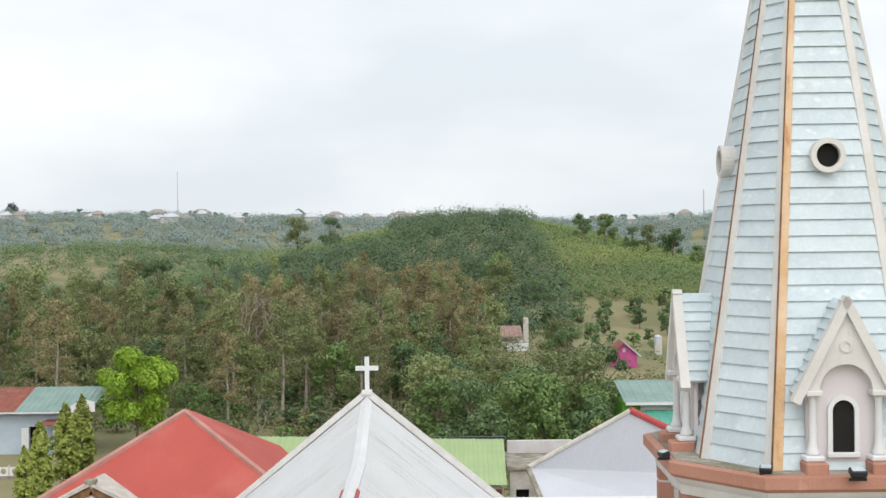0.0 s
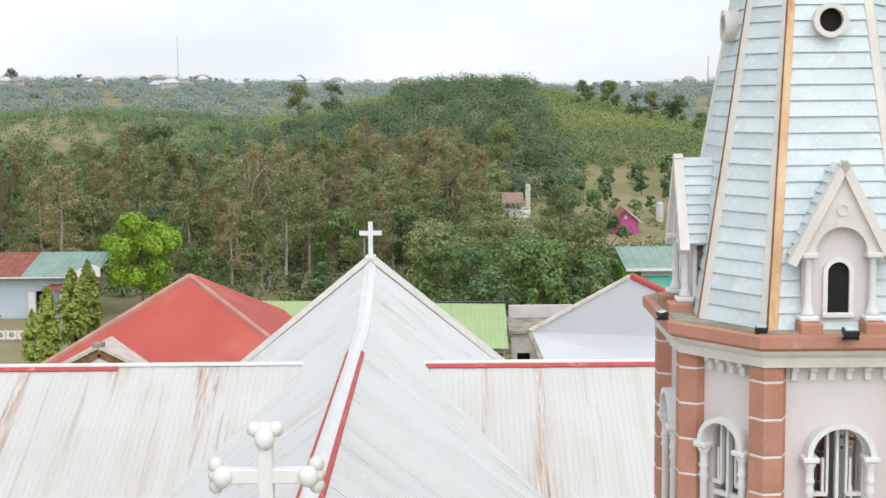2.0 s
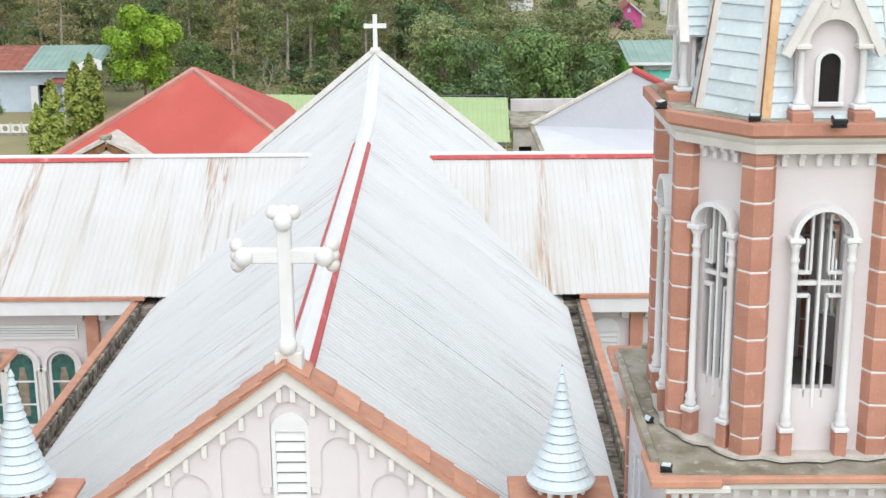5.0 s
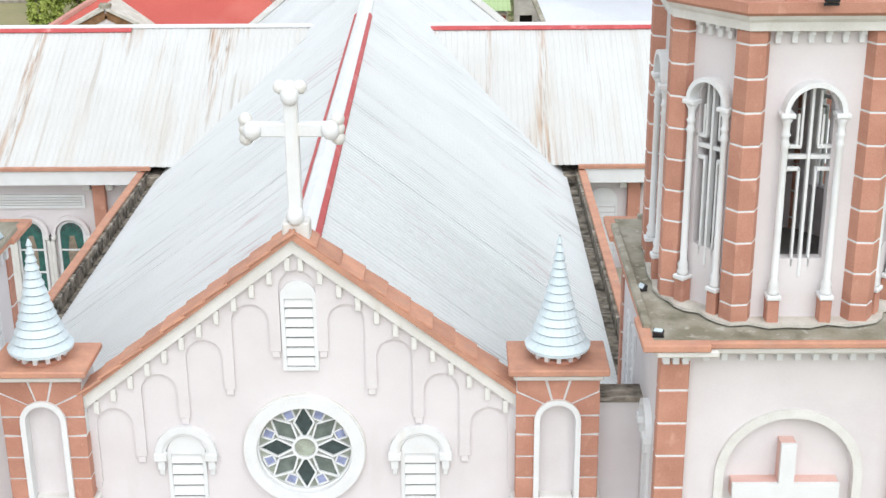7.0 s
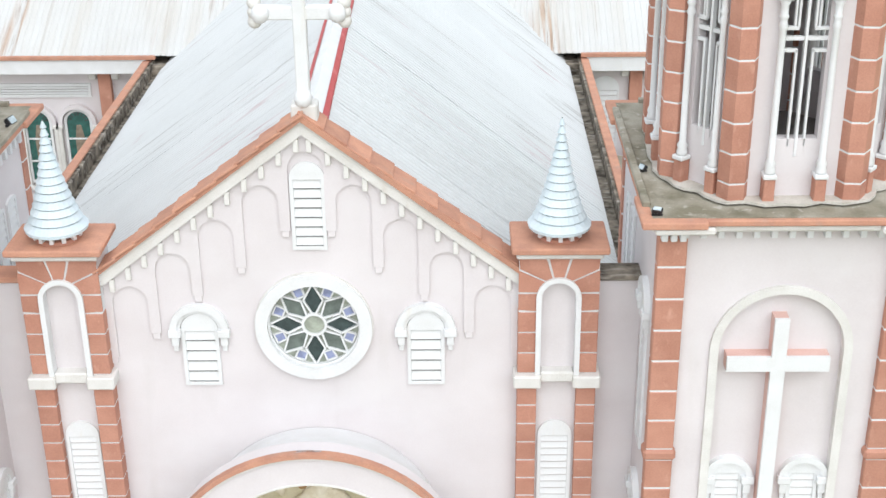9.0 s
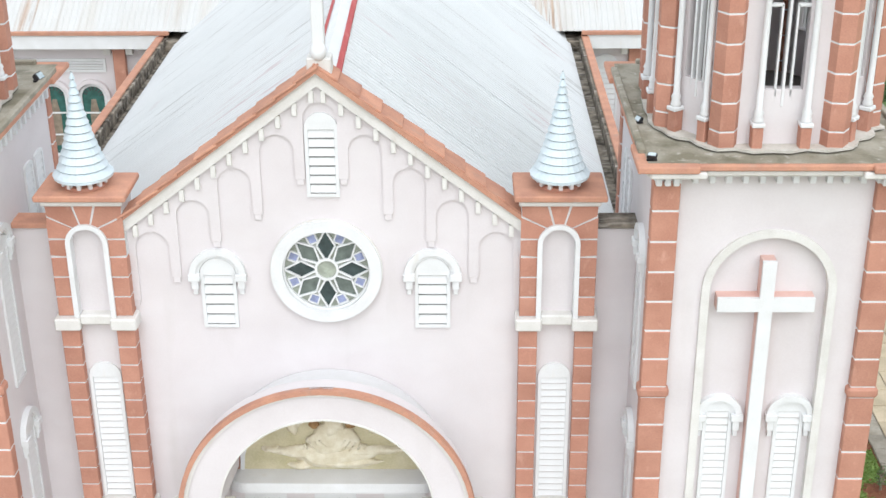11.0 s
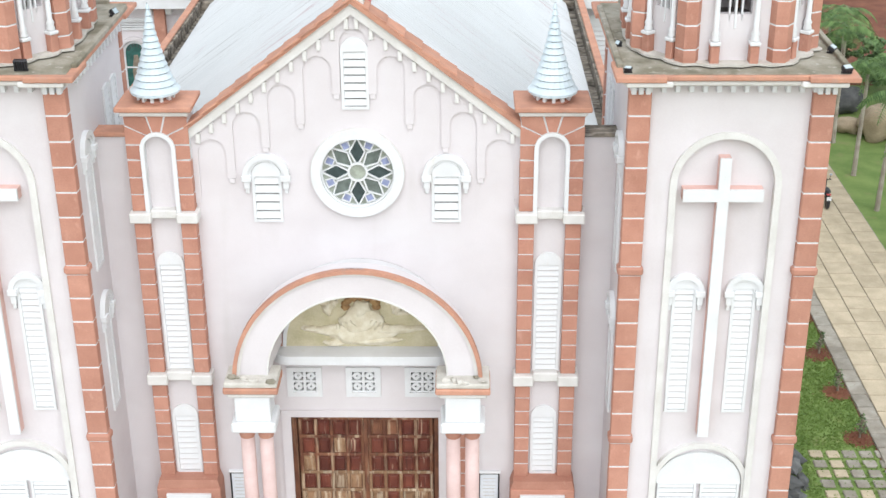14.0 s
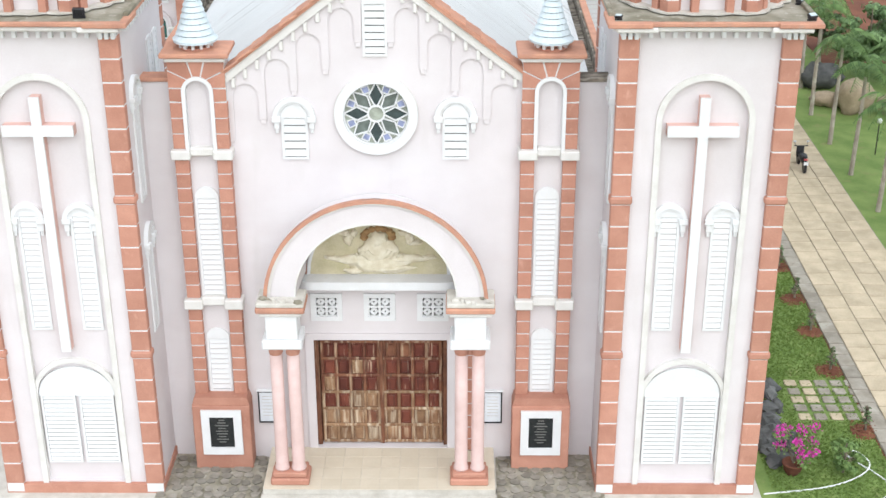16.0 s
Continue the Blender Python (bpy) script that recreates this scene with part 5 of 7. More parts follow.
part("ridge_cap", new_box(-19, 15, TYR - 0.1, TYR + 0.3, TZR + 0.0, TZR + 0.09, 0.02), WHITE, TRAN)
sl = math.degrees(math.atan2(TZR - TZE, TYR - TYE))
for x0, x1 in ((-19, -9.4), (0.5, 15)):
    part("red_ridge_edging", new_box(x0, x1, -0.3, -0.08, 0.045, 0.075, 0, at(0, TYR, TZR) @ pose(0, 0, 0, sl)), RED_TRIM, TRAN, "red painted edge of the ridge capping")
part("eave_edging", new_box(-19, EL - 0.2, TYE - 0.12, TYE + 0.1, TZE - 0.1, TZE + 0.03, 0.01), SALMON_WORN, TRAN)
part("eave_edging", new_box(ER + 0.4, 15, TYE - 0.12, TYE + 0.1, TZE - 0.1, TZE + 0.03, 0.01), SALMON_WORN, TRAN)
for x0, x1 in ((-19, EL - 0.55), (ER + 0.6, 15)):
    part("fascia", new_box(x0, x1, TYE - 0.05, TYE + 0.14, 9.4, TZE - 0.1, 0.01), WHITE, TRAN)
    part("front_wall", new_box(x0, x1, TYE + 0.7, TYE + 1.0, 0, 9.75), PLASTER, TRAN, "pale plaster transept wall")
    part("soffit", new_box(x0, x1, TYE + 0.1, TYE + 0.75, 9.42, 9.5), WHITE, TRAN)
    part("frieze", new_box(x0, x1, TYE + 0.62, TYE + 0.7, 9.05, 9.42), PLASTER, TRAN)
for s, x in ((-1, -18.9), (1, 14.9)):
    part("end_wall", plate(bmesh.new(), [(TYE + 0.7, 0), (35, 0), (35, 9.9), (TYR, TZR - 0.15), (TYE + 0.7, 9.9)], (), 0, 0.3, at(x, 0, 0) @ pose(0, 0, 0, 0, 0, 90)), PLASTER_SIDE, TRAN)
part("back_wall", new_box(-19, 15, 34.6, 34.9, 0, 9.9), PLASTER_SIDE, TRAN)
dme2 = piece_mesh("dentil", new_box(-0.06, 0.06, -0.12, 0.0, -0.14, 0.0), WHITE)
for i in range(16):
    piece("dentil", dme2, at(-8.4 - i * 0.5, TYE + 0.66, 9.41), TRAN)
for i in range(8):
    piece("dentil", dme2, at(7.7 + i * 0.5, TYE + 0.66, 9.41), TRAN)
# pilaster strips and windows of the transept
for x in (-9.6, -14.3, 9.05):
    part("pilaster", new_box(x - 0.22, x + 0.22, TYE + 0.45, TYE + 0.75, 0, 9.3, 0.02), SALMON, TRAN, "salmon painted pilaster")
    for s in (-1, 1):
        part("bracket", new_box(x + s * 0.4 - 0.13, x + s * 0.4 + 0.13, TYE + 0.4, TYE + 0.7, 9.05, 9.4, 0.03), CREAM, TRAN)
for x in (-8.45, 8.0):
    louvre(TRAN, x - 0.5, x + 0.5, 6.4, 9.0, TYE + 0.7, pitch=0.2)
vl = part("long_vent", plate(bmesh.new(), [(-14.0, 8.35), (-10.15, 8.35), (-10.15, 8.85), (-14.0, 8.85)], [[(-13.9, 8.45), (-10.25, 8.45), (-10.25, 8.75), (-13.9, 8.75)]], TYE + 0.62, TYE + 0.7), WHITE, TRAN, "long white louvred vent")
for i in range(3):
    part("slat", new_box(-13.9, -10.25, TYE + 0.63, TYE + 0.69, 8.47 + i * 0.1, 8.53 + i * 0.1), WHITE, vl)
part("vent_slot", new_box(9.6, 10.3, TYE + 0.64, TYE + 0.7, 8.3, 8.6), WHITE, TRAN)


def stained_window(c):
    w = part("stained_glass_window", plate(bmesh.new(), arch(c - 0.5, c + 0.5, 5.1, 7.9), [arch(c - 0.41, c + 0.41, 5.2, 7.81)], TYE + 0.62, TYE + 0.72), WHITE, TRAN, "round-headed stained glass window in teal and tan")
    part("hood", arch_band(bmesh.new(), c, 0.68, 0.54, 7.3, 7.4, TYE + 0.5, TYE + 0.7), PLASTER, w)
    for s in (-1, 1):
        part("column", new_box(c + s * 0.66 - 0.07, c + s * 0.66 + 0.07, TYE + 0.5, TYE + 0.7, 5.0, 7.3, 0.02), CREAM, w)
        part("capital", new_box(c + s * 0.66 - 0.13, c + s * 0.66 + 0.13, TYE + 0.46, TYE + 0.7, 7.2, 7.34, 0.02), CREAM, w)
    part("pane", plate(bmesh.new(), arch(c - 0.41, c + 0.41, 5.2, 7.81), (), TYE + 0.68, TYE + 0.69), GLASS_TEAL, w)
    for k in range(7):
        a0, a1 = radians(8 + k * 24), radians(20 + k * 24)
        part("pane", plate(bmesh.new(), [(c + q * math.cos(a), 7.4 + q * math.sin(a)) for q, a in ((0.24, a0), (0.38, a0), (0.38, a1), (0.24, a1))], (), TYE + 0.67, TYE + 0.678), GLASS_DARK, w)
    part("pane", plate(bmesh.new(), [(c - 0.16, 5.5), (c + 0.16, 5.5), (c + 0.18, 6.7), (c + 0.08, 7.3), (c - 0.08, 7.3), (c - 0.18, 6.7)], (), TYE + 0.67, TYE + 0.678), GLASS_TAN, w)
    for z in (5.9, 6.75):
        part("glazing_bar", new_box(c - 0.41, c + 0.41, TYE + 0.65, TYE + 0.7, z, z + 0.06), WHITE, w)


for c in (-10.75, -12.2, -13.4):
    stained_window(c)
part("sill_band", new_box(-14.0, -10.0, TYE + 0.5, TYE + 0.7, 4.85, 5.02, 0.02), CREAM, TRAN)

# low flat roofs beside the right tower
ANNEX = thing("aisle_annex", (8.4, 10, 0), "low aisle with a flat mossy concrete roof", "annex")
part("wall", new_box(7.25, 11.0, 4.1, 21.5, 0, 6.2), PLASTER, ANNEX)
part("flat_roof", new_box(7.2, 11.2, 4.05, 21.6, 6.2, 6.4, 0.03), CONCRETE, ANNEX)
part("roof_rim", new_box(7.2, 7.4, 4.05, 21.6, 6.4, 6.6, 0.03), SALMON_WORN, ANNEX)
ANNEX2 = thing("aisle_annex", (-9.5, 10, 0), "low aisle with a flat mossy concrete roof", "annex")
part("wall", new_box(-12.0, -8.1, 4.1, 21.5, 0, 4.2), PLASTER, ANNEX2)
part("flat_roof", new_box(-12.2, -8.05, 4.05, 21.6, 4.2, 4.4, 0.03), CONCRETE, ANNEX2)

# ---- ground ----
GRASS = node_mat("lawn_grass", (0.2, 0.265, 0.08), (0.125, 0.19, 0.05), 0.8, 14, 0.95, 0.5, streak=[((1.2, 1.2, 1.2), (0.24, 0.2, 0.1), 0.58, 0.75, 0.5)])
FIELD = node_mat("rough_dry_field", (0.29, 0.255, 0.14), (0.17, 0.17, 0.08), 0.03, 1.5, 0.95, 0.3, streak=[((0.06, 0.06, 0.06), (0.3, 0.25, 0.14), 0.5, 0.68, 0.7)])
SAND = node_mat("pale_sandy_yard", (0.5, 0.45, 0.35), (0.38, 0.33, 0.25), 0.4, 8, 0.95, 0.2)
SOIL = node_mat("red_brown_soil", (0.2, 0.08, 0.045), (0.12, 0.045, 0.028), 0.8, 12, 0.95, 0.5)
PATHSTONE = node_mat("tan_paving_stone", (0.52, 0.43, 0.31), (0.4, 0.33, 0.23), 1.5, 18, 0.9, 0.2, vary=0.08)
KERB = node_mat("grey_kerb_stone", (0.36, 0.33, 0.28), (0.24, 0.21, 0.17), 2, 20, 0.95, 0.3, vary=0.1)
FLAG = node_mat("grey_brown_flagstone", (0.32, 0.295, 0.255), (0.2, 0.18, 0.15), 3, 18, 0.9, 0.3, vary=0.2)
BOULDER = node_mat("tan_boulder", (0.42, 0.33, 0.23), (0.28, 0.22, 0.15), 1.5, 12, 0.9, 0.4)
ROCK_DARK = node_mat("dark_grey_rock", (0.13, 0.13, 0.125), (0.06, 0.06, 0.06), 2, 14, 0.9, 0.5, vary=0.2)


def height(x, y):
    h = 25.0 * math.exp(-((x - 12) / 82) ** 2 - ((y - 430) / 130) ** 2)
    h += 17.0 * math.exp(-((x + 165) / 125) ** 2 - ((y - 590) / 120) ** 2)
    f = min(1.0, max(0.0, (y - 700) / 650))
    h += f * f * (3 - 2 * f) * (35 + 6 * noise.noise(Vector((x / 180, y / 400, 3)))) * (1.0 - 0.0004 * (x + 100))
    if y > 150:
        h += 1.6 * noise.noise(Vector((x / 60, y / 60, 0))) * min(1, (y - 150) / 100)
    return h


xs = sorted(set([-4000, -2000, -1200, -900] + list(range(-700, 701, 35)) + [900, 1200, 2000, 4000]))
ys = sorted(set([-3000, -1200, -500, -200, -60, 0, 60, 120, 150] + list(range(165, 800, 18)) + list(range(800, 1700, 60)) + [1800, 2200, 3000, 4500]))
verts = [(x, y, height(x, y) - 0.02) for y in ys for x in xs]
nx = len(xs)
faces = [(j * nx + i, j * nx + i + 1, (j + 1) * nx + i + 1, (j + 1) * nx + i) for j in range(len(ys) - 1) for i in range(nx - 1)]
me = bpy.data.meshes.new("ground")
me.from_pydata(verts, [], faces)
me.materials.append(FIELD)
me.polygons.foreach_set("use_smooth", [True] * len(me.polygons))
tagged(new("ground", me), "rough grassy ground rising into wooded hills", "ground", kind="structure")


def sheet_ground(name, x0, x1, y0, y1, z, mat, label):
    return tagged(part(name, new_box(x0, x1, y0, y1, z - 0.3, z), mat), label, "ground", kind="structure")


sheet_ground("lawn", 11.2, 60, -12, 44, 0.0, GRASS, "mown green lawn beside the church")
sheet_ground("yard", -70, -24, 88, 134, 0.0, SAND, "pale sandy yard among the houses")
sheet_ground("forecourt", -30, 11.19, -60, 36, 0.0, PALE_CONCRETE, "pale cement forecourt")
sheet_ground("soil_bed", 23.5, 60, 41, 75, 0.02, SOIL, "bare red-brown soil")

# porch floor, step and crazy paving
pf = tagged(part("porch_floor", new_box(-3.4, 3.38, -2.2, 0.4, 0.0, 0.37), PALE_CONCRETE), "raised porch floor of cream tiles", "floor", kind="structure")
tile = piece_mesh("tile", new_box(-0.279, 0.279, -0.279, 0.279, 0, 0.02, 0.004), TILE)
for i in range(12):
    for j in range(5):
        piece("tile", tile, at(-3.4 + 0.285 + i * 0.565, -2.23 + 0.285 + j * 0.565, 0.365), pf)
stp = tagged(part("porch_step", new_box(-3.45, 3.42, -2.6, -2.2, 0.0, 0.19, 0.02), PALE_CONCRETE), "cement step before the porch", "step", kind="structure")
rnd = random.Random(11)
for side, (fx0, fx1) in (("left", (-6.6, -3.5)), ("right", (3.45, 6.6))):
    bed = tagged(part("paving_bed", new_box(fx0, fx1, -3.2, 0.15, -0.1, 0.03), CONCRETE), "crazy paving of grey-brown stones", "pavement", kind="structure")
    k = 0
    for i in range(9):
        for j in range(10):
            x, y = fx0 + 0.18 + i * 0.345 + rnd.uniform(-0.07, 0.07), -3.05 + j * 0.33 + rnd.uniform(-0.07, 0.07)
            n = rnd.randint(5, 7)
            a0 = rnd.uniform(0, 6)
            out = [(0.165 * rnd.uniform(0.75, 1.2) * math.cos(a0 + 2 * math.pi * q / n), 0.16 * rnd.uniform(0.75, 1.2) * math.sin(a0 + 2 * math.pi * q / n)) for q in range(n)]
            if k < 14:
                if k == 0:
                    stones = []
                stones.append(piece_mesh("stone", plate(bmesh.new(), out, (), 0, 0.03, pose(0, 0, 0, 90)), FLAG))
            piece("stone", stones[k % 14], at(x, y, 0.03 + rnd.uniform(0, 0.012)) @ pose(0, 0, 0, 0, 0, rnd.uniform(0, 360)), bed)
            k += 1

# garden path, kerb, stepping slabs, planting rings
pth = tagged(part("garden_path", new_box(16.0, 19.8, -14, 46, -0.2, 0.02), KERB), "long straight path of tan stone slabs", "path", kind="structure")
slab = [piece_mesh("slab", new_box(-w / 2 + 0.015, w / 2 - 0.015, -0.485, 0.485, 0, 0.04, 0.012), PATHSTONE) for w in (0.9, 1.0, 0.95)]
rnd = random.Random(4)
for j in range(46):
    x = 16.02
    order = [0.9, 1.0, 0.95, 0.9]
    for i, w in enumerate(order):
        piece("slab", slab[(0.9, 1.0, 0.95).index(w)], at(x + w / 2, -6 + j + 0.5 + (0.2 if i % 2 else 0), 0.015 + rnd.uniform(0, 0.008)), pth)
        x += w
kb = tagged(part("kerb_bed", new_box(15.4, 15.99, -14, 46, -0.2, 0.02), SOIL), "row of worn grey kerb stones", "kerb", kind="structure")
kme = piece_mesh("kerb_stone", new_box(-0.26, 0.26, -0.38, 0.38, 0, 0.1, 0.02), KERB)
for j in range(48):
    piece("kerb_stone", kme, at(15.7, -6 + j * 0.8, 0.0) @ pose(0, 0, 0, rnd.uniform(-1.5, 1.5), rnd.uniform(-1.5, 1.5), rnd.uniform(-2, 2)), kb)
for i in range(5):
    for j in range(5):
        s = thing("stepping_stone", (13.5 + i * 0.51, 2.4 + j * 0.53, 0), "square pale stepping stone set in grass", "paving stone", "stepping stones in the lawn")
        q = bmesh.new()
        box(q, s.location.x - 0.19 - rnd.uniform(0, 0.03), s.location.x + 0.19, s.location.y - 0.19, s.location.y + 0.19 + rnd.uniform(0, 0.03), 0.0, 0.05, 0.03)
        part("slab", q, PATHSTONE if rnd.random() < 0.3 else KERB, s)

# ---- plants ----
BARK = node_mat("grey_brown_bark", (0.26, 0.21, 0.16), (0.12, 0.095, 0.07), 3, 25, 0.95, 0.5, vary=0.2)
PALE_BARK = node_mat("pale_bark", (0.42, 0.38, 0.32), (0.26, 0.22, 0.18), 2, 20, 0.95, 0.3, vary=0.15)
LEAF_BROWN = leaf_mat("olive_brown_foliage", (0.2, 0.175, 0.085), (0.37, 0.33, 0.17), 0.3)
LEAF_OLIVE = leaf_mat("olive_green_foliage", (0.15, 0.18, 0.075), (0.31, 0.35, 0.15), 0.3)
LEAF_DARK = leaf_mat("dark_green_foliage", (0.075, 0.125, 0.055), (0.19, 0.28, 0.12), 0.3)
LEAF_MID = leaf_mat("mid_green_foliage", (0.11, 0.185, 0.06), (0.25, 0.36, 0.12), 0.25)
LEAF_LIME = leaf_mat("lime_green_foliage", (0.2, 0.34, 0.03), (0.42, 0.6, 0.08), 0.1)
LEAF_CYPRESS = leaf_mat("yellow_green_cypress", (0.2, 0.26, 0.05), (0.42, 0.46, 0.12), 0.15)
LEAF_PALM = leaf_mat("palm_frond_green", (0.07, 0.13, 0.04), (0.19, 0.29, 0.1), 0.15)
LEAF_SPIKY = leaf_mat("variegated_spiky_leaf", (0.24, 0.3, 0.08), (0.5, 0.52, 0.2), 0.1)
FLOWER = leaf_mat("magenta_blossom", (0.5, 0.03, 0.3), (0.75, 0.1, 0.5), 0.1)


def leaf_mesh(name, centres, normals, size, material, rg, long=1.6, jitter=0.32):
    """Many small leaves: one diamond-shaped quad each, bent at random about its normal."""
    n = len(centres)
    c, nn = np.asarray(centres, float), np.asarray(normals, float)
    nn = nn + rg.normal(0, jitter, (n, 3))
    nn /= np.linalg.norm(nn, axis=1)[:, None] + 1e-9
    t = np.cross(nn, rg.normal(0, 1, (n, 3)))
    t /= np.linalg.norm(t, axis=1)[:, None] + 1e-9
    b = np.cross(nn, t)
    s = size * rg.uniform(0.6, 1.4, (n, 1))
    v = np.stack([c - t * s * long * 0.5, c - b * s * 0.5, c + t * s * long * 0.5, c + b * s * 0.5], 1).reshape(-1, 3)
    me = bpy.data.meshes.new(name)
    me.from_pydata(v.tolist(), [], np.arange(4 * n).reshape(n, 4).tolist())
    me.materials.append(material)
    return me


def clump(rg, n, centre, radii):
    """n points in the outer shell of an uneven ball, with outward normals."""
    d = rg.normal(0, 1, (n, 3))
    d /= np.linalg.norm(d, axis=1)[:, None]
    r = rg.uniform(0.55, 1.05, (n, 1)) * (1 + 0.25 * np.sin(d[:, :1] * 7 + d[:, 1:2] * 5))
    return np.asarray(centre) + d * r * np.asarray(radii), d


def tube_path(bm, pts, r0, r1, seg=6):
    for i, (a, b) in enumerate(zip(pts, pts[1:])):
        f0, f1 = i / (len(pts) - 1), (i + 1) / (len(pts) - 1)
        cyl(bm, a, b, r0 + (r1 - r0) * f0, r0 + (r1 - r0) * f1, seg, caps=False)


def make_tree(name, kind, h, seed, leaf, bark, label, leaf_size=0.34, count=1300, category="tree", group=""):
    rg, rd = np.random.default_rng(seed), random.Random(seed)
    t = thing(name, (0, 0, 0), label, category, group)
    bm = bmesh.new()
    lean = Vector((rd.uniform(-0.06, 0.06), rd.uniform(-0.06, 0.06), 1))
    trunk = [lean * h * f + Vector((rd.uniform(-1, 1), rd.uniform(-1, 1), 0)) * 0.02 * h * f for f in (0, 0.2, 0.4, 0.6, 0.8, 0.97)]
    tube_path(bm, trunk, 0.016 * h + 0.03, 0.02)
    cs, ns = [], []
    if kind == "slender":
        for i in range(26):
            f = 0.26 + 0.72 * (i + rd.random()) / 26
            base = lean * h * f
            reach = h * (0.05 + 0.19 * (1.02 - f) ** 0.75) * rd.uniform(0.55, 1.25)
            a = rd.uniform(0, 6.28)
            tip = base + Vector((math.cos(a) * reach, math.sin(a) * reach, reach * rd.uniform(-0.15, 0.35)))
            tube_path(bm, [base, base.lerp(tip, 0.6) + Vector((0, 0, 0.08 * reach)), tip], 0.05, 0.015, 4)
            for q, w in ((0.45, 0.9), (0.75, 1.0), (1.0, 0.8)):
                p, d = clump(rg, count // 78, base.lerp(tip, q), np.array([0.075, 0.075, 0.055]) * h * w * rd.uniform(0.7, 1.2))
                cs.append(p), ns.append(d)
    elif kind == "column":
        for i in range(30):
            f = 0.05 + 0.93 * i / 30
            wd = h * 0.135 * (math.sin(math.pi * min(1, 0.12 + f * 0.9)) ** 0.7)
            for k in range(3):
                a = rd.uniform(0, 6.28)
                p, d = clump(rg, count // 90, (math.cos(a) * wd * 0.75, math.sin(a) * wd * 0.75, h * f), np.array([wd * 0.5, wd * 0.5, h * 0.06]))
                cs.append(p), ns.append(d + np.array([0, 0, 0.8]))
    else:
        low, k = (0.3, 17) if kind == "round" else (0.22, 22)
        for i in range(k):
            a, f = rd.uniform(0, 6.28), rd.uniform(low, 0.95)
            wide = (0.34 if kind == "round" else 0.42) * h * math.sqrt(max(0.05, 1 - ((f - 0.55) / 0.48) ** 2))
            rr = wide * math.sqrt(rd.uniform(0.1, 1))
            c = Vector((math.cos(a) * rr, math.sin(a) * rr, h * f))
            tube_path(bm, [lean * h * f * 0.55, (lean * h * f * 0.55).lerp(c, 0.6) + Vector((0, 0, 0.03 * h)), c], 0.008 * h, 0.015, 5)
            flat = 0.8 if kind == "round" else 0.45
            p, d = clump(rg, count // k, c, np.array([1, 1, flat]) * h * rd.uniform(0.1, 0.17))
            cs.append(p), ns.append(d + np.array([0, 0, 0.35]))
    part("trunk", bm, bark, t)
    ob = new("crown", leaf_mesh("crown", np.concatenate(cs), np.concatenate(ns), leaf_size, leaf, rg))
    under(ob, t)
    return t


def put_tree(model, x, y, s, yaw, z=None, keep=False):
    m = at(x, y, height(x, y) - 0.1 if z is None else z) @ pose(0, 0, 0, 0, 0, yaw) @ Matrix.Scale(s, 4)
    if keep:
        model.matrix_basis = m
        return model
    return copy_thing(model, m)


rnd = random.Random(21)
G1, G2, G3 = "slender trees of the wood", "broad trees of the wood", "olive trees of the wood"
SL = [make_tree("slender_tree", "slender", 17 + i, 100 + i, (LEAF_BROWN, LEAF_OLIVE)[i % 2], PALE_BARK, "tall slender tree with sparse olive-brown foliage", 0.24, 3400, group=G1) for i in range(5)]
RN = [make_tree("broadleaf_tree", "round", 9 + i, 200 + i, (LEAF_DARK, LEAF_MID, LEAF_DARK, LEAF_OLIVE)[i], BARK, "dense dark green broadleaf tree", 0.27, 3000, group=G2) for i in range(4)]
BU = [make_tree("leafy_shrub", "spread", 4.5, 300 + i, (LEAF_MID, LEAF_DARK, LEAF_OLIVE)[i], BARK, "low bushy green shrub among trees", 0.3, 900, "shrub", "shrubs at the wood's edge") for i in range(3)]
used = set()


def sow(models, n, x_of, y0, y1, s0, s1, gap, rd, skip=None):
    done, tries, spots = 0, 0, []
    while done < n and tries < n * 30:
        tries += 1
        y = rd.uniform(y0, y1)
        lo, hi = x_of(y)
        x = rd.uniform(lo, hi)
        if any((x - a) ** 2 + (y - b) ** 2 < gap * gap for a, b in spots) or (skip and skip(x, y)):
            continue
        spots.append((x, y))
        m = rd.choice(models)
        put_tree(m, x, y, rd.uniform(s0, s1), rd.uniform(0, 360), keep=m.name not in used)
        used.add(m.name)
        done += 1


def clear(x, y):
    """Keep the yards, the houses and the open slope free of tall trees."""
    if (8 < x < 20 and 205 < y < 245) or (2 < x < 19 and 150 < y < 222 and x > 0.055 * (y - 60)):
        return True
    if x > 20 + (y - 190) * 0.02 and 140 < y < 292 and x < 75:
        return True
    return x < -24 and y < 140


sow(SL, 150, lambda y: (-0.42 * (y + 21), 0.05 * (y + 21)), 142, 240, 0.66, 1.02, 4.0, rnd, clear)
sow(SL, 70, lambda y: (-0.42 * (y + 21), 0.02 * (y + 21)), 240, 300, 0.5, 0.85, 5.0, rnd, clear)
sow(RN, 120, lambda y: (-0.42 * (y + 21), 0.24 * (y + 21)), 150, 300, 0.55, 1.0, 4.8, rnd, clear)
sow(RN, 40, lambda y: (0.0, 0.13 * (y + 21)), 108, 200, 0.6, 0.95, 4.5, rnd, clear)
sow(BU, 110, lambda y: (-0.33 * (y + 21) + 8, 0.2 * (y + 21)), 100, 170, 0.5, 1.1, 3.0, rnd, lambda x, y: x < -24 and y < 138)
sow(BU, 60, lambda y: (20, 75), 150, 330, 0.5, 0.95, 4.0, rnd, lambda x, y: 27 < x < 37 and 190 < y < 206)

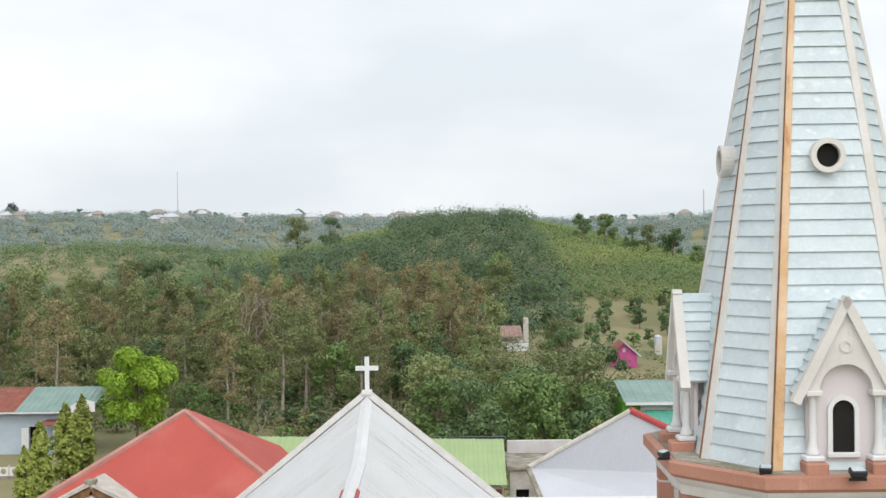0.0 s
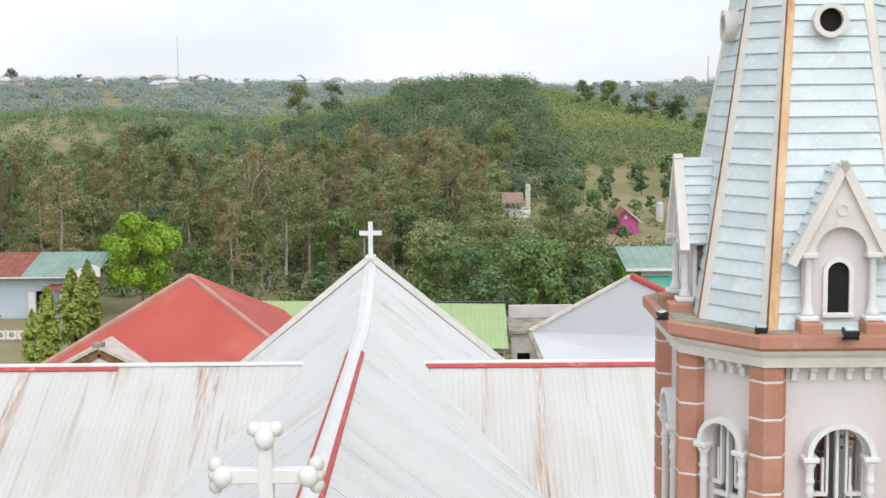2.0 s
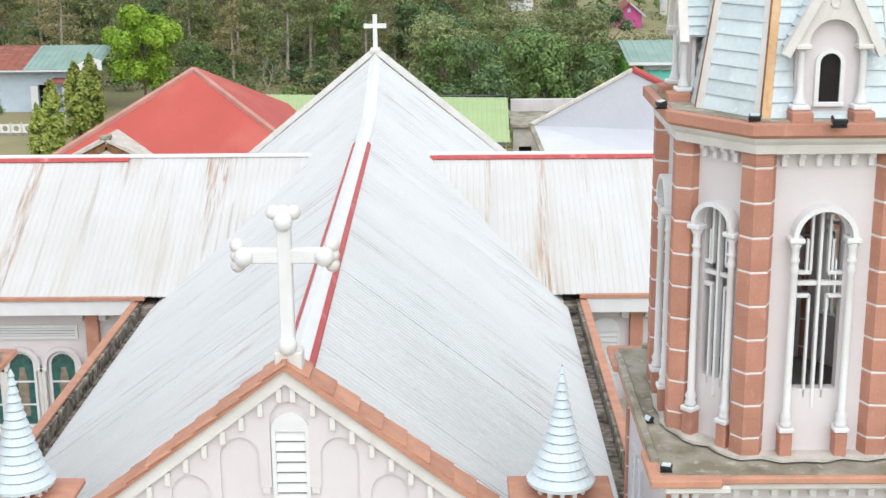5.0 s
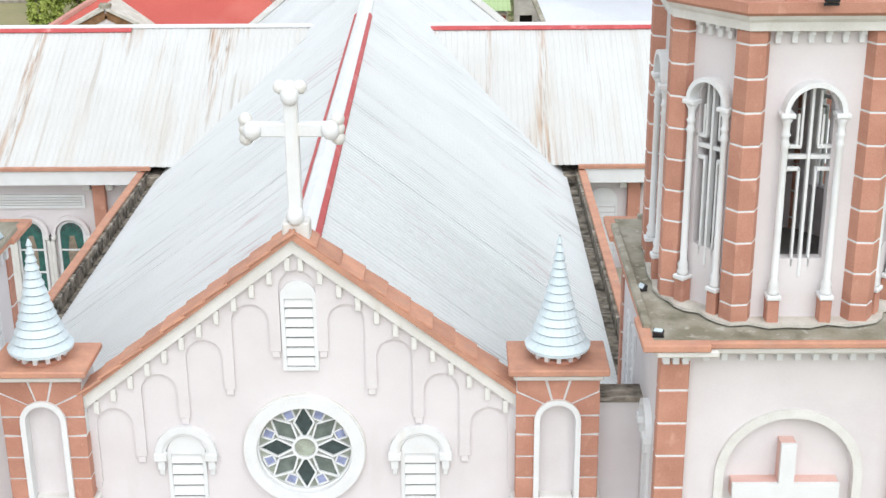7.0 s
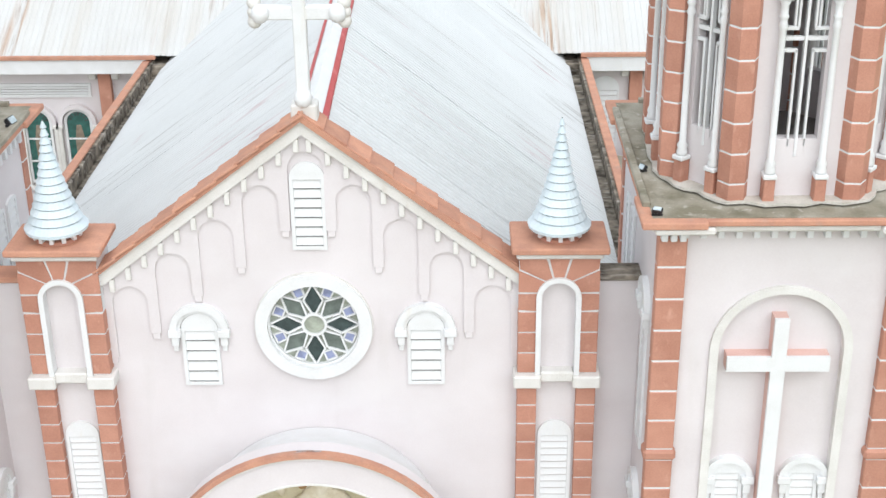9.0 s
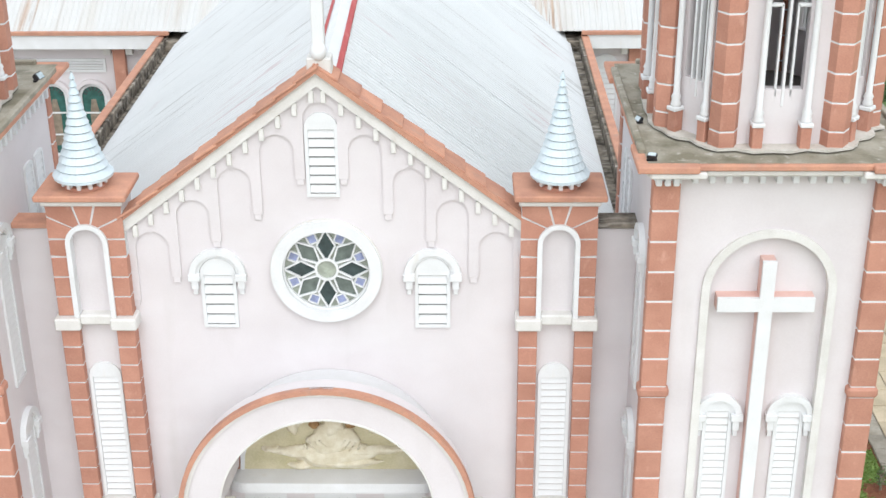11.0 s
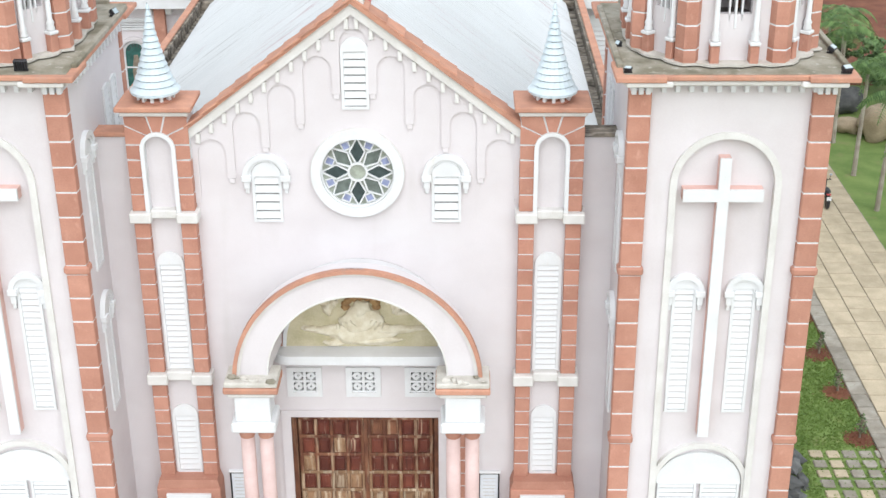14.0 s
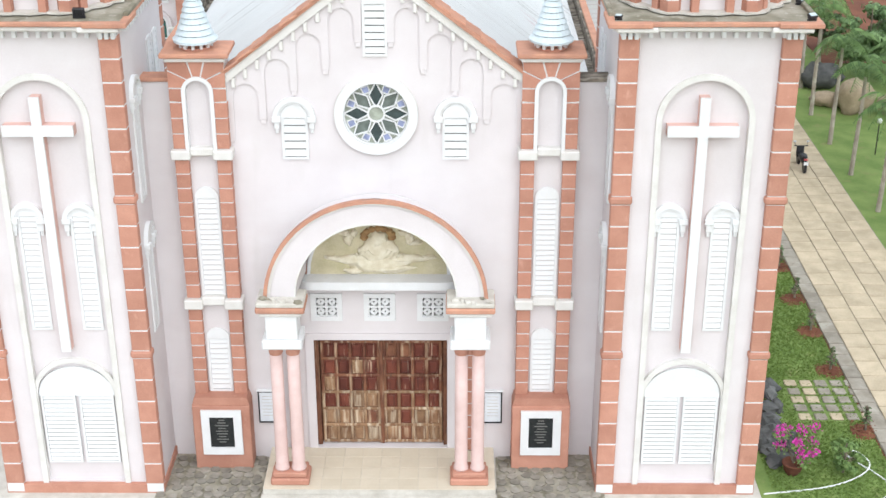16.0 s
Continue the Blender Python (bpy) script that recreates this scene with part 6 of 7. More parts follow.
# single trees with a look of their own
LIME = make_tree("lime_green_tree", "round", 11.0, 401, LEAF_LIME, BARK, "bright lime-green spreading tree near the yard", 0.22, 15000)
put_tree(LIME, -31.5, 128, 1.0, 30, keep=True)
put_tree(RN[1], -26, 130, 0.75, 70)
put_tree(BU[0], -38.5, 122, 0.8, 10)
put_tree(RN[1], -44, 113, 0.5, 200)
BIG = make_tree("broadleaf_tree", "round", 10, 402, LEAF_MID, BARK, "large rounded green tree behind the roofs", 0.24, 8500)
put_tree(BIG, 11.5, 112, 1.0, 0, keep=True)
put_tree(BIG, 17, 120, 0.8, 140)
put_tree(BIG, 7, 122, 0.75, 220)
CY = make_tree("cypress_tree", "column", 5.4, 403, LEAF_CYPRESS, BARK, "narrow yellow-green columnar cypress", 0.16, 4200, group="cypresses in the yard")
for i, (x, y, s) in enumerate(((-32.5, 92, 1.1), (-33.0, 98, 1.2), (-31.6, 101, 1.4), (-32.6, 110, 1.35))):
    put_tree(CY, x, y, s, 50 * i, 0, keep=i == 0)


def bare_tree(x, y, h, seed, label):
    rd = random.Random(seed)
    t = thing("bare_tree", (0, 0, 0), label, "tree", "dead trees in the wood")
    bm = bmesh.new()

    def grow(p, d, length, r, depth):
        q = p + d * length
        tube_path(bm, [p, (p + q) / 2 + Vector((rd.uniform(-1, 1), rd.uniform(-1, 1), 0)) * length * 0.06, q], r, r * 0.65, 5)
        if depth:
            for _ in range(rd.randint(2, 3)):
                grow(q, (d + Vector((rd.uniform(-0.8, 0.8), rd.uniform(-0.8, 0.8), rd.uniform(-0.1, 0.6)))).normalized(), length * rd.uniform(0.55, 0.8), r * 0.62, depth - 1)
    grow(Vector((0, 0, 0)), Vector((0.05, 0, 1)), h * 0.36, h * 0.018, 4)
    part("trunk", bm, PALE_BARK, t)
    t.matrix_basis = at(x, y, height(x, y) - 0.1)


bare_tree(-17.5, 124, 6, 1, "leafless pale branching dead tree")
bare_tree(-20, 168, 15, 2, "tall leafless pale dead tree trunk")
bare_tree(-9, 175, 14, 3, "tall leafless pale dead tree trunk")
bare_tree(-27, 180, 15, 4, "tall leafless pale dead tree trunk")

# spiky dracaena clumps
def spiky(x, y, h, seed, z=0.0):
    rg = np.random.default_rng(seed)
    t = thing("dracaena", (0, 0, 0), "spiky yellow-green dracaena with bare stems", "plant", "dracaenas behind the roofs")
    bm, v, f = bmesh.new(), [], []
    for k in range(4):
        top = Vector((rg.uniform(-0.7, 0.7), rg.uniform(-0.7, 0.7), h * rg.uniform(0.65, 1)))
        tube_path(bm, [Vector((0, 0, 0)), top * 0.6, top], 0.07, 0.04, 5)
        for _ in range(46):
            d = Vector(rg.normal(0, 1, 3).tolist())
            d.z = abs(d.z) * 0.8 - 0.15
            d.normalize()
            s = d.cross(Vector((0, 0, 1))).normalized() * 0.07
            tip = top + d * 0.85 + Vector((0, 0, -0.12))
            n = len(v)
            v += [top + s, top + d * 0.5 + s, tip, top + d * 0.5 - s, top - s]
            f.append((n, n + 1, n + 2, n + 3, n + 4))
    part("stems", bm, BARK, t)
    me = bpy.data.meshes.new("leaves")
    me.from_pydata([tuple(q) for q in v], [], f)
    me.materials.append(LEAF_SPIKY)
    under(new("leaves", me), t)
    t.matrix_basis = at(x, y, z)


for i, (x, y, h) in enumerate(((10.5, 88, 4.2), (11.6, 89, 4.6), (12.8, 90, 4.4), (9.6, 92, 5.4), (14.5, 96, 5.2), (15.6, 97, 6.6), (13.6, 92, 4.0), (17, 98, 5.0))):
    spiky(x, y, h, 40 + i)


# ---- hillside orchards and far woods: uncountable clumps ----
def woods(name, label, spots, radii, per, leaf_size, material, seed, jitter=0.25):
    rg = np.random.default_rng(seed)
    cs, ns = [], []
    for x, y in spots:
        k = rg.uniform(0.7, 1.3)
        p, d = clump(rg, per, (x, y, height(x, y) + radii[2] * 0.7 * k), np.asarray(radii) * k)
        cs.append(p), ns.append(d * 0.75 + np.array([0, -0.25, 0.6]))
    ob = new(name, leaf_mesh(name, np.concatenate(cs), np.concatenate(ns), leaf_size, material, rg, 1.3, jitter))
    tagged(ob, label, "trees", kind="stuff")


def patch_mat(name, a, b, c, scale):
    m = leaf_mat(name, a, b, 0.0)
    n, l = m.node_tree.nodes, m.node_tree.links
    co, nz, rp, mixn = n.new("ShaderNodeTexCoord"), n.new("ShaderNodeTexNoise"), n.new("ShaderNodeMapRange"), n.new("ShaderNodeMix")
    nz.inputs["Scale"].default_value, nz.inputs["Detail"].default_value = scale, 4
    rp.inputs["From Min"].default_value, rp.inputs["From Max"].default_value = 0.42, 0.62
    mixn.data_type = "RGBA"
    hsv = [q for q in n if q.bl_idname == "ShaderNodeHueSaturation"][0]
    ramp = [q for q in n if q.bl_idname == "ShaderNodeValToRGB"][0]
    l.new(co.outputs["Object"], nz.inputs["Vector"])
    l.new(nz.outputs["Fac"], rp.inputs["Value"])
    l.new(rp.outputs["Result"], mixn.inputs["Factor"])
    l.new(ramp.outputs["Color"], mixn.inputs["A"])
    mixn.inputs["B"].default_value = (*c, 1)
    l.new(mixn.outputs["Result"], hsv.inputs["Color"])
    return m


HILL_LEAF = patch_mat("hill_orchard_foliage", (0.13, 0.205, 0.08), (0.185, 0.265, 0.1), (0.245, 0.3, 0.1), 0.03)
WOOD_LEAF = patch_mat("hill_wood_foliage", (0.075, 0.125, 0.07), (0.12, 0.18, 0.09), (0.135, 0.195, 0.1), 0.12)
MID_LEAF = patch_mat("lower_hill_foliage", (0.115, 0.18, 0.095), (0.155, 0.225, 0.115), (0.2, 0.265, 0.12), 0.02)
# distance haze is mixed into this leaf colour, paler and bluer than nearby
FAR_HAZE_LEAF = patch_mat("haze_tinted_foliage", (0.24, 0.305, 0.28), (0.255, 0.32, 0.295), (0.27, 0.335, 0.3), 0.01)
rd = random.Random(8)
spots = []
for row in range(56):
    y = 288 + row * 3.5
    x = -85 + rd.uniform(0, 3)
    while x < 150:
        edge = 27 + 2.5 * noise.noise(Vector((0, y / 15, 5)))
        if (x > edge and y > 287 + 4 * noise.noise(Vector((x / 12, 0, 9)))) or (x < -8 - 0.1 * (y - 370) and y > 372):
            spots.append((x + rd.uniform(-0.8, 0.8), y + rd.uniform(-0.8, 0.8)))
        x += 3.1
woods("orchard_rows", "rows of green orchard bushes on the hill", spots, (1.7, 1.6, 1.3), 66, 0.38, HILL_LEAF, 1)
spots = []
while len(spots) < 760:
    x, y = rd.uniform(-60, 28), rd.uniform(238, 470)
    if y < 380 or x > -10 - 0.1 * (y - 370):
        spots.append((x, y))
woods("hill_wood", "dense dark green wood on the hillside", spots, (3.0, 2.8, 3.2), 230, 0.4, WOOD_LEAF, 2)
spots = [(rd.uniform(-330, -62), rd.uniform(300, 680)) for _ in range(1500)]
woods("hill_wood", "dense green wood on the lower hills", spots, (3.2, 3.2, 2.6), 130, 0.5, MID_LEAF, 3)
spots = [(rd.uniform(80, 280), rd.uniform(470, 680)) for _ in range(400)]
woods("hill_wood", "dense green wood on the lower hills", spots, (3.2, 3.2, 2.8), 80, 0.65, WOOD_LEAF, 4)
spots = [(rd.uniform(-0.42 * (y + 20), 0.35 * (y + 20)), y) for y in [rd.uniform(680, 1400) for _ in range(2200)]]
# ridge wood in leaves already paled by haze
woods("far_wood", "hazy distant wooded ridge", spots, (8, 8, 4.4), 170, 1.05, FAR_HAZE_LEAF, 5, 0.3)
rd2 = random.Random(77)
spots = []
while len(spots) < 3600:
    y = rd2.uniform(92, 345)
    x = rd2.uniform(-0.42 * (y + 21), 0.22 * (y + 21))
    if not (x < -24 and y < 139) and not (x > 20 and 200 < y < 292 and rd2.random() < 0.93) and not (27 < x < 37 and 185 < y < 207):
        spots.append((x, y))
UNDER_LEAF = patch_mat("undergrowth_foliage", (0.09, 0.125, 0.05), (0.18, 0.235, 0.09), (0.2, 0.19, 0.095), 0.05)
woods("undergrowth", "tangled green undergrowth below the trees", spots, (1.7, 1.7, 1.3), 34, 0.3, UNDER_LEAF, 9)
# tall trees that stand out on the skyline
for i, (x, y, s) in enumerate(((43, 398, 0.85), (50, 399, 0.95), (58, 396, 0.65), (63, 398, 0.75), (70, 396, 1.0), (75, 380, 0.7), (-34, 395, 0.85), (-45, 402, 1.0), (-128, 330, 1.0), (-120, 320, 0.9), (-66, 300, 1.1), (-85, 260, 1.25), (-72, 205, 1.5), (-30, 250, 1.1), (-58, 330, 0.9), (-78, 330, 1.0), (-52, 240, 1.3))):
    put_tree(RN[i % 4], x, y, s * 1.15, 37 * i)
rd = random.Random(14)
# ridge trees carry the same haze tint in their leaves
FARTREE = [make_tree("broadleaf_tree", "round", 9 + i, 260 + i, FAR_HAZE_LEAF, PALE_BARK, "hazy distant tree on the far ridge", 0.7, 1600, group="trees on the far ridge") for i in range(3)]
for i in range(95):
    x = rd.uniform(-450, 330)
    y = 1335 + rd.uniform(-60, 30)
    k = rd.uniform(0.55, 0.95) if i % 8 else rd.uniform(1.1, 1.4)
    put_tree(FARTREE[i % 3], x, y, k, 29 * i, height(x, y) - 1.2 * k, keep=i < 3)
# dotted dark bushes on the grassy slope
DOT = make_tree("round_bush", "round", 4.6, 500, LEAF_DARK, BARK, "dark rounded bush on the grassy slope", 0.3, 900, "bush", "bushes on the slope")
rd = random.Random(15)
k = 0
for y in (226, 240, 254, 268, 281):
    for x in (24, 30, 36, 42, 48, 54):
        if rd.random() < 0.75:
            put_tree(DOT, x * (0.85 + (y - 200) / 500) + rd.uniform(-1.5, 1.5), y + rd.uniform(-4, 4), rd.uniform(0.5, 0.95), rd.uniform(0, 360), keep=k == 0)
            k += 1

# ---- houses behind the church ----
RED_ROOF = node_mat("red_painted_roof", (0.46, 0.095, 0.075), (0.4, 0.08, 0.065), 0.25, 12, 0.7, 0.05, streak=[((0.3, 0.3, 0.3), (0.56, 0.2, 0.16), 0.5, 0.8, 0.5)])
PALE_ROOF = node_mat("pale_grey_roof", (0.55, 0.56, 0.6), (0.5, 0.51, 0.55), 0.3, 12, 0.6, 0.05)
GREEN_ROOF = node_mat("pale_green_roof", (0.36, 0.46, 0.23), (0.31, 0.41, 0.2), 0.4, 15, 0.6, 0.1, streak=[((0.2, 2.0, 0.2), (0.42, 0.5, 0.3), 0.5, 0.75, 0.5)])
TEAL_ROOF = node_mat("teal_metal_roof", (0.24, 0.34, 0.3), (0.19, 0.28, 0.25), 0.5, 15, 0.5, 0.1)
RUST_ROOF = node_mat("rusty_red_roof", (0.3, 0.09, 0.06), (0.2, 0.07, 0.05), 0.8, 15, 0.7, 0.2, streak=[((0.5, 2, 2), (0.4, 0.25, 0.2), 0.55, 0.75, 0.5)])
BLUE_WALL = node_mat("pale_blue_wall", (0.5, 0.58, 0.66), (0.42, 0.5, 0.58), 0.8, 15, 0.85, 0.1, streak=[GRIME])
PINK_WALL = node_mat("magenta_wall", (0.5, 0.1, 0.28), (0.42, 0.08, 0.22), 1, 15, 0.8, 0.05)
LIME_WALL = node_mat("lime_green_wall", (0.2, 0.5, 0.06), (0.16, 0.42, 0.05), 1, 15, 0.8, 0.05)
BRICK = node_mat("brown_brick_trim", (0.3, 0.17, 0.09), (0.18, 0.1, 0.05), 3, 6, 0.9, 0.4)
GREEN_DOOR = node_mat("dark_green_door", (0.03, 0.1, 0.06), (0.02, 0.07, 0.04), 2, 15, 0.6, 0.05)


def hip(bm, x0, x1, y0, y1, ze, ridge_a, ridge_b, thick=0.2):
    """A hipped roof over a rectangle with its ridge from a to b, closed below."""
    c = [bm.verts.new(p) for p in ((x0, y0, ze), (x1, y0, ze), (x1, y1, ze), (x0, y1, ze))]
    a, b = bm.verts.new(ridge_a), bm.verts.new(ridge_b)
    for f in ((c[0], c[1], a), (c[1], c[2], b, a), (c[2], c[3], b), (c[3], c[0], a, b)):
        bm.faces.new(f)
    d = [bm.verts.new((v.co.x, v.co.y, ze - thick)) for v in c]
    for i in range(4):
        bm.faces.new((c[i], c[(i + 1) % 4], d[(i + 1) % 4], d[i]))
    bm.faces.new(d)
    return bm


def hip_caps(house, corners, apexes, r, mat):
    for p, q in zip(corners, apexes):
        part("hip_cap", cyl(bmesh.new(), p, q, r, r, 6), mat, house)


hall = thing("parish_hall", (-14.8, 78, 0), "hall with a large red painted hipped roof", "building")
part("wall", new_box(-24.0, -5.6, 63, 79, 0, 5.2), PLASTER, hall)
part("roof", hip(bmesh.new(), -25.4, -4.2, 61.5, 80, 5.3, (-14.8, 70, 11.5), (-14.8, 71.2, 11.5)), RED_ROOF, hall, "red painted metal roof")
hip_caps(hall, [(-25.4, 61.5, 5.35), (-4.2, 61.5, 5.35)], [(-14.8, 70, 11.5)] * 2, 0.22, node_mat("pale_red_hip", (0.5, 0.26, 0.22), (0.4, 0.2, 0.17), 1, 12, 0.8, 0.1))
gm = at(-19.1, 62.4, 0)
gp = part("gable_front", plate(bmesh.new(), [(-3.4, 5.4), (3.4, 5.4), (3.4, 6.45), (0, 8.15), (-3.4, 6.45)], (), 0, 0.3, gm), PLASTER, hall, "small white gable with brick trim")
for s in (-1, 1):
    bm = bmesh.new()
    bar(bm, (0, 7.72), (s * 3.4, 6.02), 0.5, -0.06, 0.0, gm)
    part("brick_trim", bm, BRICK, gp)
    bm = bmesh.new()
    bar(bm, (0, 8.15), (s * 3.5, 6.4), 0.2, -0.25, 3.5, gm)
    part("gable_roof_edge", bm, PALE_CONCRETE, gp)
part("gable_cap", new_box(-0.35, 0.35, -0.3, 0.3, 8.15, 8.42, 0.05, gm), CONCRETE, gp)

wh = thing("white_roofed_house", (14, 64, 0), "house with a broad pale grey roof and red hip", "building")
part("wall", new_box(8.6, 21.0, 56, 76, 0, 6.6), PLASTER_SIDE, wh)
bm = bmesh.new()
A, B, C, D, E, F = [Vector(p) for p in ((13.5, 60, 12.55), (7.4, 59.5, 9.35), (8.3, 55, 7.4), (22.5, 52, 6.2), (22.0, 62, 8.2), (13.2, 63, 11.2))]
tops = [bm.verts.new(p) for p in (A, B, C, D, E)]
bm.faces.new(tops)
g = bm.verts.new(F)
bm.faces.new((tops[0], tops[4], g))
bm.faces.new((tops[0], g, tops[1]))
lowv = [bm.verts.new(p - Vector((0, 0, 0.3))) for p in (B, C, D, E)]
for a, b, c, d in ((1, 2, 1, 0), (2, 3, 2, 1), (3, 4, 3, 2)):
    bm.faces.new((tops[a], tops[b], lowv[c], lowv[d]))
part("roof", bm, PALE_ROOF, wh, "pale grey sheet roof")
part("red_hip_cap", cyl(bmesh.new(), A + Vector((0, 0, 0.05)), E + Vector((0, 0, 0.05)), 0.2, 0.2, 8), RED_TRIM, wh)
part("edge_cap", cyl(bmesh.new(), A, B, 0.14, 0.14, 6), PALE_CONCRETE, wh)
part("eave_cap", cyl(bmesh.new(), B, C, 0.16, 0.16, 6), CONCRETE, wh)

shed = thing("green_roofed_shed", (-2.5, 74, 0), "long shed with a pale green sheet roof", "building")
part("wall", new_box(-12, 6.4, 72, 78, 0, 5.9), PALE_CONCRETE, shed)
rnd = random.Random(31)
x = -12.4
while x < 6.6:
    part("roof_sheet", sheet(bmesh.new(), Vector((x, 77.0, 8.75 - (x + 12) * 0.018)), Vector((x + 1.02, 77.0, 8.75 - (x + 12) * 0.018)), Vector((x, 71.2, 6.35 - (x + 12) * 0.012)), Vector((x + 1.02, 71.2, 6.35 - (x + 12) * 0.012)), 3, 0.03), GREEN_ROOF, shed)
    x += 1.0
part("ridge_beam", new_box(-12.4, 6.7, 76.9, 77.2, 8.4, 8.55), BLACK, shed)
part("brick_infill", new_box(4.6, 6.3, 71.95, 72.0, 4.2, 5.7), RUST_ROOF, shed)
ann = thing("cement_annex", (9, 75, 0), "grey flat-roofed cement annex with a dark window", "building")
part("wall", plate(bmesh.new(), [(6.9, 0), (11.5, 0), (11.5, 6.9), (6.9, 6.9)], [[(7.3, 3.6), (8.2, 3.6), (8.2, 5.5), (7.3, 5.5)]], 73, 73.4), PALE_CONCRETE, ann)
# black sheet as the shade of the room behind the window
part("window_dark", new_box(7.2, 8.3, 73.6, 73.7, 3.4, 5.6), INNER_SHADE, ann)
part("window_bar", new_box(7.3, 8.2, 73.0, 73.08, 4.1, 4.2), WHITE, ann)
part("door", new_box(8.9, 9.9, 72.93, 72.99, 2.6, 5.5), GREEN_DOOR, ann)
part("roof_slab", new_box(6.7, 11.8, 72.6, 79, 6.9, 7.15, 0.03), CONCRETE, ann)
part("roof_parapet", new_box(6.9, 11.6, 78, 78.3, 7.15, 8.1, 0.03), PLASTER_SIDE, ann)

bh = thing("blue_house", (-42, 128, 0), "pale blue house with teal and rusty roofs", "house")
part("wall", plate(bmesh.new(), [(-54, 0), (-36, 0), (-36, 4.9), (-54, 4.9)], [[(-42.2, 0.02), (-40.6, 0.02), (-40.6, 3.0), (-42.2, 3.0)]], 124.5, 124.8), BLUE_WALL, bh)
# black sheet as the shade inside the doorway
part("doorway", new_box(-42.4, -40.4, 125.4, 125.5, 0, 3.2), INNER_SHADE, bh)
part("door_leaf", new_box(-43.0, -42.2, 124.2, 124.3, 0, 2.9), WHITE, bh)
for nm, x0, x1, mt in (("roof", -54, -43.4, RUST_ROOF), ("roof", -43.4, -35.4, TEAL_ROOF)):
    bm = bmesh.new()
    sheet(bm, Vector((x0, 131, 6.5)), Vector((x1, 131, 6.5)), Vector((x0, 123.2, 4.7)), Vector((x1, 123.2, 4.7)), 12, 0.06)
    part(nm, bm, mt, bh)
part("eave_board", new_box(-54, -35.4, 123.15, 123.25, 4.55, 4.7), WHITE, bh)
part("porch_roof", new_box(-40.4, -35.0, 120.5, 124.4, 3.6, 3.75, 0, pose(0, 0, 0)), RUST_ROOF, bh)
part("gable_panel", plate(bmesh.new(), [(-38.5, 4.7), (-34.8, 4.7), (-34.8, 5.7), (-36, 6.1)], (), 123.0, 123.1), WHITE, bh)
part("porch_screen", new_box(-38.6, -35.2, 123.9, 124.0, 0, 3.5), SHADE, bh)
bm = bmesh.new()
for i in range(11):
    box(bm, -38.4 + i * 0.3, -38.34 + i * 0.3, 121.0, 121.06, 0, 3.0)
for z in (0.2, 2.9):
    box(bm, -38.4, -35.3, 120.98, 121.08, z, z + 0.08)
gt = thing("steel_gate", (-36.8, 121, 0), "white painted barred steel gate", "gate")
part("bars", bm, WHITE, gt)
part("gate_post", new_box(-38.6, -38.42, 120.9, 121.1, 0, 3.2), WHITE, gt)
fn = thing("low_fence", (-44, 110, 0), "low white ornamental yard fence", "fence")
for i in range(8):
    part("post", new_box(-47.5 + i * 1.1, -47.35 + i * 1.1, 110, 110.15, 0, 1.3), PALE_CONCRETE, fn)
    part("panel", plate(bmesh.new(), [(-47.35 + i * 1.1, 0.3), (-46.4 + i * 1.1, 0.3), (-46.4 + i * 1.1, 1.15), (-47.35 + i * 1.1, 1.15)], [circle(-46.87 + i * 1.1, 0.72, 0.28, 12)], 110.04, 110.1), WHITE, fn)
part("base", new_box(-47.6, -38.6, 109.9, 110.25, 0, 0.3), KERB, fn)

fh = thing("farmhouse", (14, 226, 0), "white farmhouse with a brownish red roof", "house")
part("wall", new_box(9.6, 17.0, 222, 230, 0, 3.6), PALE_CONCRETE, fh)
part("side_wall", new_box(14.5, 18.4, 220.5, 229, 0, 3.2), WHITE, fh)
bm = bmesh.new()
sheet(bm, Vector((9.0, 229, 5.9)), Vector((17.4, 229, 5.9)), Vector((8.6, 221, 4.5)), Vector((17.4, 221, 4.5)), 10, 0.06)
part("roof", bm, node_mat("faded_brown_roof", (0.36, 0.24, 0.2), (0.25, 0.16, 0.13), 0.8, 15, 0.8, 0.2), fh)
part("pillar", new_box(17.6, 18.5, 223, 224, 0, 6.6), PALE_CONCRETE, fh)
part("water_tank", lathe(bmesh.new(), [(0.5, 6.6), (0.5, 7.5), (0.2, 7.7)], 18.05, 223.5, 12), PALE_CONCRETE, fh)
fh.location.x -= 2.0
ph = thing("pink_house", (32, 200, 0), "small magenta house with a grey gable roof", "house")
part("wall", plate(bmesh.new(), [(30.0, 0), (34.0, 0), (34.0, 3.3), (32.0, 5.0), (30.0, 3.3)], [[(30.9, 0.02), (32.4, 0.02), (32.4, 2.2), (30.9, 2.2)], arch(31.7, 32.3, 3.6, 4.3)], 197.8, 198.1), PINK_WALL, ph)
part("side_wall", new_box(33.8, 34.0, 198.1, 204, 0, 3.3), PINK_WALL, ph)
part("door", new_box(30.8, 32.5, 198.2, 198.3, 0, 2.3), WHITE, ph)
part("attic_window", new_box(31.6, 32.4, 198.15, 198.2, 3.5, 4.4), WHITE, ph)
for s in (-1, 1):
    bm = bmesh.new()
    bar(bm, (32.0, 5.15), (32.0 + s * 2.6, 2.95), 0.2, 197.3, 204.2)
    part("roof", bm, PALE_ROOF if s > 0 else RUST_ROOF, ph)
ph.location.x -= 1.6
tk = thing("water_tank", (38.2, 214, 0), "small steel water tank on a stand", "water tank")
part("stand", new_box(37.6, 38.8, 213.4, 214.6, 0, 3.4), PALE_CONCRETE, tk)
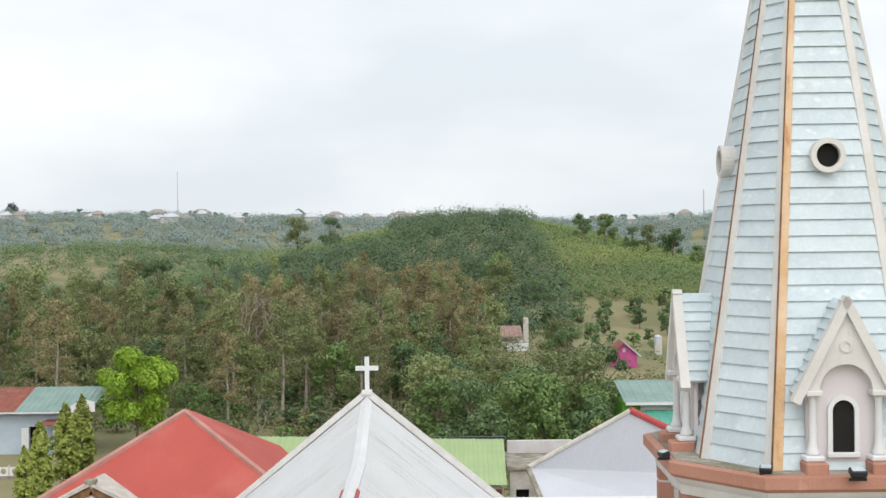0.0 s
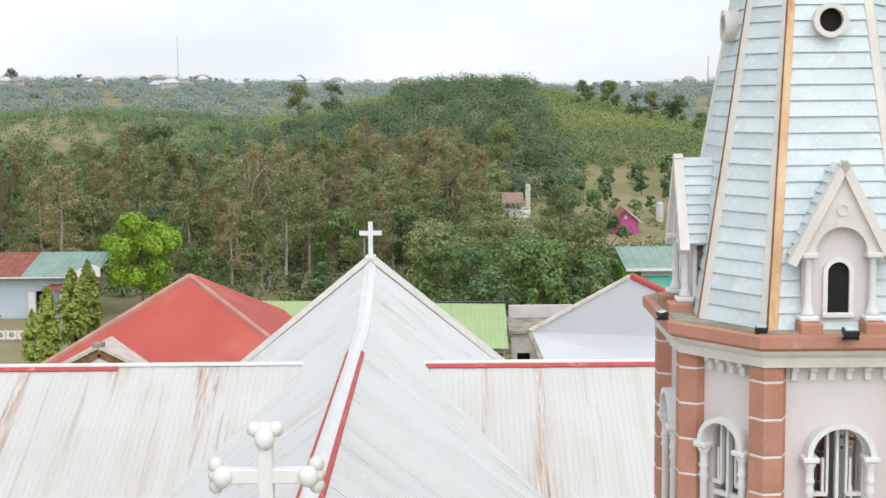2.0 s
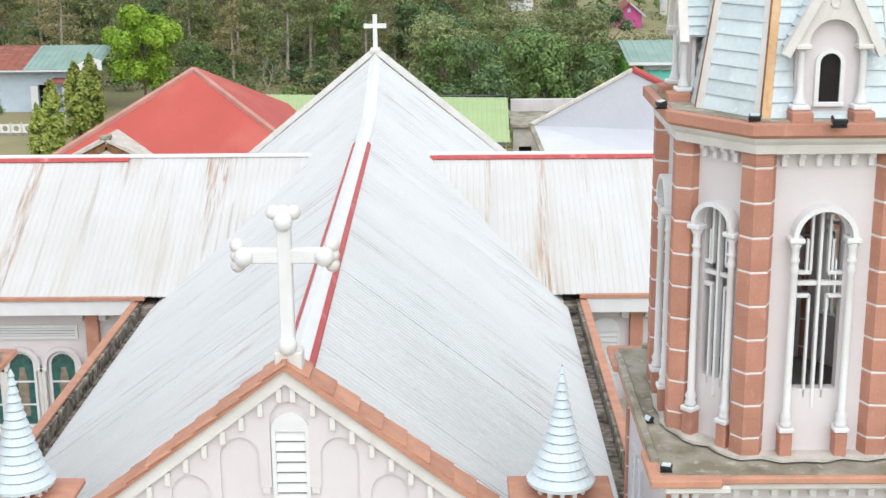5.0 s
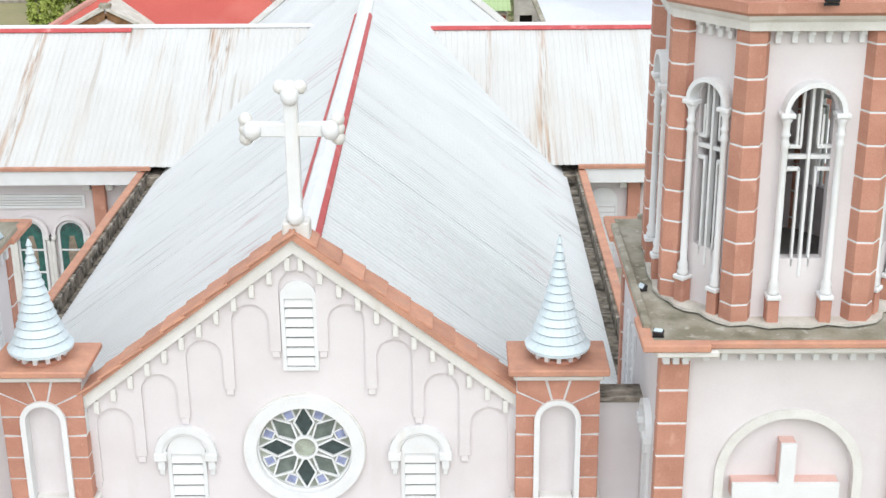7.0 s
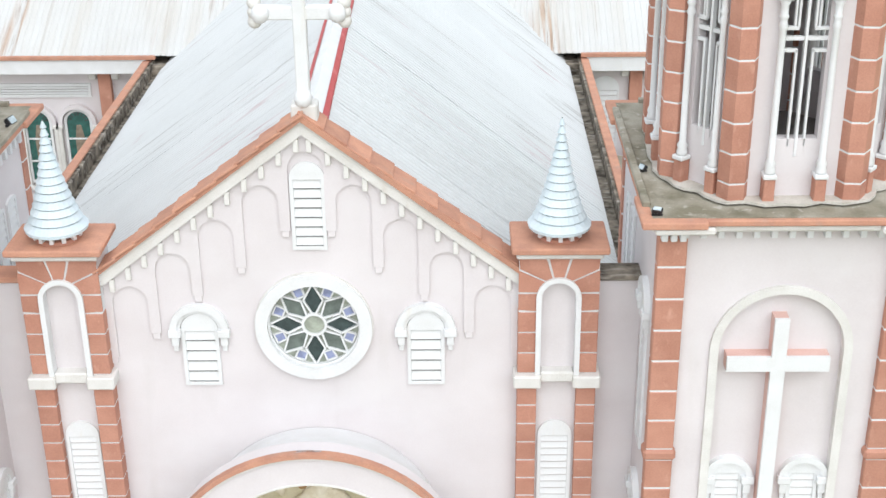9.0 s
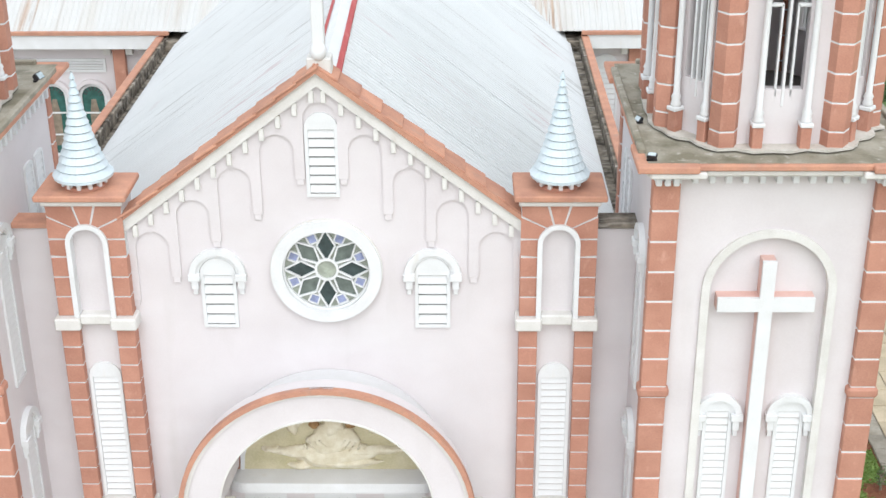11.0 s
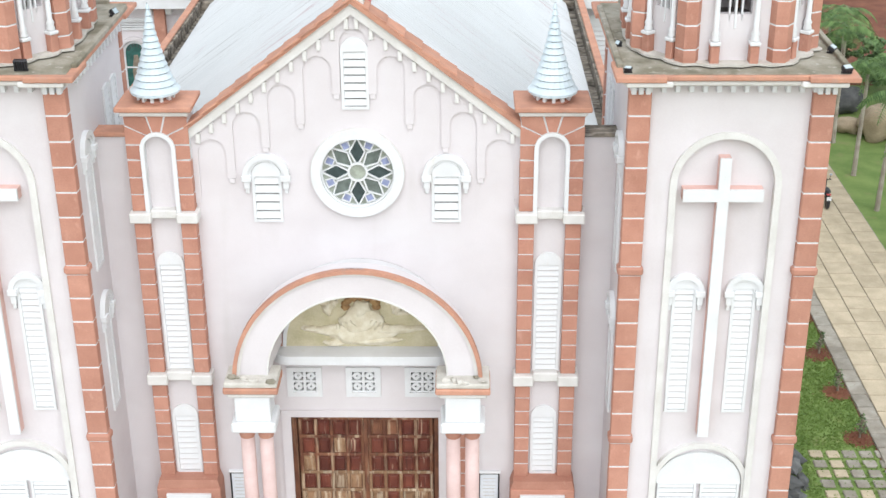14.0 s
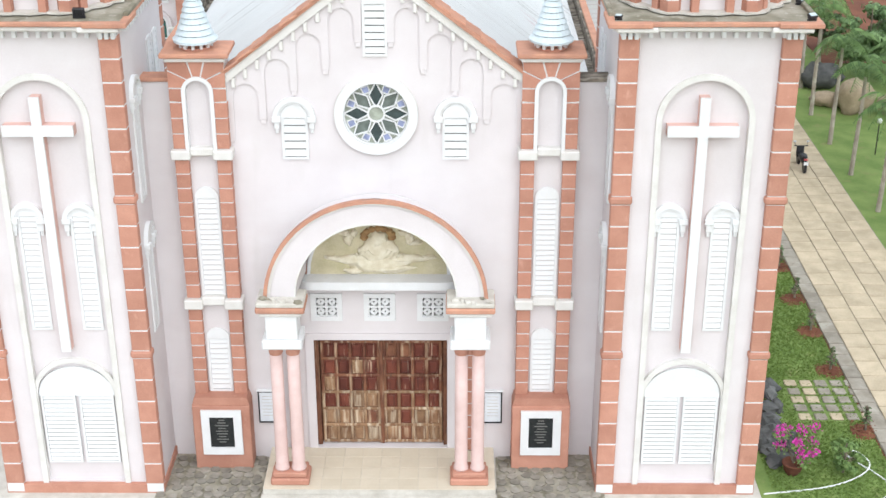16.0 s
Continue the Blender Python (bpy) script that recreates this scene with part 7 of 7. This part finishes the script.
part("tank", lathe(bmesh.new(), [(0.6, 3.4), (0.65, 3.5), (0.65, 4.8), (0.2, 5.1)], 38.2, 214, 12), PALE_ROOF, tk)
sheet_ground("sandy_track", 33, 40, 192, 203, 0.01, SAND, "pale sandy track by a house")
gh = thing("green_stall", (23, 118, 0), "lime green building with a teal roof", "building")
part("wall", new_box(20.2, 33, 118, 126, 0, 5.6), LIME_WALL, gh)
part("white_wall", new_box(22.0, 33, 117.6, 117.95, 3.0, 5.4), WHITE, gh)
bm = bmesh.new()
sheet(bm, Vector((20.0, 124, 7.3)), Vector((34, 124, 7.3)), Vector((20.2, 116.4, 5.9)), Vector((34, 116.4, 5.9)), 14, 0.05)
part("roof", bm, TEAL_ROOF, gh)
part("eave", new_box(20.3, 34, 116.3, 116.45, 5.6, 5.9), WHITE, gh)
bm = bmesh.new()
sheet(bm, Vector((22, 117, 5.0)), Vector((34, 117, 5.0)), Vector((22, 112, 4.2)), Vector((34, 112, 4.2)), 12, 0.05)
part("awning", bm, node_mat("bright_teal_awning", (0.1, 0.38, 0.28), (0.08, 0.3, 0.22), 1, 15, 0.5, 0.05), gh)
for i in range(4):
    part("awning_post", new_box(22.4 + i * 2, 22.52 + i * 2, 112.2, 112.32, 0, 4.2), WHITE, gh)
tarp = thing("plastic_sheet", (17.5, 112, 0), "crumpled white plastic sheet over a heap", "tarpaulin")
part("sheet", blob(bmesh.new(), 17.6, 112, 1.0, 1.6, 1.2, 1.5, 3, 0.5), WHITE, tarp)
# far town on the ridge
TOWN = [PALE_CONCRETE, PLASTER_SIDE, node_mat("muted_brown_roof", (0.36, 0.3, 0.28), (0.3, 0.25, 0.23), 0.5, 5, 0.8, 0.05), PALE_ROOF]
rd = random.Random(51)
for i in range(34):
    x = rd.uniform(-420, -40) if i < 24 else rd.uniform(-40, 230)
    y = rd.uniform(1180, 1320)
    w, d, hh = rd.uniform(7, 18), 10, rd.uniform(3, 8)
    z = height(x, y)
    b = thing("town_house", (x, y, z), "distant pale town house on the ridge", "house", "houses of the far town")
    part("wall", new_box(x - w / 2, x + w / 2, y, y + d, z - 3, z + hh), TOWN[i % 2], b)
    part("roof", hip(bmesh.new(), x - w / 2 - 1, x + w / 2 + 1, y - 1, y + d + 1, z + hh, (x - w / 5, y + d / 2, z + hh + 3.5), (x + w / 5, y + d / 2, z + hh + 3.5)), TOWN[2 + i % 2], b)
mast = thing("radio_mast", (-262, 1300, 0), "thin distant radio mast on the ridge", "mast")
part("mast", cyl(bmesh.new(), (-262, 1300, 30), (-262, 1300, 84), 0.6, 0.25, 6), PALE_CONCRETE, mast)
mast2 = thing("radio_mast", (255, 1350, 0), "thin distant radio mast on the ridge", "mast")
part("mast", cyl(bmesh.new(), (255, 1350, 25), (255, 1350, 62), 0.9, 0.5, 6), PALE_CONCRETE, mast2)


# ---- garden beside the church ----
def palm(x, y, h, seed):
    rg, rd = np.random.default_rng(seed), random.Random(seed)
    p = thing("palm_tree", (0, 0, 0), "young palm with a slim ringed grey trunk", "palm tree", "palms along the path")
    bm = bmesh.new()
    tube_path(bm, [Vector((0, 0, 0)), Vector((0.05, 0.02, h * 0.35)), Vector((0.1, 0.0, h * 0.7)), Vector((0.08, 0, h))], 0.12, 0.07, 8)
    for i in range(int(h / 0.3)):
        lathe(bm, [(0.125 - 0.05 * i * 0.3 / h, i * 0.3), (0.125 - 0.05 * i * 0.3 / h, i * 0.3 + 0.03)], 0.1 * i * 0.3 / h, 0.0, 8)
    part("trunk", bm, PALE_BARK, p)
    part("crownshaft", cyl(bmesh.new(), (0.08, 0, h - 0.05), (0.1, 0, h + 0.6), 0.1, 0.06, 8), LEAF_PALM, p)
    for k in range(13):
        a, rise = 2.4 * k, rd.uniform(-0.1, 1.1)
        d = Vector((math.cos(a), math.sin(a), 0))
        v, f, L = [], [], rd.uniform(1.7, 2.3)
        prev = None
        for i in range(19):
            s = i / 18
            q = Vector((0.1, 0, h + 0.5)) + d * L * s * (1 - 0.25 * s * (1 - rise * 0.4)) + Vector((0, 0, L * (rise * 0.75 * s - (0.55 + 0.35 * rise) * s * s)))
            side = Vector((-d.y, d.x, 0))
            for sg in (-1, 1):
                ll = 0.62 * math.sin(math.pi * (0.1 + 0.85 * s)) * rd.uniform(0.85, 1.1)
                tip = q + side * sg * ll + d * 0.28 * ll + Vector((0, 0, -0.45 * ll))
                n = len(v)
                v += [q - d * 0.045, q + d * 0.045, tip]
                f.append((n, n + 1, n + 2))
            if prev is not None:
                n = len(v)
                v += [prev - side * 0.02, prev + side * 0.02, q + side * 0.015, q - side * 0.015]
                f.append((n, n + 1, n + 2, n + 3))
            prev = q
        me = bpy.data.meshes.new("frond")
        me.from_pydata([tuple(q) for q in v], [], f)
        me.materials.append(LEAF_PALM)
        under(new("frond", me), p)
    p.matrix_basis = at(x, y, 0) @ pose(0, 0, 0, 0, 0, 47 * seed)


for i, (x, y, h) in enumerate(((20.6, 19.3, 4.4), (20.55, 23.6, 4.8), (20.6, 27.7, 4.9), (20.7, 32.0, 5.2), (21.2, 36.5, 4.6), (23.0, 40.0, 4.0), (24.6, 30.0, 3.8), (22.5, 15.0, 4.0))):
    palm(x, y, h, 60 + i)
for i, (x, y, sx, sy, sz, mt, lb) in enumerate(((23.0, 32.6, 1.05, 0.9, 1.0, BOULDER, "large rounded tan garden boulder"), (21.8, 33.6, 0.75, 0.6, 0.42, BOULDER, "low flat tan garden boulder"), (22.3, 36.6, 1.1, 0.8, 0.8, ROCK_DARK, "dark grey garden boulder beside palms"), (24.8, 32.2, 0.7, 0.6, 0.6, BOULDER, "rounded tan garden boulder on the lawn"))):
    bo = thing("boulder", (x, y, 0), lb, "boulder", "garden boulders")
    part("stone", blob(bmesh.new(), x, y, sz * 0.75, sx, sy, sz, 3, 0.35), mt, bo, smooth=True)
HEDGE = make_tree("garden_bush", "spread", 4.2, 601, LEAF_DARK, BARK, "dense dark green garden bush", 0.2, 3600, "bush")
for i, (x, y, s) in enumerate(((25.2, 38, 1.0), (27.6, 36.5, 1.1), (29.5, 40, 1.2), (24.0, 43.5, 0.6), (27.0, 39.5, 0.95), (24.6, 40.2, 0.55))):
    put_tree(HEDGE, x, y, s, 80 * i, 0, keep=i == 0)
SHR = make_tree("garden_shrub", "spread", 1.1, 602, LEAF_MID, BARK, "small leafy green shrub in the lawn", 0.07, 1600, "shrub")
put_tree(SHR, 13.9, -0.75, 1.0, 0, 0.0, keep=True)
# planting rings with saplings
for i, y in enumerate((1.55, 5.4, 8.2, 10.8, 13.6)):
    rx = 15.05 if i else 15.2
    rgx = thing("planting_ring", (rx, y, 0), "round bed of bare red-brown soil", "flower bed", "planting rings in the lawn")
    bm = bmesh.new()
    blob(bm, rx, y, 0.0, 0.52, 0.48, 0.07, 3, 0.25)
    part("soil", bm, SOIL, rgx)
    rg = np.random.default_rng(70 + i)
    c = np.stack([rx + rg.normal(0, 0.24, 120), y + rg.normal(0, 0.22, 120), 0.05 + rg.uniform(0, 0.05, 120)], 1)
    ob = tagged(new("mulch", leaf_mesh("mulch", c, np.tile([0, 0, 1.0], (120, 1)), 0.06, SOIL, rg)), kind="stuff")
    under(ob, rgx)
    sp = make_tree("sapling", "slender", 0.9, 80 + i, LEAF_DARK, BARK, "thin young sapling in a soil ring", 0.05, 200, "sapling", "saplings in the lawn")
    sp.matrix_basis = at(rx, y, 0.03)
# dark stones at the tower foot
rd = random.Random(91)
for i in range(26):
    x, y = 11.5 + rd.uniform(0, 1.3), -0.3 + rd.uniform(0, 5.4)
    if x > 12.9 - abs(y - 2.5) * 0.12:
        continue
    st = thing("edging_rock", (x, y, 0), "rough dark grey rock beside the tower", "rock", "rocks at the tower foot")
    part("stone", blob(bmesh.new(), x, y, 0.12, rd.uniform(0.2, 0.38), rd.uniform(0.2, 0.38), rd.uniform(0.14, 0.3), 2, 0.8), ROCK_DARK, st)
# potted bougainvillea
pot = thing("flower_pot", (12.36, -0.78, 0), "round clay pot with magenta bougainvillea", "potted plant")
part("pot", lathe(bmesh.new(), [(0.18, 0.0), (0.27, 0.18), (0.3, 0.34), (0.33, 0.36), (0.33, 0.4), (0.26, 0.4), (0.24, 0.34)], 12.36, -0.78, 18), SOIL, pot, "brown clay pot", smooth=True)
bm = bmesh.new()
rd = random.Random(5)
rg = np.random.default_rng(5)
ctr = []
for i in range(11):
    tip = Vector((12.36 + rd.uniform(-0.55, 0.65), -0.78 + rd.uniform(-0.4, 0.45), rd.uniform(0.7, 1.5)))
    tube_path(bm, [Vector((12.36, -0.78, 0.36)), Vector((12.36, -0.78, 0.7)).lerp(tip, 0.4), tip], 0.018, 0.008, 4)
    ctr.append(tip)
part("stem", bm, BARK, pot)
for nm, mt, sz, n, up in (("leaves", LEAF_MID, 0.07, 60, -0.12), ("blossom", FLOWER, 0.07, 46, 0.04)):
    cs = np.concatenate([clump(rg, n, (c.x, c.y, c.z + up), (0.2, 0.2, 0.17))[0] for c in ctr])
    under(new(nm, leaf_mesh(nm, cs, rg.normal(0, 1, (len(cs), 3)), sz, mt, rg, 1.2)), pot)
# garden hose
cu = bpy.data.curves.new("garden_hose", "CURVE")
cu.dimensions, cu.bevel_depth = "3D", 0.025
spl = cu.splines.new("NURBS")
path = [(11.3, -1.9, 0.03), (12.3, -1.75, 0.03), (13.3, -1.6, 0.03), (14.4, -1.0, 0.03), (15.0, -0.3, 0.03), (14.6, 0.5, 0.03), (14.1, 0.45, 0.03), (14.4, -0.2, 0.03), (15.0, -0.9, 0.03), (15.3, -1.8, 0.03), (14.6, -2.2, 0.03)]
spl.points.add(len(path) - 1)
for q, c in zip(spl.points, path):
    q.co = (*c, 1)
spl.use_endpoint_u, spl.order_u = True, 4
cu.materials.append(WHITE)
tagged(new("garden_hose", cu), "thin white garden hose coiled on the grass", "hose")
# parked motorbike, seen from behind
mbk = thing("motorbike", (18.4, 24.3, 0.02), "small black parked motorbike on the path", "motorbike")
mx0, my0 = 18.4, 24.3
for nm, yy in (("rear_wheel", -0.6), ("front_wheel", 0.6)):
    w = part(nm, lathe(bmesh.new(), [(0.2, -0.05), (0.29, -0.045), (0.3, 0.0), (0.29, 0.045), (0.2, 0.05)], 0, 0, 20, at(mx0, my0 + yy, 0.34) @ pose(0, 0, 0, 0, 90)), BLACK, mbk, smooth=True)
    part("rim", lathe(bmesh.new(), [(0.18, -0.03), (0.2, 0.0), (0.18, 0.03)], 0, 0, 16, at(mx0, my0 + yy, 0.34) @ pose(0, 0, 0, 0, 90)), PALE_ROOF, w)
part("body", blob(bmesh.new(), mx0, my0 - 0.1, 0.6, 0.16, 0.6, 0.2, 2, 0.1), BLACK, mbk, smooth=True)
part("seat", blob(bmesh.new(), mx0, my0 - 0.3, 0.8, 0.15, 0.42, 0.07, 2, 0.05), BLACK, mbk, smooth=True)
part("front_shield", new_box(mx0 - 0.18, mx0 + 0.18, my0 + 0.4, my0 + 0.5, 0.45, 1.0, 0.04), BLACK, mbk)
part("handlebar", cyl(bmesh.new(), (mx0 - 0.33, my0 + 0.38, 1.02), (mx0 + 0.33, my0 + 0.38, 1.02), 0.025, 0.025, 8), BLACK, mbk)
for s in (-1, 1):
    part("mirror", blob(bmesh.new(), mx0 + s * 0.3, my0 + 0.4, 1.24, 0.07, 0.02, 0.05, 2, 0.0), PALE_ROOF, mbk)
    part("mirror_stem", cyl(bmesh.new(), (mx0 + s * 0.26, my0 + 0.39, 1.03), (mx0 + s * 0.3, my0 + 0.4, 1.22), 0.01, 0.01, 6), BLACK, mbk)
part("number_plate", new_box(mx0 - 0.1, mx0 + 0.1, my0 - 0.83, my0 - 0.8, 0.5, 0.66), WHITE, mbk)
part("tail_light", new_box(mx0 - 0.1, mx0 + 0.1, my0 - 0.74, my0 - 0.68, 0.7, 0.78, 0.02), RED_TRIM, mbk)
# small round garden lamps
for x, y in ((22.6, 22.5), (22.4, 26.2)):
    gl = thing("garden_lamp", (x, y, 0), "short garden lamp with a white globe", "lamp", "garden lamps")
    part("pole", cyl(bmesh.new(), (x, y, 0), (x, y, 1.6), 0.03, 0.03, 8), BLACK, gl)
    part("globe", blob(bmesh.new(), x, y, 1.72, 0.13, 0.13, 0.13, 3, 0.0), WHITE, gl, smooth=True)
# grass blades near the church
rg = np.random.default_rng(17)
n = 26000
gx, gy = rg.uniform(11.6, 15.4, n), rg.uniform(-4, 16, n)
ok = ~((np.abs(gx - 14.52) < 1.3) & (np.abs(gy - 3.46) < 1.35) & (rg.uniform(0, 1, n) < 0.75))
c = np.stack([gx, gy, np.full(n, 0.03)], 1)[ok]
GB = leaf_mat("grass_blades", (0.14, 0.21, 0.05), (0.28, 0.38, 0.12), 0.0)
tagged(new("grass", leaf_mesh("grass", c, np.tile([0, 1.0, 0.3], (len(c), 1)), 0.05, GB, rg, 2.0)), "short green grass of the lawn", "grass", kind="stuff")
